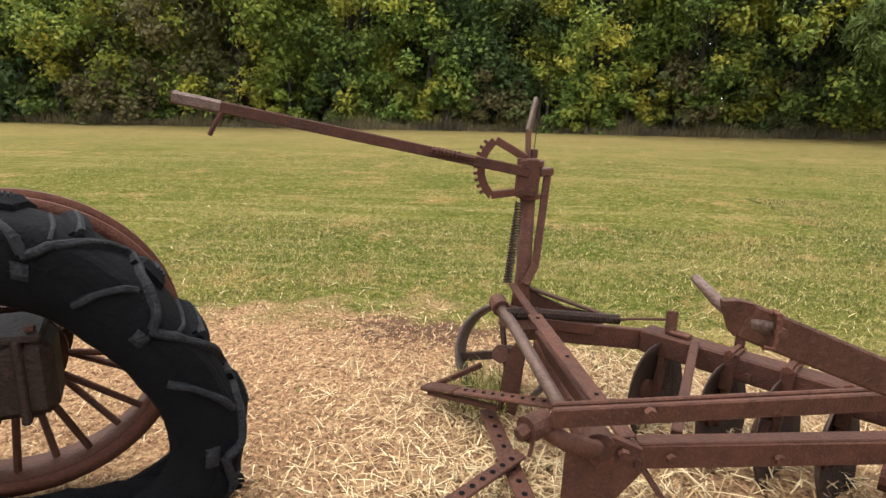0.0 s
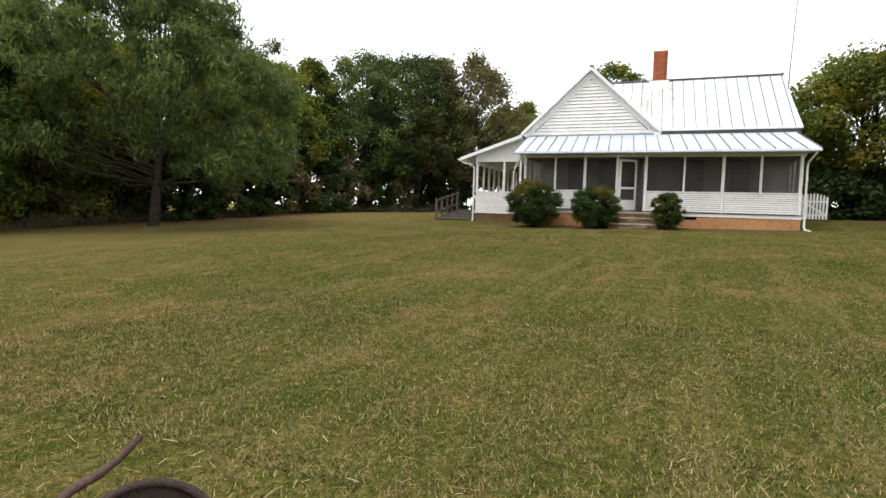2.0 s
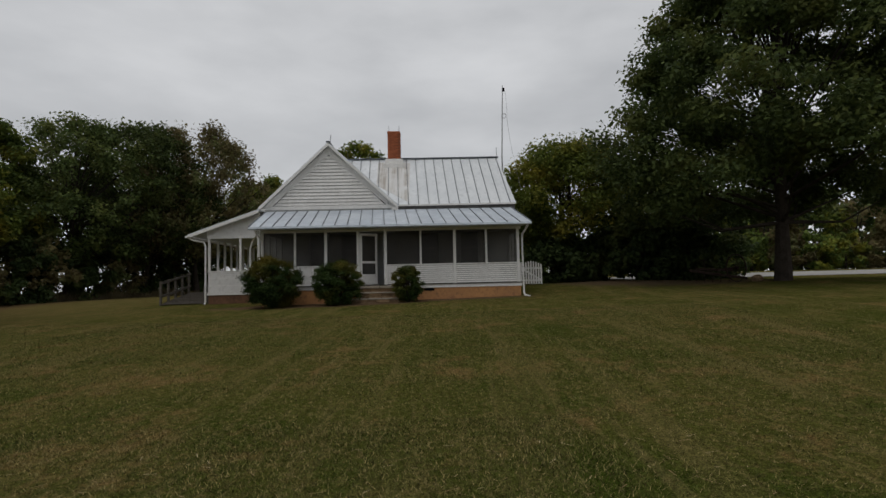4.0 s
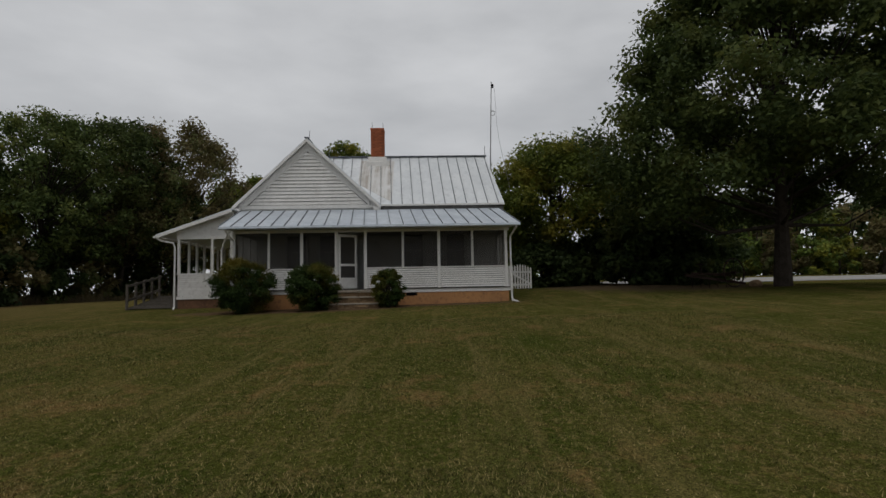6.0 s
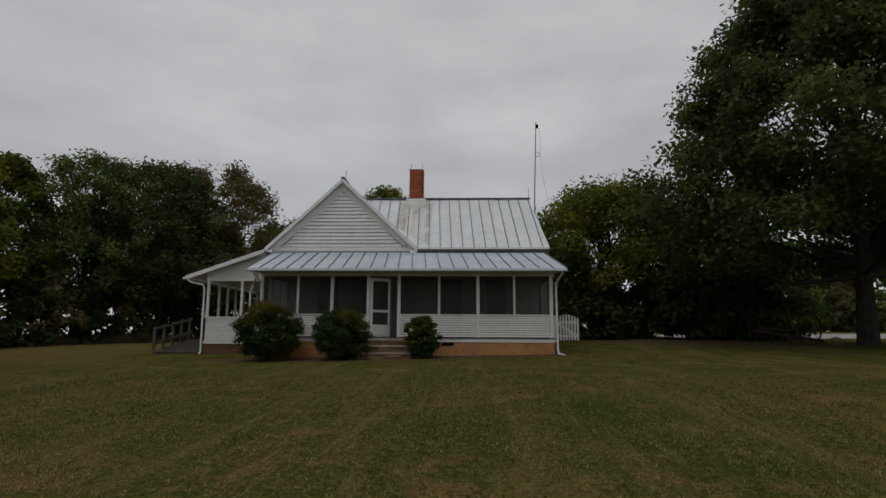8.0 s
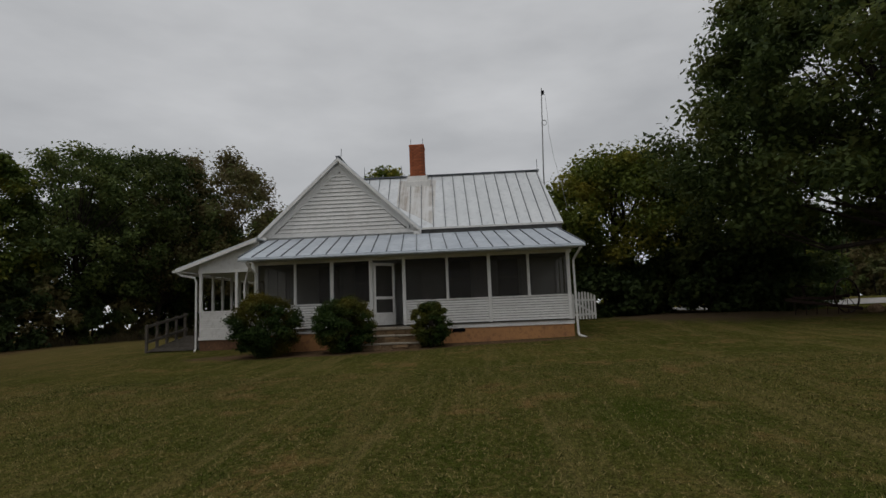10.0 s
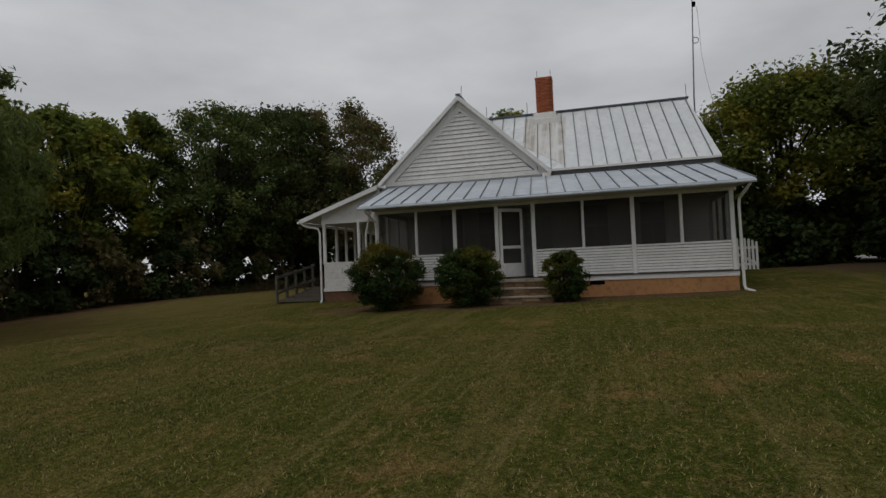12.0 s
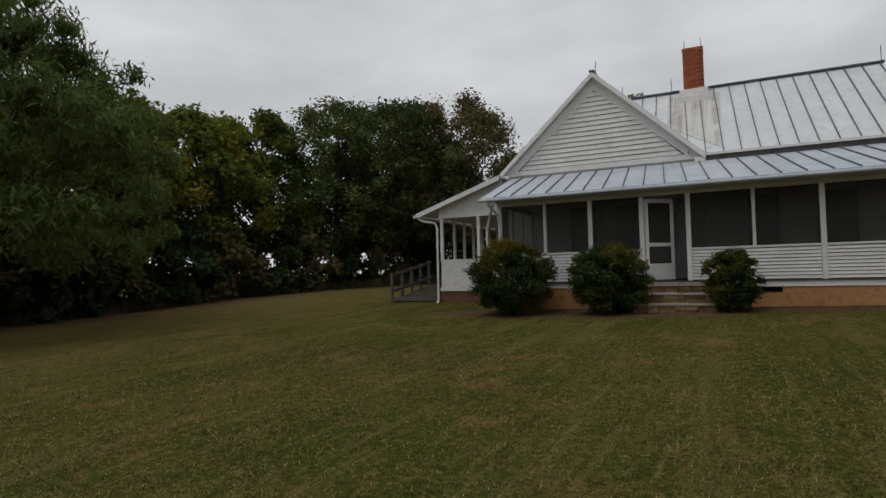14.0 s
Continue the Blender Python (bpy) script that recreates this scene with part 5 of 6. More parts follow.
    # tilted rear furrow wheel
    rc, rn = V((3.08, 2.46, 0.195)), V((-0.45, -0.78, 0.44)).normalized()
    rw = part("rear_wheel", dish(rc, rn, 0.295, 0.03, 0.02, 40), RUST_GREY, pl, "cast steel rear furrow wheel, tilted", True)
    part("wheel_rim", ring(rc + rn * 0.005, rn, 0.272, 0.302, 0.075, 44), RUST_GREY, rw, "", True)
    m3 = basis(rn).to_3x3()
    for k in range(4):
        t0 = 8 + 90 * k
        part("wheel_segment", ring(rc + rn * 0.020, rn, 0.085, 0.212, 0.030, 16, t0, t0 + 82), RUST_GREY, rw, "", True)
        part("segment_step", ring(rc + rn * 0.026, rn, 0.085, 0.150, 0.034, 14, t0 + 2, t0 + 80), RUST_GREY, rw, "", True)
        t = radians(t0 + 41)
        part("segment_bolt", bolt(rc + m3 @ V((0.178 * math.cos(t), 0.178 * math.sin(t), 0.030)), rn, 0.012, 0.014), RUST_DARK, rw)
    part("wheel_hub", one_tube([rc + rn * 0.0, rc + rn * 0.06], [0.075, 0.05], 14), RUST, rw)
    part("wheel_axle", one_tube([rc - rn * 0.05, rc + rn * 0.12, (2.92, 2.30, 0.21)], 0.026, 10), RUST, rw)

    # perforated straps on the straw
    def strap(p, q, w, count, name="perforated_strap"):
        p, q = V(p), V(q)
        s = part(name, one_bar(p, q, w, 0.014), RUST, pl, "perforated flat iron strap")
        for i in range(count):
            c = p.lerp(q, (i + 1) / (count + 1)) + V((0, 0, 0.0075))
            # Each perforation is a black disc, its inner shade put into colour
            part("strap_hole", one_tube([c, c + V((0, 0, 0.0012))], 0.011, 10), RUBBER, s)

    strap((-0.10, 2.93, 0.075), (0.41, 2.53, 0.285), 0.075, 12)
    strap((0.157, 2.78, 0.075), (0.345, 2.02, 0.10), 0.070, 10)
    strap((0.285, 2.41, 0.13), (-0.03, 2.07, 0.09), 0.055, 8)
    part("strap_pad", one_bar((0.27, 2.44, 0.118), (0.22, 2.36, 0.112), 0.075, 0.016), RUST, pl)
    part("toe_cap", one_bar((-0.14, 2.955, 0.062), (0.02, 2.83, 0.128), 0.082, 0.022, bevel=0.008), RUST, pl)
    part("toe_runner", one_bar((-0.12, 2.93, 0.045), (0.20, 2.70, 0.14), 0.03, 0.022), RUST, pl)
    part("toe_stay", one_bar((-0.10, 2.95, 0.07), (0.12, 3.02, 0.17), 0.014, 0.03), RUST, pl)
    return pl


disc_plow()


# ---- the tractor wheel ----
def tractor_wheel():
    V = Vector
    C = V((-1.32, 1.94, 0.525))
    R = V((-1.469, 2.142, 0.514))
    ax = V((0.52, -0.85, 0.0)).normalized()
    tw = thing("tractor_wheel", R.x, R.y, gz(R.x, R.y), "antique spoked tractor wheel with torn, slumped black tyre", "tractor wheel")
    m4 = Matrix.Translation(C) @ basis(ax)
    mr = Matrix.Translation(R) @ basis(ax)

    def at(r, deg, w):
        return m4 @ V((r * math.cos(radians(deg)), r * math.sin(radians(deg)), w))

    def on_rim(r, deg, w):
        return mr @ V((r * math.cos(radians(deg)), r * math.sin(radians(deg)), w))

    part("rim", ring(R, ax, 0.468, 0.486, 0.13, 72), RUST, tw, "rusted steel wheel rim", True)
    part("rim_flange", ring(R + ax * 0.065, ax, 0.478, 0.532, 0.016, 72), RUST_RED, tw, "", True)
    part("rim_flange", ring(R - ax * 0.065, ax, 0.478, 0.528, 0.016, 72), RUST_RED, tw, "", True)
    part("hub", one_tube([R - ax * 0.12, R + ax * 0.10, R + ax * 0.105, R + ax * 0.16], [0.12, 0.12, 0.09, 0.08], 20), RUST_DARK, tw)
    part("hub_flange", one_tube([R + ax * 0.05, R + ax * 0.072], 0.172, 28), RUST, tw)
    part("hub_flange", one_tube([R - ax * 0.09, R - ax * 0.068], 0.172, 28), RUST, tw)
    for i in range(26):
        t = i * 360 / 26 + 3
        w0, w1 = (0.055, 0.012) if i % 2 else (-0.075, -0.02)
        part("spoke", one_tube([on_rim(0.15, t + (5 if i % 2 else -3), w0), on_rim(0.472, t, w1)], 0.0125, 8), RUST, tw)

    # tyre carcass: tight over the top, slumped out and down at the front, flat below
    def carcass(deg):
        """Inner radius and outer radius of the tyre at that angle."""
        keys = (-100, -70, -44, -34, -21, -5, 14, 30, 48, 67, 90, 160, 230)
        inner = (0.44, 0.50, 0.54, 0.52, 0.45, 0.36, 0.30, 0.268, 0.262, 0.262, 0.28, 0.28, 0.30)
        outer = (0.52, 0.68, 0.76, 0.765, 0.715, 0.615, 0.535, 0.505, 0.50, 0.515, 0.53, 0.51, 0.50)
        return np.interp(deg, keys, inner), np.interp(deg, keys, outer)

    bm = bmesh.new()
    loops = []
    for i in range(81):
        deg = -100 + 330 * i / 80
        ri, ro = carcass(deg)
        sag = 0.05 * max(0, math.cos(radians(deg + 30)))
        prof = [(ri, 0.10), (ri + 0.03, 0.155), ((ri + ro) / 2, 0.185), (ro - 0.03, 0.165), (ro - 0.004, 0.12), (ro, 0.02), (ro - 0.006, -0.07), (ro - 0.03, -0.125), ((ri + ro) / 2 + 0.03, -0.145), (ri + 0.07, -0.12), (ri + 0.07, -0.09), (ro - 0.035, -0.07), (ro - 0.035, 0.09), (ri + 0.02, 0.07)]
        lp = []
        for r, w in prof:
            q = at(r, deg, w + sag * 0.6)
            q.z = max(q.z, gz(q.x, q.y) + 0.012 + 0.02 * (0.2 - w))
            lp.append(bm.verts.new(q))
        loops.append(lp)
    for a, b in zip(loops, loops[1:]):
        for k in range(len(a)):
            bm.faces.new((a[k], a[(k + 1) % len(a)], b[(k + 1) % len(b)], b[k]))
    bm.faces.new(loops[0])
    bm.faces.new(loops[-1][::-1])
    bmesh.ops.recalc_face_normals(bm, faces=bm.faces)
    tyre = part("tyre", bm, RUBBER, tw, "perished black rubber tractor tyre, torn and flat", True)

    # moulded tread: a zigzag ridge with a bar, a pad and a block in every pitch
    def skin(deg, u, lift=0.0):
        """A point on the tyre's outside, u from the bead (0) over the shoulder (4) to the far edge (7)."""
        def bare(dg, v):
            ri, ro = carcass(dg)
            sag = 0.03 * max(0, math.cos(radians(dg + 30)))
            keys = ((ri, 0.10), (ri + 0.03, 0.155), ((ri + ro) / 2, 0.185), (ro - 0.03, 0.165), (ro - 0.004, 0.12), (ro, 0.02), (ro - 0.006, -0.07), (ro - 0.03, -0.125))
            k = min(6, max(0, int(v)))
            f = v - k
            return at(keys[k][0] * (1 - f) + keys[k + 1][0] * f, dg, keys[k][1] * (1 - f) + keys[k + 1][1] * f + sag)
        q = bare(deg, u)
        side = (bare(deg, min(7, u + 0.35)) - bare(deg, max(0, u - 0.35))).cross(bare(deg + 2, u) - bare(deg - 2, u))
        side.normalize()
        if side.dot(q - at(0.33, deg, 0.0)) < 0:
            side.negate()
        q = q + side * lift
        q.z = max(q.z, gz(q.x, q.y) + 0.01)
        return q

    def ridge(keys, wide, high, mat):
        """A raised rounded bead along keys of (degrees, u)."""
        pts = []
        for (d0, u0), (d1, u1) in zip(keys, keys[1:]):
            pts += [(d0 + (d1 - d0) * f / 5, u0 + (u1 - u0) * f / 5) for f in range(5)]
        pts.append(keys[-1])
        bm = bmesh.new()
        rows_ = []
        for i, (dg, u) in enumerate(pts):
            c, top = skin(dg, u, -0.012), skin(dg, u, high)
            a, b = skin(*pts[max(0, i - 1)]), skin(*pts[min(len(pts) - 1, i + 1)])
            out = (b - a).cross(top - c).normalized() * wide
            rows_.append([bm.verts.new(v) for v in (c - out * 1.25, top - out * 0.8 - (top - c) * 0.12, top - out * 0.4, top + out * 0.4, top + out * 0.8 - (top - c) * 0.12, c + out * 1.25)])
        for a, b in zip(rows_, rows_[1:]):
            for k in range(6):
                bm.faces.new((a[k], a[(k + 1) % 6], b[(k + 1) % 6], b[k]))
        bm.faces.new(rows_[0])
        bm.faces.new(rows_[-1][::-1])
        bmesh.ops.recalc_face_normals(bm, faces=bm.faces)
        part("tread_ridge", bm, mat, tyre)

    def pad(name, d0, d1, u0, u1, high, slant, mat, cells=5):
        """A raised block of tread between two angles and two places across the tyre."""
        bm = bmesh.new()
        low, top = [], []
        for i in range(cells + 1):
            for j in range(cells + 1):
                f, g = i / cells, j / cells
                dg, u = d0 + (d1 - d0) * f + slant * (g - 0.5), u0 + (u1 - u0) * g
                edge = i in (0, cells) or j in (0, cells)
                top.append(bm.verts.new(skin(dg, u, high * (0.55 if edge else 1.0))))
                low.append(bm.verts.new(skin(dg + (0.9 if i == cells else -0.9 if i == 0 else 0), u, -0.012)) if edge else None)
        n_ = cells + 1
        for i in range(cells):
            for j in range(cells):
                bm.faces.new((top[i * n_ + j], top[(i + 1) * n_ + j], top[(i + 1) * n_ + j + 1], top[i * n_ + j + 1]))
        rim_ = [i * n_ for i in range(cells)] + [cells * n_ + j for j in range(cells)] + [i * n_ + cells for i in range(cells, 0, -1)] + [j for j in range(cells, 0, -1)]
        for a, b in zip(rim_, rim_[1:] + rim_[:1]):
            bm.faces.new((top[a], top[b], low[b], low[a]))
        bmesh.ops.recalc_face_normals(bm, faces=bm.faces)
        part(name, bm, mat, tyre)

    for k in range(5):
        t = 174 - 50 * k
        ridge([(t, 2.5), (t - 4, 2.75), (t - 10, 3.3), (t - 19, 4.6), (t - 28, 5.8), (t - 31, 5.9), (t - 35, 4.4), (t - 43, 3.45), (t - 50, 2.6)], 0.014, 0.020, RUBBER_EDGE)
        ridge([(t - 23, 1.75), (t - 26, 2.3), (t - 30, 2.75), (t - 36, 3.3)], 0.012, 0.016, RUBBER_EDGE)
        ridge([(t - 6, 3.3), (t - 5.5, 4.4), (t - 3, 5.6)], 0.007, 0.008, RUBBER_EDGE)
        pad("tread_block", t - 15, t - 8, 4.2, 6.6, 0.030, 5.0, RUBBER)
        ridge([(t - 12.5, 4.2), (t - 10.5, 5.4), (t - 8.5, 6.6)], 0.012, 0.034, RUBBER_EDGE)
        pad("tread_block", t - 46, t - 33, 4.9, 6.9, 0.034, -4.0, RUBBER)
        for d in (-42, -40.5, -39):
            ridge([(t + d, 5.3), (t + d + 0.6, 6.0)], 0.004, 0.040, RUBBER_EDGE)
        pad("sidewall_pad", t - 3.5, t + 2.0, 1.9, 2.35, 0.012, 1.5, RUBBER_EDGE, 3)
        pad("tread_panel", t - 33, t - 8, 2.3, 3.6, 0.010, -9.0, RUBBER)

    # the torn lower wall of the tyre, lying flat on the ground under the rim
    rt = np.random.RandomState(5)
    bm = bmesh.new()
    rows_ = []
    line = [V((-0.80, 2.16, 0)), V((-0.93, 2.20, 0)), V((-1.06, 2.15, 0)), V((-1.20, 2.08, 0)), V((-1.34, 2.03, 0)), V((-1.56, 1.98, 0))]
    for i in range(21):
        f = i / 20 * 5
        k = min(4, int(f))
        q = line[k].lerp(line[k + 1], f - k)
        wide = (0.15 + 0.03 * math.sin(i * 1.7)) * (1.0 if i < 16 else (21 - i) / 6)
        row = []
        for j in range(7):
            v = (j / 6 - 0.5) * 2
            p3 = q + V((0.35, 0.94, 0)) * (v * wide) + V((rt.normal(0, 0.004), rt.normal(0, 0.004), 0))
            row.append(bm.verts.new((p3.x, p3.y, gz(p3.x, p3.y) + 0.015 + 0.085 * (1 - v * v) + 0.014 * math.sin(i * 0.9 + j) ** 2)))
        row += [bm.verts.new((row[-1].co.x, row[-1].co.y, gz(q.x, q.y) - 0.01)), bm.verts.new((row[0].co.x, row[0].co.y, gz(q.x, q.y) - 0.01))]
        rows_.append(row)
    for a_, b_ in zip(rows_, rows_[1:]):
        for k in range(9):
            bm.faces.new((a_[k], a_[(k + 1) % 9], b_[(k + 1) % 9], b_[k]))
    bm.faces.new(rows_[0])
    bm.faces.new(rows_[-1][::-1])
    bmesh.ops.recalc_face_normals(bm, faces=bm.faces)
    part("torn_sidewall", bm, RUBBER, tyre, "", True)
    return tw


tractor_wheel()


def axle_housing():
    V = Vector
    h = thing("axle_housing", -1.75, 1.55, gz(-1.75, 1.55), "rusty iron tractor axle housing and gear case", "tractor axle")
    ax = V((0.52, -0.85, 0)).normalized()
    s = V((-0.85, -0.52, 0)).normalized()
    C = V((-1.469, 2.142, 0.55))
    part("gear_case", one_bar(C + ax * 0.26 - s * 0.17, C + ax * 0.26 + s * 0.95, 0.18, 0.25, bevel=0.03), DARK_CASE, h)
    part("case_rib", one_bar(C + ax * 0.26 - s * 0.10, C + ax * 0.26 - s * 0.075, 0.21, 0.27, bevel=0.006), DARK_CASE, h)
    part("case_rib", one_bar(C + ax * 0.26 - s * 0.02, C + ax * 0.26 + s * 0.005, 0.21, 0.27, bevel=0.006), DARK_CASE, h)
    part("cover_plate", one_bar(C + ax * 0.26 - s * 0.15 + V((0, 0, 0.137)), C + ax * 0.26 + s * 0.5 + V((0, 0, 0.137)), 0.20, 0.024, bevel=0.006), DARK_CASE, h)
    part("bearing_cap", one_tube([C + ax * 0.35 + s * 0.10, C + ax * 0.40 + s * 0.10, C + ax * 0.42 + s * 0.10], [0.11, 0.10, 0.07], 20), DARK_CASE, h)
    part("drain_plug", one_tube([C + ax * 0.26 - s * 0.10 - V((0, 0, 0.12)), C + ax * 0.26 - s * 0.10 - V((0, 0, 0.155))], [0.02, 0.024], 10), DARK_CASE, h)
    for i in range(5):
        part("case_bolt", bolt(C + ax * 0.26 - s * (0.12 - 0.13 * i) + V((0.03, -0.05, 0.149)), V((0, 0, 1)), 0.014, 0.014), RUST_RED, h)
    part("drop_foot", one_bar(C + ax * 0.26 + s * 0.88 + V((0, 0, 0.02)), V((C.x + ax.x * 0.26 + s.x * 0.88, C.y + ax.y * 0.26 + s.y * 0.88, gz(-2.1, 1.4) - 0.02)), 0.12, 0.14, bevel=0.01), DARK_CASE, h)


axle_housing()


# ---- straw and grass ----
def straw_litter():
    r = np.random.RandomState(11)
    n0 = 110000
    x, y = r.uniform(-3.4, 4.4, n0), r.uniform(-0.6, 4.9, n0)
    e = np.minimum(np.hypot((x + 0.6) / 2.7, (y - 1.9) / 2.25), np.hypot((x - 1.6) / 1.75, (y - 2.25) / 1.35))
    keep = r.rand(n0) < np.clip((1.16 - e) * 3.0, 0.02, 1.0) * 0.9
    heavy = np.clip(0.36 + 0.7 * (x + 0.5), 0.16, 1.0) * np.clip(np.hypot((x + 0.25) / 0.6, (y - 3.8) / 0.26) ** 2, 0.25, 1.0)
    keep &= r.rand(n0) < heavy
    clump = np.sin(x * 3.1 + 1.0) * np.cos(y * 2.7) + np.sin(x * 1.3 - y * 1.9)
    keep &= r.rand(n0) < np.clip(0.65 + 0.4 * clump, 0.18, 1.0)
    x, y = x[keep], y[keep]
    k = len(x)
    close = np.clip(1.15 - np.hypot((x - 0.9) / 1.7, (y - 2.2) / 1.3), 0, 1)
    ln, wd = r.uniform(0.02, 0.05, k) + (0.11 + 0.07 * close) * r.rand(k) ** (3 - 1.5 * close), r.uniform(0.0009, 0.0023, k) * (1 + 0.5 * close)
    ang, tilt = r.uniform(0, 2 * np.pi, k), r.normal(0.05, 0.16, k) * (1 + 0.8 * close)
    dx, dy, dz = np.cos(ang) * np.cos(tilt), np.sin(ang) * np.cos(tilt), np.sin(tilt)
    px, py = -np.sin(ang), np.cos(ang)
    z = ground_z(x, y) + 0.012 + r.uniform(0, 0.05, k) * np.clip(1.1 - e[keep], 0, 1) + 0.035 * close * r.rand(k) * (0.5 + 0.5 * np.sin(x * 6.0 + 1.5 * np.sin(y * 5.0)))
    c = np.stack([x, y, z], -1)
    dd, pp = np.stack([dx, dy, dz], -1) * (ln / 2)[:, None], np.stack([px, py, 0 * px], -1) * wd[:, None]
    mid = np.stack([0 * x, 0 * x, r.uniform(0.0, 0.018, k)], -1)
    q1 = np.stack([c - dd - pp, c - dd + pp, c + mid + pp, c + mid - pp], 1)
    q2 = np.stack([c + mid - pp, c + mid + pp, c + dd + pp, c + dd - pp], 1)
    me = fast_mesh("straw", np.concatenate([q1, q2]).reshape(-1, 3), 4, STRAW)
    tagged(new("straw", me), "loose dry yellow straw strewn over bare ground", "straw", kind="stuff")


straw_litter()


def stray_straw():
    """Single pale stalks blown over the lawn."""
    r = np.random.RandomState(15)
    k = 1500
    x, y = r.uniform(-4, 8, k), r.uniform(-2.5, 8, k)
    ln, wd, ang = r.uniform(0.03, 0.12, k), r.uniform(0.0014, 0.003, k), r.uniform(0, 2 * np.pi, k)
    c = np.stack([x, y, ground_z(x, y) + 0.022], -1)
    d = np.stack([np.cos(ang), np.sin(ang), r.normal(0, 0.08, k)], -1) * (ln / 2)[:, None]
    p = np.stack([-np.sin(ang), np.cos(ang), 0 * ang], -1) * wd[:, None]
    me = fast_mesh("stray_straw", np.stack([c - d - p, c - d + p, c + d + p, c + d - p], 1).reshape(-1, 3), 4, STRAW)
    tagged(new("stray_straw", me), "single pale straws blown over the lawn", "straw", kind="stuff")


stray_straw()


def bark_chips():
    """Short reddish flakes trodden into the bare ground."""
    r = np.random.RandomState(14)
    n0 = 130000
    x, y = r.uniform(-3.4, 3.6, n0), r.uniform(-0.4, 4.6, n0)
    e = np.minimum(np.hypot((x + 0.6) / 2.7, (y - 1.9) / 2.25), np.hypot((x - 1.6) / 1.75, (y - 2.25) / 1.35))
    patch = np.sin(x * 2.3 + 0.6 * y) * np.cos(y * 3.3 - x) + np.sin(x * 5.1 + 2) * np.sin(y * 4.3)
    keep = (r.rand(n0) < np.clip((1.08 - e) * 3, 0, 1)) & (r.rand(n0) < np.clip(0.75 + 0.35 * patch - 0.12 * x, 0.15, 1))
    x, y = x[keep], y[keep]
    k = len(x)
    ln, wd = r.uniform(0.005, 0.017, k), r.uniform(0.0016, 0.0048, k)
    ang = r.uniform(0, 2 * np.pi, k)
    nx, ny = r.normal(0, 0.35, k), r.normal(0, 0.35, k)
    c = np.stack([x, y, ground_z(x, y) + r.uniform(0.004, 0.02, k)], -1)
    d = np.stack([np.cos(ang), np.sin(ang), nx], -1) * ln[:, None]
    p = np.stack([-np.sin(ang), np.cos(ang), ny], -1) * wd[:, None]
    me = fast_mesh("bark_chips", np.stack([c - d - p * 0.6, c - d * 0.4 + p, c + d + p * 0.5, c + d * 0.5 - p], 1).reshape(-1, 3), 4, CHIP)
    tagged(new("bark_chips", me), "reddish brown bark chips trodden into bare ground", "bark chips", kind="stuff")


bark_chips()


def grass_cover():
    r = np.random.RandomState(12)
    x, y = [], []
    for count, lo, hi in ((210000, (-3.0, -1.0), (8.5, 7.0)), (250000, (4.0, -6.5), (19.0, 9.5)), (100000, (-8, 4.5), (20, 14)), (60000, (10, -9), (27, 14))):
        x.append(lo[0] + (hi[0] - lo[0]) * (r.rand(count) if lo[0] < 3 else r.rand(count) ** 1.5))
        y.append(r.uniform(lo[1], hi[1], count))
    x, y = np.concatenate(x), np.concatenate(y)
    e = np.minimum(np.hypot((x + 0.6) / 2.7, (y - 1.9) / 2.25), np.hypot((x - 1.6) / 1.75, (y - 2.25) / 1.35))
    keep = (e > 0.98 + 0.18 * r.randn(len(x))) & ~((x > 25.2) & (y > -2.8) & (y < 11)) & ~(np.minimum(np.hypot((x - 24.55) / 1.15, (y - 5.2) / 4.2), np.hypot((x - 25.0) / 0.55, (y - 0.3) / 3.2)) < 1 + 0.15 * r.randn(len(x)))
    x, y = x[keep], y[keep]
    k = len(x)
    tuft = 0.5 + 0.5 * np.sin(x * 7.3 + 2.0 * np.sin(y * 5.1)) * np.sin(y * 8.7 + 2.0 * np.sin(x * 4.3))
    h = r.uniform(0.010, 0.030, k) * (0.85 + 0.3 * tuft)
    w = r.uniform(0.0022, 0.005, k) * (1 + np.clip(x - 4, 0, 14) * 0.02)
    ang = r.uniform(0, 2 * np.pi, k)
    lean = r.uniform(0.4, 1.9, k) * h * 1.3
    base = np.stack([x, y, ground_z(x, y) - 0.008], -1)
    px = np.stack([-np.sin(ang), np.cos(ang), 0 * ang], -1) * w[:, None]
    tip = base + np.stack([np.cos(ang) * lean, np.sin(ang) * lean, h + 0.008], -1)
    me = fast_mesh("grass", np.stack([base - px, base + px, tip], 1).reshape(-1, 3), 3, GRASS)
    tagged(new("grass", me), "short mown grass blades, green and dry tan", "grass", kind="stuff")


grass_cover()


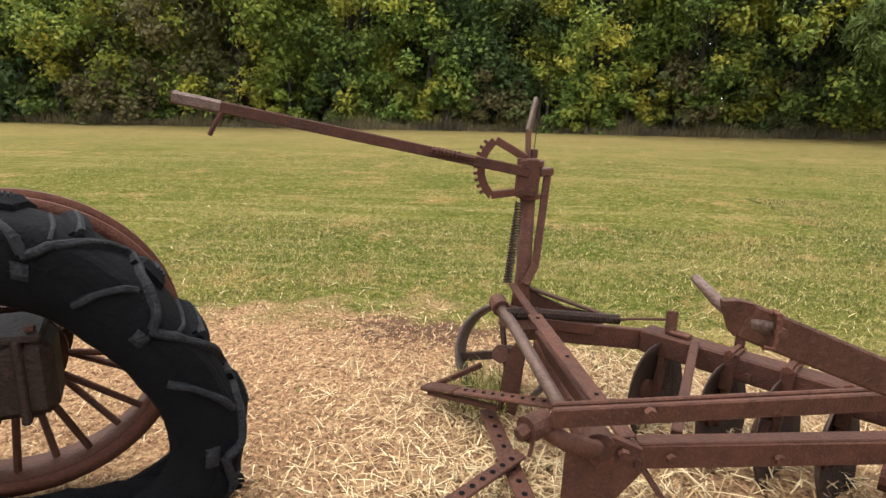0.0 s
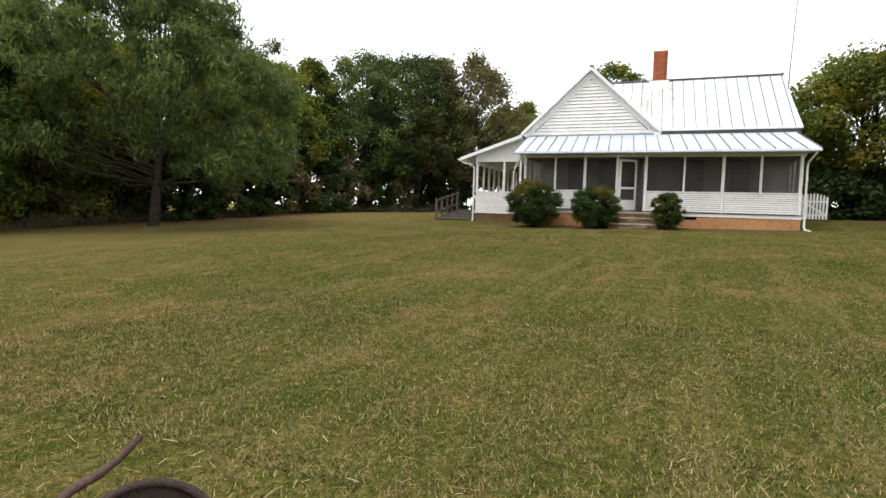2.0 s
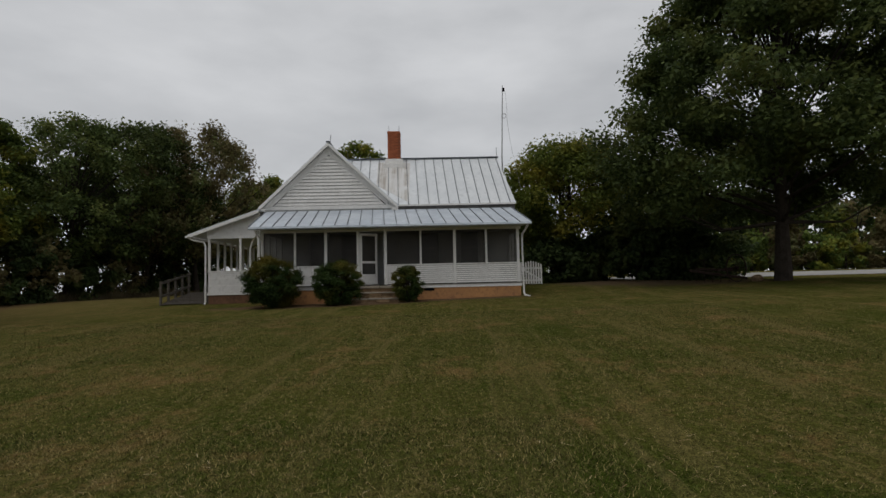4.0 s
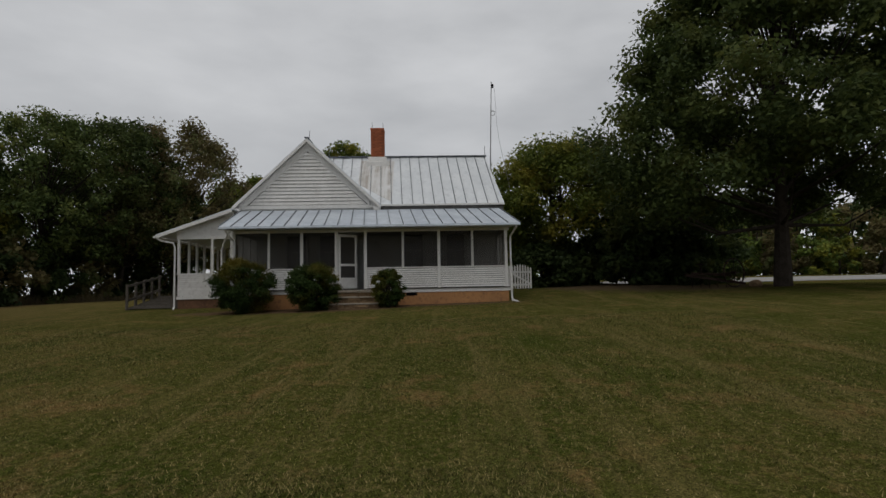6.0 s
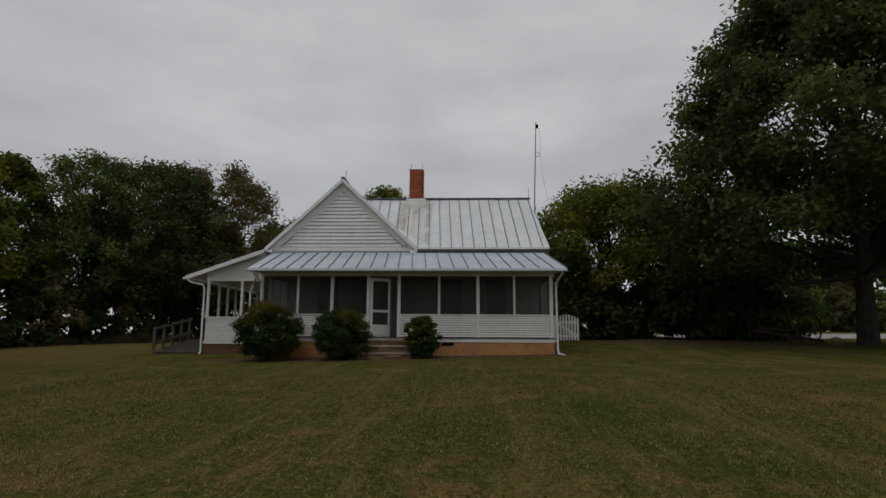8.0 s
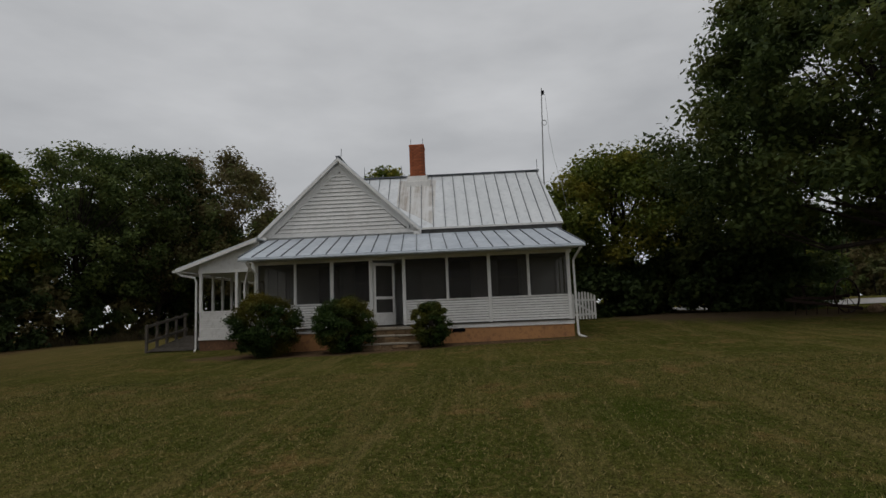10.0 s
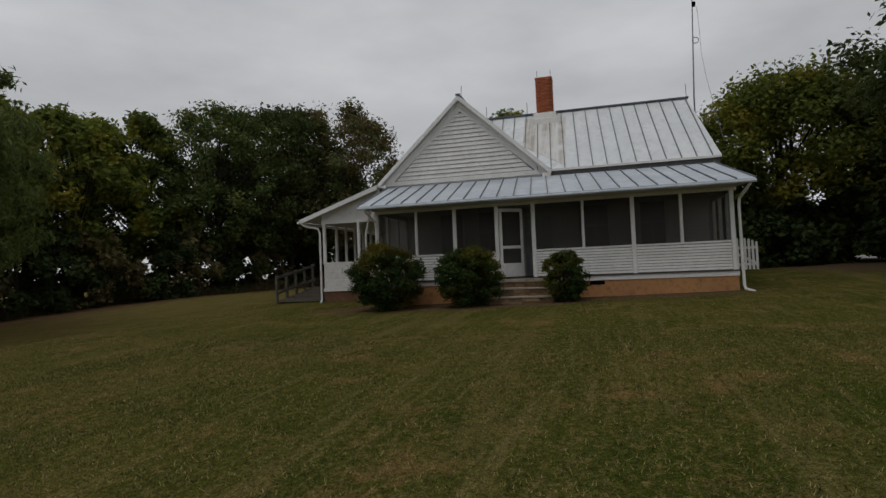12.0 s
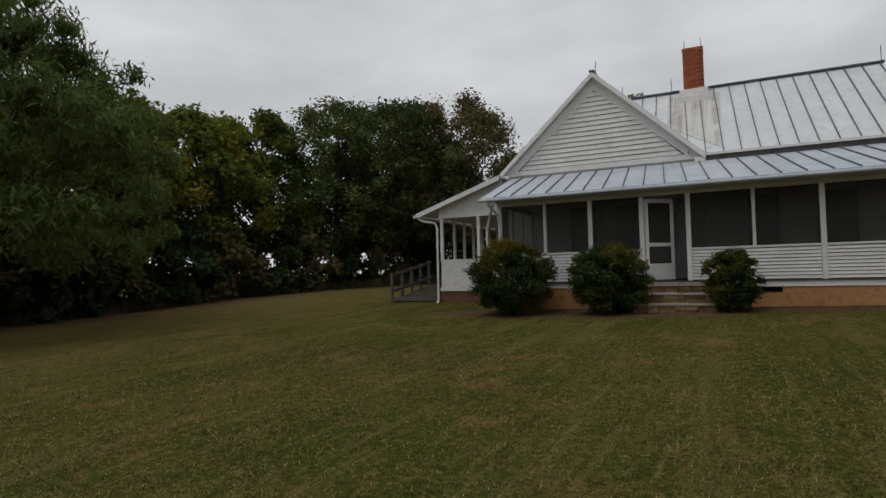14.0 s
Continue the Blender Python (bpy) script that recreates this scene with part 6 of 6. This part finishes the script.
def grass_tuft(x, y, wide, high, count, seed, label):
    """A clump of long arching blades that the mower could not reach."""
    r = np.random.RandomState(seed)
    a, d = r.uniform(0, 2 * np.pi, count), wide * np.sqrt(r.rand(count))
    bx, by = x + d * np.cos(a), y + d * np.sin(a)
    turn, h = r.uniform(0, 2 * np.pi, count), high * r.uniform(0.35, 1.0, count)
    lean = h * r.uniform(0.2, 1.1, count)
    w = r.uniform(0.0015, 0.0035, count)
    base = np.stack([bx, by, ground_z(bx, by) - 0.01], -1)
    out = np.stack([np.cos(turn), np.sin(turn), 0 * turn], -1)
    across = np.stack([-np.sin(turn), np.cos(turn), 0 * turn], -1) * w[:, None]
    mid = base + out * (lean * 0.35)[:, None] + np.stack([0 * h, 0 * h, h * 0.75], -1)
    tip = base + out * lean[:, None] + np.stack([0 * h, 0 * h, h], -1)
    quads = np.concatenate([np.stack([base - across, base + across, mid + across * 0.8, mid - across * 0.8], 1), np.stack([mid - across * 0.8, mid + across * 0.8, tip + across * 0.15, tip - across * 0.15], 1)])
    me = fast_mesh("grass_tuft", quads.reshape(-1, 3), 4, GRASS)
    tagged(new("grass_tuft", me), label, "grass", kind="stuff")


grass_tuft(0.14, 2.98, 0.17, 0.20, 420, 31, "long green grass tuft growing inside the furrow wheel")
grass_tuft(0.72, 2.02, 0.10, 0.07, 260, 32, "small green weed tuft in straw below the plow")
grass_tuft(2.94, 2.38, 0.14, 0.17, 300, 33, "dry grass tuft caught against the rear furrow wheel")


# ---- trees and bushes ----
def leaves(r, centres, radii, count, size, droop=0.0, slim=0.55, shell=0.45):
    """Leaf quads scattered in clumps; returns an array (n * 4, 3)."""
    centres, radii = np.asarray(centres, float), np.asarray(radii, float)
    vol = radii ** 2
    pick = r.choice(len(centres), count, p=vol / vol.sum())
    u = r.normal(size=(count, 3))
    u /= np.linalg.norm(u, axis=1)[:, None]
    rad = radii[pick] * (shell + (1 - shell) * r.rand(count)) * r.uniform(0.75, 1.2, count)
    c = centres[pick] + u * rad[:, None] * np.array([1, 1, 0.78])
    nrm = u * 0.5 + r.normal(size=(count, 3)) * 0.55 + np.array([0, 0, 0.55])
    nrm /= np.linalg.norm(nrm, axis=1)[:, None]
    d = r.normal(size=(count, 3)) + np.array([0, 0, -droop])
    d -= nrm * (d * nrm).sum(1)[:, None] * (1 - min(droop, 1) * 0.6)
    d /= np.linalg.norm(d, axis=1)[:, None]
    p = np.cross(nrm, d)
    p /= np.linalg.norm(p, axis=1)[:, None] + 1e-9
    s = size * r.uniform(0.6, 1.3, count)[:, None]
    bend = nrm * s * 0.12
    return np.stack([c - d * s, c + p * s * slim + bend, c + d * s, c - p * s * slim + bend], 1).reshape(-1, 3)


def tree(name, x, y, h, spread, mat, label, seed, low=0.15, trunk=0.16, count=7000, size=0.15, clumps=46, droop=0.0, slim=0.55, flat=1.0, stems=1, group="", clump=(0.20, 0.36), peak=0.9, shell=0.2, taper=0.0, fill=0, limb=2):
    r = np.random.RandomState(seed)
    z0 = gz(x, y)
    t = thing(name, x, y, z0, label, "bush" if h < 4 else "tree", group)
    bm = bmesh.new()
    centres, radii = [], []
    for s in range(stems):
        off = np.array([0, 0]) if stems == 1 else r.uniform(-0.25, 0.25, 2) * spread * 0.5
        bend = r.normal(0, 0.03 * h, (4, 2))
        top = h * 0.86
        pts, rad = [], []
        for i in range(7):
            f = i / 6
            b = bend[0] * math.sin(f * 3.0) + bend[1] * f * f
            pts.append((x + off[0] * (1 + f) + b[0], y + off[1] * (1 + f) + b[1], z0 - 0.15 + f * top))
            rad.append(trunk * (1 - f) ** 0.8 * (1.35 if i == 0 else 1.0) + 0.02)
        tube(bm, pts, rad, 8)
        for k in range(clumps // stems):
            f = low + (1 - low) * (k + r.rand()) / (clumps / stems)
            wide = math.sin(math.pi * min(0.97, (0.16 + 0.80 * (f - low) / (1 - low)) ** peak)) ** 0.62
            rr = spread * (1 - taper * (f - low) / (1 - low)) * wide * (0.35 + 0.65 * math.sqrt(r.rand()))
            a = r.uniform(0, 2 * math.pi)
            c = np.array([x + off[0] + rr * math.cos(a), y + off[1] + rr * math.sin(a), z0 + f * h * 0.93 * flat])
            centres.append(c)
            radii.append(spread * r.uniform(*clump))
            if k % limb == 0:
                g = max(low * 0.9, f * 0.62) * 6
                q0 = min(5, int(g))
                start = Vector(pts[q0]).lerp(Vector(pts[q0 + 1]), g - q0)
                mid = start.lerp(Vector(c), 0.5) + Vector((0, 0, -0.04 * h * r.rand()))
                tube(bm, [start, mid, Vector(c)], [trunk * (0.32 if limb < 4 else 0.42) * (1 - f * 0.6), trunk * 0.18, 0.012], 5, False)
    for k in range(fill):
        f, rr, a = low + 0.05 + 0.2 * r.rand(), spread * math.sqrt(r.uniform(0.05, 0.95)), r.uniform(0, 2 * math.pi)
        centres.append(np.array([x + rr * math.cos(a), y + rr * math.sin(a), z0 + f * h * 0.93 * flat - 0.02 * h * rr / spread]))
        radii.append(spread * r.uniform(*clump))
    part("trunk", bm, BARK, t)
    verts_ = leaves(r, centres, radii, count, size, droop, slim, shell)
    floor_ = ground_z(verts_[:, 0], verts_[:, 1]) + 0.02
    verts_[:, 2] = np.maximum(verts_[:, 2], floor_)
    ob = new("crown", fast_mesh("crown", verts_ - np.array([x, y, z0]), 4, mat))
    ob.parent = t
    return t


rw = random.Random(21)
WOOD = "woodland edge trees"
kinds = [(LEAF_GREEN, "green leafy woodland tree with yellowing patches"), (LEAF_YELLOW, "yellow-green autumn woodland tree"), (LEAF_GREEN, "green leafy woodland tree with yellowing patches"), (LEAF_DARK, "dark green woodland tree"), (LEAF_BROWN, "browning autumn woodland tree")]
order = [1, 0, 1, 4, 1, 0, 0, 3, 1, 0, 3, 0]
for i, k in enumerate(order):
    x = -25 + i * 3.7 + rw.uniform(-0.6, 0.6)
    mat, lab = kinds[k]
    tree("woodland_tree", x, 26.6 + rw.uniform(-0.8, 0.8), rw.uniform(8.8, 10.2), rw.uniform(2.9, 3.5), mat, lab, 100 + i, low=0.06, count=23000, size=0.11, clumps=110, stems=2, trunk=0.12, group=WOOD)
# Dark backing row, added so that sky doesn't shine through the front trees
for i in range(9):
    x = -26 + i * 5.2 + rw.uniform(-1, 1)
    tree("woodland_tree", x, 31.5 + rw.uniform(-1, 1), rw.uniform(10, 12), 3.9, LEAF_DARK, "tall dark woodland tree behind the front row", 140 + i, low=0.02, count=8000, size=0.30, trunk=0.16, group=WOOD)
# Third row, added with large leaves to plug the remaining sky gaps
rd = random.Random(77)
for i in range(14):
    x = -34 + i * 4.6 + rd.uniform(-1, 1)
    tree("woodland_tree", x, 36.5 + rd.uniform(-1, 1), rd.uniform(11, 13), 4.2, LEAF_DARK, "tall dark woodland tree deep in the wood", 400 + i, low=0.01, count=4200, size=0.5, clumps=50, trunk=0.16, group=WOOD)
for i in range(22):
    x = -27 + i * 2.05 + rw.uniform(-0.5, 0.5)
    k = rw.choice([0, 0, 1, 4, 3, 4])
    tree("undergrowth_bush", x, 24.9 + rw.uniform(-0.4, 0.5) + (0.5 if x > 12 else 0), rw.uniform(2.2, 3.6), rw.uniform(1.1, 1.5), kinds[k][0], "dense undergrowth bush along the wood's edge", 170 + i, low=0.02, count=4200, size=0.11, clumps=30, trunk=0.05, stems=2, group="undergrowth bushes")

# the feathery spreading tree at the corner of the lawn
tree("spreading_tree", 17.8, 20.8, 10.6, 6.2, LEAF_WILLOW, "broad spreading tree with feathery drooping foliage", 201, low=0.22, count=82000, size=0.13, clumps=330, droop=1.3, slim=0.25, trunk=0.17, stems=1, limb=7, clump=(0.07, 0.14), peak=0.75, shell=0.1)
tree("woodland_tree", 12.4, 25.4, 9.6, 3.6, LEAF_GREEN, "green leafy woodland tree with yellowing patches", 202, low=0.10, count=24000, size=0.11, clumps=120, trunk=0.14, clump=(0.14, 0.26), group=WOOD)

far = [
    (22.5, 26.5, 9.4, 3.6, LEAF_GREEN, "green woodland tree beyond the lawn corner"),
    (26.5, 27.5, 10.4, 3.8, LEAF_YELLOW, "yellowing woodland tree beyond the lawn"),
    (31.0, 27.0, 10.4, 3.8, LEAF_YELLOW, "yellowing woodland tree beyond the lawn"),
    (35.5, 27.5, 11.4, 3.8, LEAF_GREEN, "green woodland tree beyond the lawn"),
    (40.0, 24.8, 12.6, 5.6, LEAF_SHADE, "round dark green oak beside the farmhouse wood"),
    (43.4, 22.4, 12.9, 5.4, LEAF_SHADE, "dark green woodland tree beside the oak"),
    (46.2, 19.6, 13.4, 5.9, LEAF_BROWN, "thinning brown autumn tree behind the lean-to"),
    (55.0, 17.6, 10.8, 4.0, LEAF_YELLOW, "golden yellow tree far behind the farmhouse"),
    (62.0, 21.0, 11.6, 4.4, LEAF_YELLOW, "golden yellow tree far behind the farmhouse"),
    (57.0, 8.8, 14.2, 4.2, LEAF_GREEN, "green treetop behind the farmhouse roof"),
    # Dark trees added behind to block low sky gaps
    (28.0, 33.0, 10.0, 5.0, LEAF_DARK, "dark woodland tree behind the front row"),
    (37.0, 33.5, 10.5, 5.0, LEAF_DARK, "dark woodland tree behind the front row"),
    (46.0, 29.0, 10.5, 5.0, LEAF_DARK, "dark woodland tree behind the front row"),
    (51.0, 24.0, 10.5, 5.4, LEAF_DARK, "dark woodland tree behind the front row"),
]
for i, (x, y, h, s, mat, lab) in enumerate(far):
    big = i in (4, 5, 6)
    tree("woodland_tree", x, y, h, s, mat, lab, 220 + i, low=0.30 if i > 9 else 0.24, count=27000 if big else 15000, size=0.125 if big else 0.16, clumps=190 if big else 100, trunk=0.18, group=WOOD, clump=(0.12, 0.21) if big else (0.15, 0.27))
for i in range(18):
    u = i / 17
    x, y = 19.5 + 31 * u, 25.0 - 6.5 * max(0, u - 0.45) + rw.uniform(-0.5, 0.5)
    tree("undergrowth_bush", x, y, rw.uniform(2.8, 4.2), 1.9, LEAF_DARK if i % 3 else LEAF_BROWN, "dark undergrowth bush below the wood", 240 + i, low=0.02, count=3400, size=0.15, clumps=28, trunk=0.05, stems=2, group="undergrowth bushes")

# to the other side of the house
tree("shade_tree", 28.0, -14.1, 20.4, 7.8, LEAF_SHADE, "large dark green shade tree with a stout straight trunk", 260, low=0.17, count=180000, size=0.115, clumps=500, limb=8, trunk=0.27, clump=(0.095, 0.175), peak=0.62, taper=0.58, fill=50)
tree("thicket_tree", 37.5, -6.9, 8.7, 4.3, LEAF_YELLOW, "dense yellow-green tree beside the farmhouse", 261, low=0.30, count=42000, size=0.115, clumps=130, trunk=0.14, stems=3, clump=(0.2, 0.32))
for i, (x, y, h, s) in enumerate(((35.5, -5.6, 2.4, 2.0), (36.5, -7.6, 2.8, 2.0), (36.0, -10.4, 6.8, 2.8), (37.5, -13.0, 7.4, 3.2), (33.8, -9.8, 3.4, 1.8), (39.5, -16.0, 6.0, 2.6), (34.5, -12.6, 3.2, 1.8))):
    tree("thicket_tree" if h > 4 else "thicket_bush", x, y, h, s, LEAF_DARK, "dark dense thicket beside the farmhouse", 265 + i, low=0.02, count=9000, size=0.15, clumps=50, trunk=0.08, stems=3, group="thicket")
for i in range(15):
    x, y = 60 + rw.uniform(-3, 5), -64 + i * 4.6
    if -26 < y < -8:
        continue
    tree("roadside_tree", x, y, rw.uniform(5, 8.5), rw.uniform(3.0, 4.0), LEAF_BROWN if i % 2 else LEAF_GREEN, "dull olive scrubby tree beyond the road", 280 + i, low=0.03, count=2400, size=0.28, clumps=30, trunk=0.12, stems=2, group="roadside trees")
for i in range(15):
    x, y = 78 + rw.uniform(-3, 3), -90 + i * 7
    if -30 < y < -8:
        continue
    tree("roadside_tree", x, y, rw.uniform(9, 12), 6.0, LEAF_DARK, "distant dark tree beyond the road", 300 + i, low=0.03, count=1800, size=0.6, clumps=30, trunk=0.2, group="roadside trees")

for i in range(24):
    x, y = 57.5 + rw.uniform(-1, 1), -66 + i * 2.9
    tree("roadside_bush", x, y, rw.uniform(2.4, 3.8), 1.9, LEAF_GREEN if i % 3 else LEAF_BROWN, "scrubby dull green bush along the road", 330 + i, low=0.02, count=2200, size=0.2, clumps=20, trunk=0.05, stems=2, group="roadside bushes")

# clipped bushes before the porch
for i, (x, y, zt, s) in enumerate(((24.25, 6.98, 2.94, 1.22), (24.30, 4.55, 2.72, 1.06), (24.45, 1.96, 2.50, 0.70))):
    z0 = gz(x, y)
    h = zt - z0
    b = thing("porch_bush", x, y, z0, ("round clipped evergreen bush with yellowing crown", "round clipped evergreen bush with yellowing crown", "small clipped evergreen bush by the porch steps")[i], "bush", "porch bushes")
    r = np.random.RandomState(320 + i)
    cs, rs = [], []
    bm = bmesh.new()
    for k in range(110):
        a, f = r.uniform(0, 2 * math.pi), 0.06 + 0.84 * (k + r.rand()) / 110
        wide = (1 - abs(2 * f - 0.95) ** 2.6)
        rr = s * max(0.25, wide) * (0.84 * math.sqrt(r.uniform(0.05, 1.0)))
        c = (x + rr * math.cos(a), y + rr * math.sin(a), z0 + f * h)
        cs.append(c)
        rs.append(s * r.uniform(0.16, 0.26))
        if k % 5 == 0:
            tube(bm, [(x, y, z0 - 0.05), ((x + c[0]) / 2, (y + c[1]) / 2, z0 + f * h * 0.7), c], [0.03, 0.02, 0.008], 5, False)
    part("stems", bm, BARK, b)
    v = leaves(r, cs, rs, 30000 if i < 2 else 13000, 0.040, 0.2, 0.5, 0.15)
    v[:, 2] = np.maximum(v[:, 2], ground_z(v[:, 0], v[:, 1]) + 0.01)
    ob = new("foliage", fast_mesh("foliage", v - np.array([x, y, z0]), 4, LEAF_BUSH))
    ob.parent = b
    square_up(b)


def weeds():
    """Dry brown weeds along the foot of the wood."""
    r = np.random.RandomState(77)
    k = 26000
    x = r.uniform(-30, 46, k)
    y = np.where(x < 18, 24.1, np.where(x < 34, 24.6, 24.6 - (x - 34) * 0.42)) + np.abs(r.normal(0, 0.55, k)) - 0.35
    h = r.uniform(0.15, 0.75, k) * (0.6 + 0.5 * np.sin(x * 0.9) ** 2)
    ang = r.uniform(0, 2 * np.pi, k)
    lean = h * r.uniform(0.05, 0.6, k)
    base = np.stack([x, y, ground_z(x, y) - 0.02], -1)
    px = np.stack([-np.sin(ang), np.cos(ang), 0 * ang], -1) * r.uniform(0.008, 0.02, k)[:, None]
    tip = base + np.stack([np.cos(ang) * lean, np.sin(ang) * lean, h], -1)
    me = fast_mesh("weeds", np.stack([base - px, base + px, tip], 1).reshape(-1, 3), 3, LEAF_DRY)
    tagged(new("weeds", me), "dry brown weeds along the foot of the wood", "weeds", kind="stuff")


weeds()


# ---- old implement and stone under the shade tree ----
def old_rake():
    x0, y0 = 28.6, -12.2
    z0 = gz(x0, y0)
    V = Vector
    o = thing("old_hay_rake", x0, y0, z0, "rusted old farm implement with one tall iron wheel", "implement")
    c = V((x0, y0 - 0.2, z0 + 0.62))
    wh = part("wheel", ring(c, (0.8, 0.35, 0), 0.585, 0.62, 0.05, 40), RUST_DARK, o)
    part("hub", one_tube([c - V((0.08, 0.03, 0)), c + V((0.08, 0.03, 0))], 0.06, 10), RUST_DARK, wh)
    m3 = basis((0.8, 0.35, 0)).to_3x3()
    for i in range(8):
        t = i * math.pi / 4
        part("spoke", one_tube([c, c + m3 @ V((0.59 * math.cos(t), 0.59 * math.sin(t), 0))], 0.011, 5), RUST_DARK, wh)
    part("beam", one_bar((x0, y0 + 1.9, z0 + 0.55), (x0 - 0.1, y0 - 0.6, z0 + 0.15), 0.09, 0.11), RUST_DARK, o)
    part("beam", one_bar((x0 + 0.5, y0 + 1.4, z0 + 0.62), (x0 + 0.3, y0 - 0.2, z0 + 0.52), 0.08, 0.10), RUST_DARK, o)
    part("axle", one_tube([(x0 + 0.6, y0 + 0.1, z0 + 0.6), tuple(c)], 0.035, 8), RUST_DARK, o)
    for i in range(5):
        y = y0 + 0.2 + i * 0.36
        part("tine", one_tube([(x0 + 0.1, y, z0 + 0.5), (x0 - 0.15, y, z0 + 0.30), (x0 - 0.1, y, z0 + 0.0)], 0.014, 5), RUST_DARK, o)
    part("seat_post", one_bar((x0 + 0.4, y0 + 1.0, z0 + 0.6), (x0 + 0.3, y0 + 1.1, z0 + 1.0), 0.05, 0.03), RUST_DARK, o)
    part("seat", dish((x0 + 0.3, y0 + 1.1, z0 + 1.02), (0, 0, 1), 0.19, 0.05), RUST_DARK, o)


old_rake()


def field_stone():
    x, y = 28.4, -13.2
    bm = bmesh.new()
    bmesh.ops.create_icosphere(bm, subdivisions=3, radius=0.24)
    for v in bm.verts:
        v.co *= 1 + 0.25 * noise.noise(v.co * 4)
        v.co.z *= 0.75
        v.co += Vector((x, y, gz(x, y) + 0.12))
    tagged(part("field_stone", bm, STONE, None), "grey round field stone on the lawn", "stone")


field_stone()
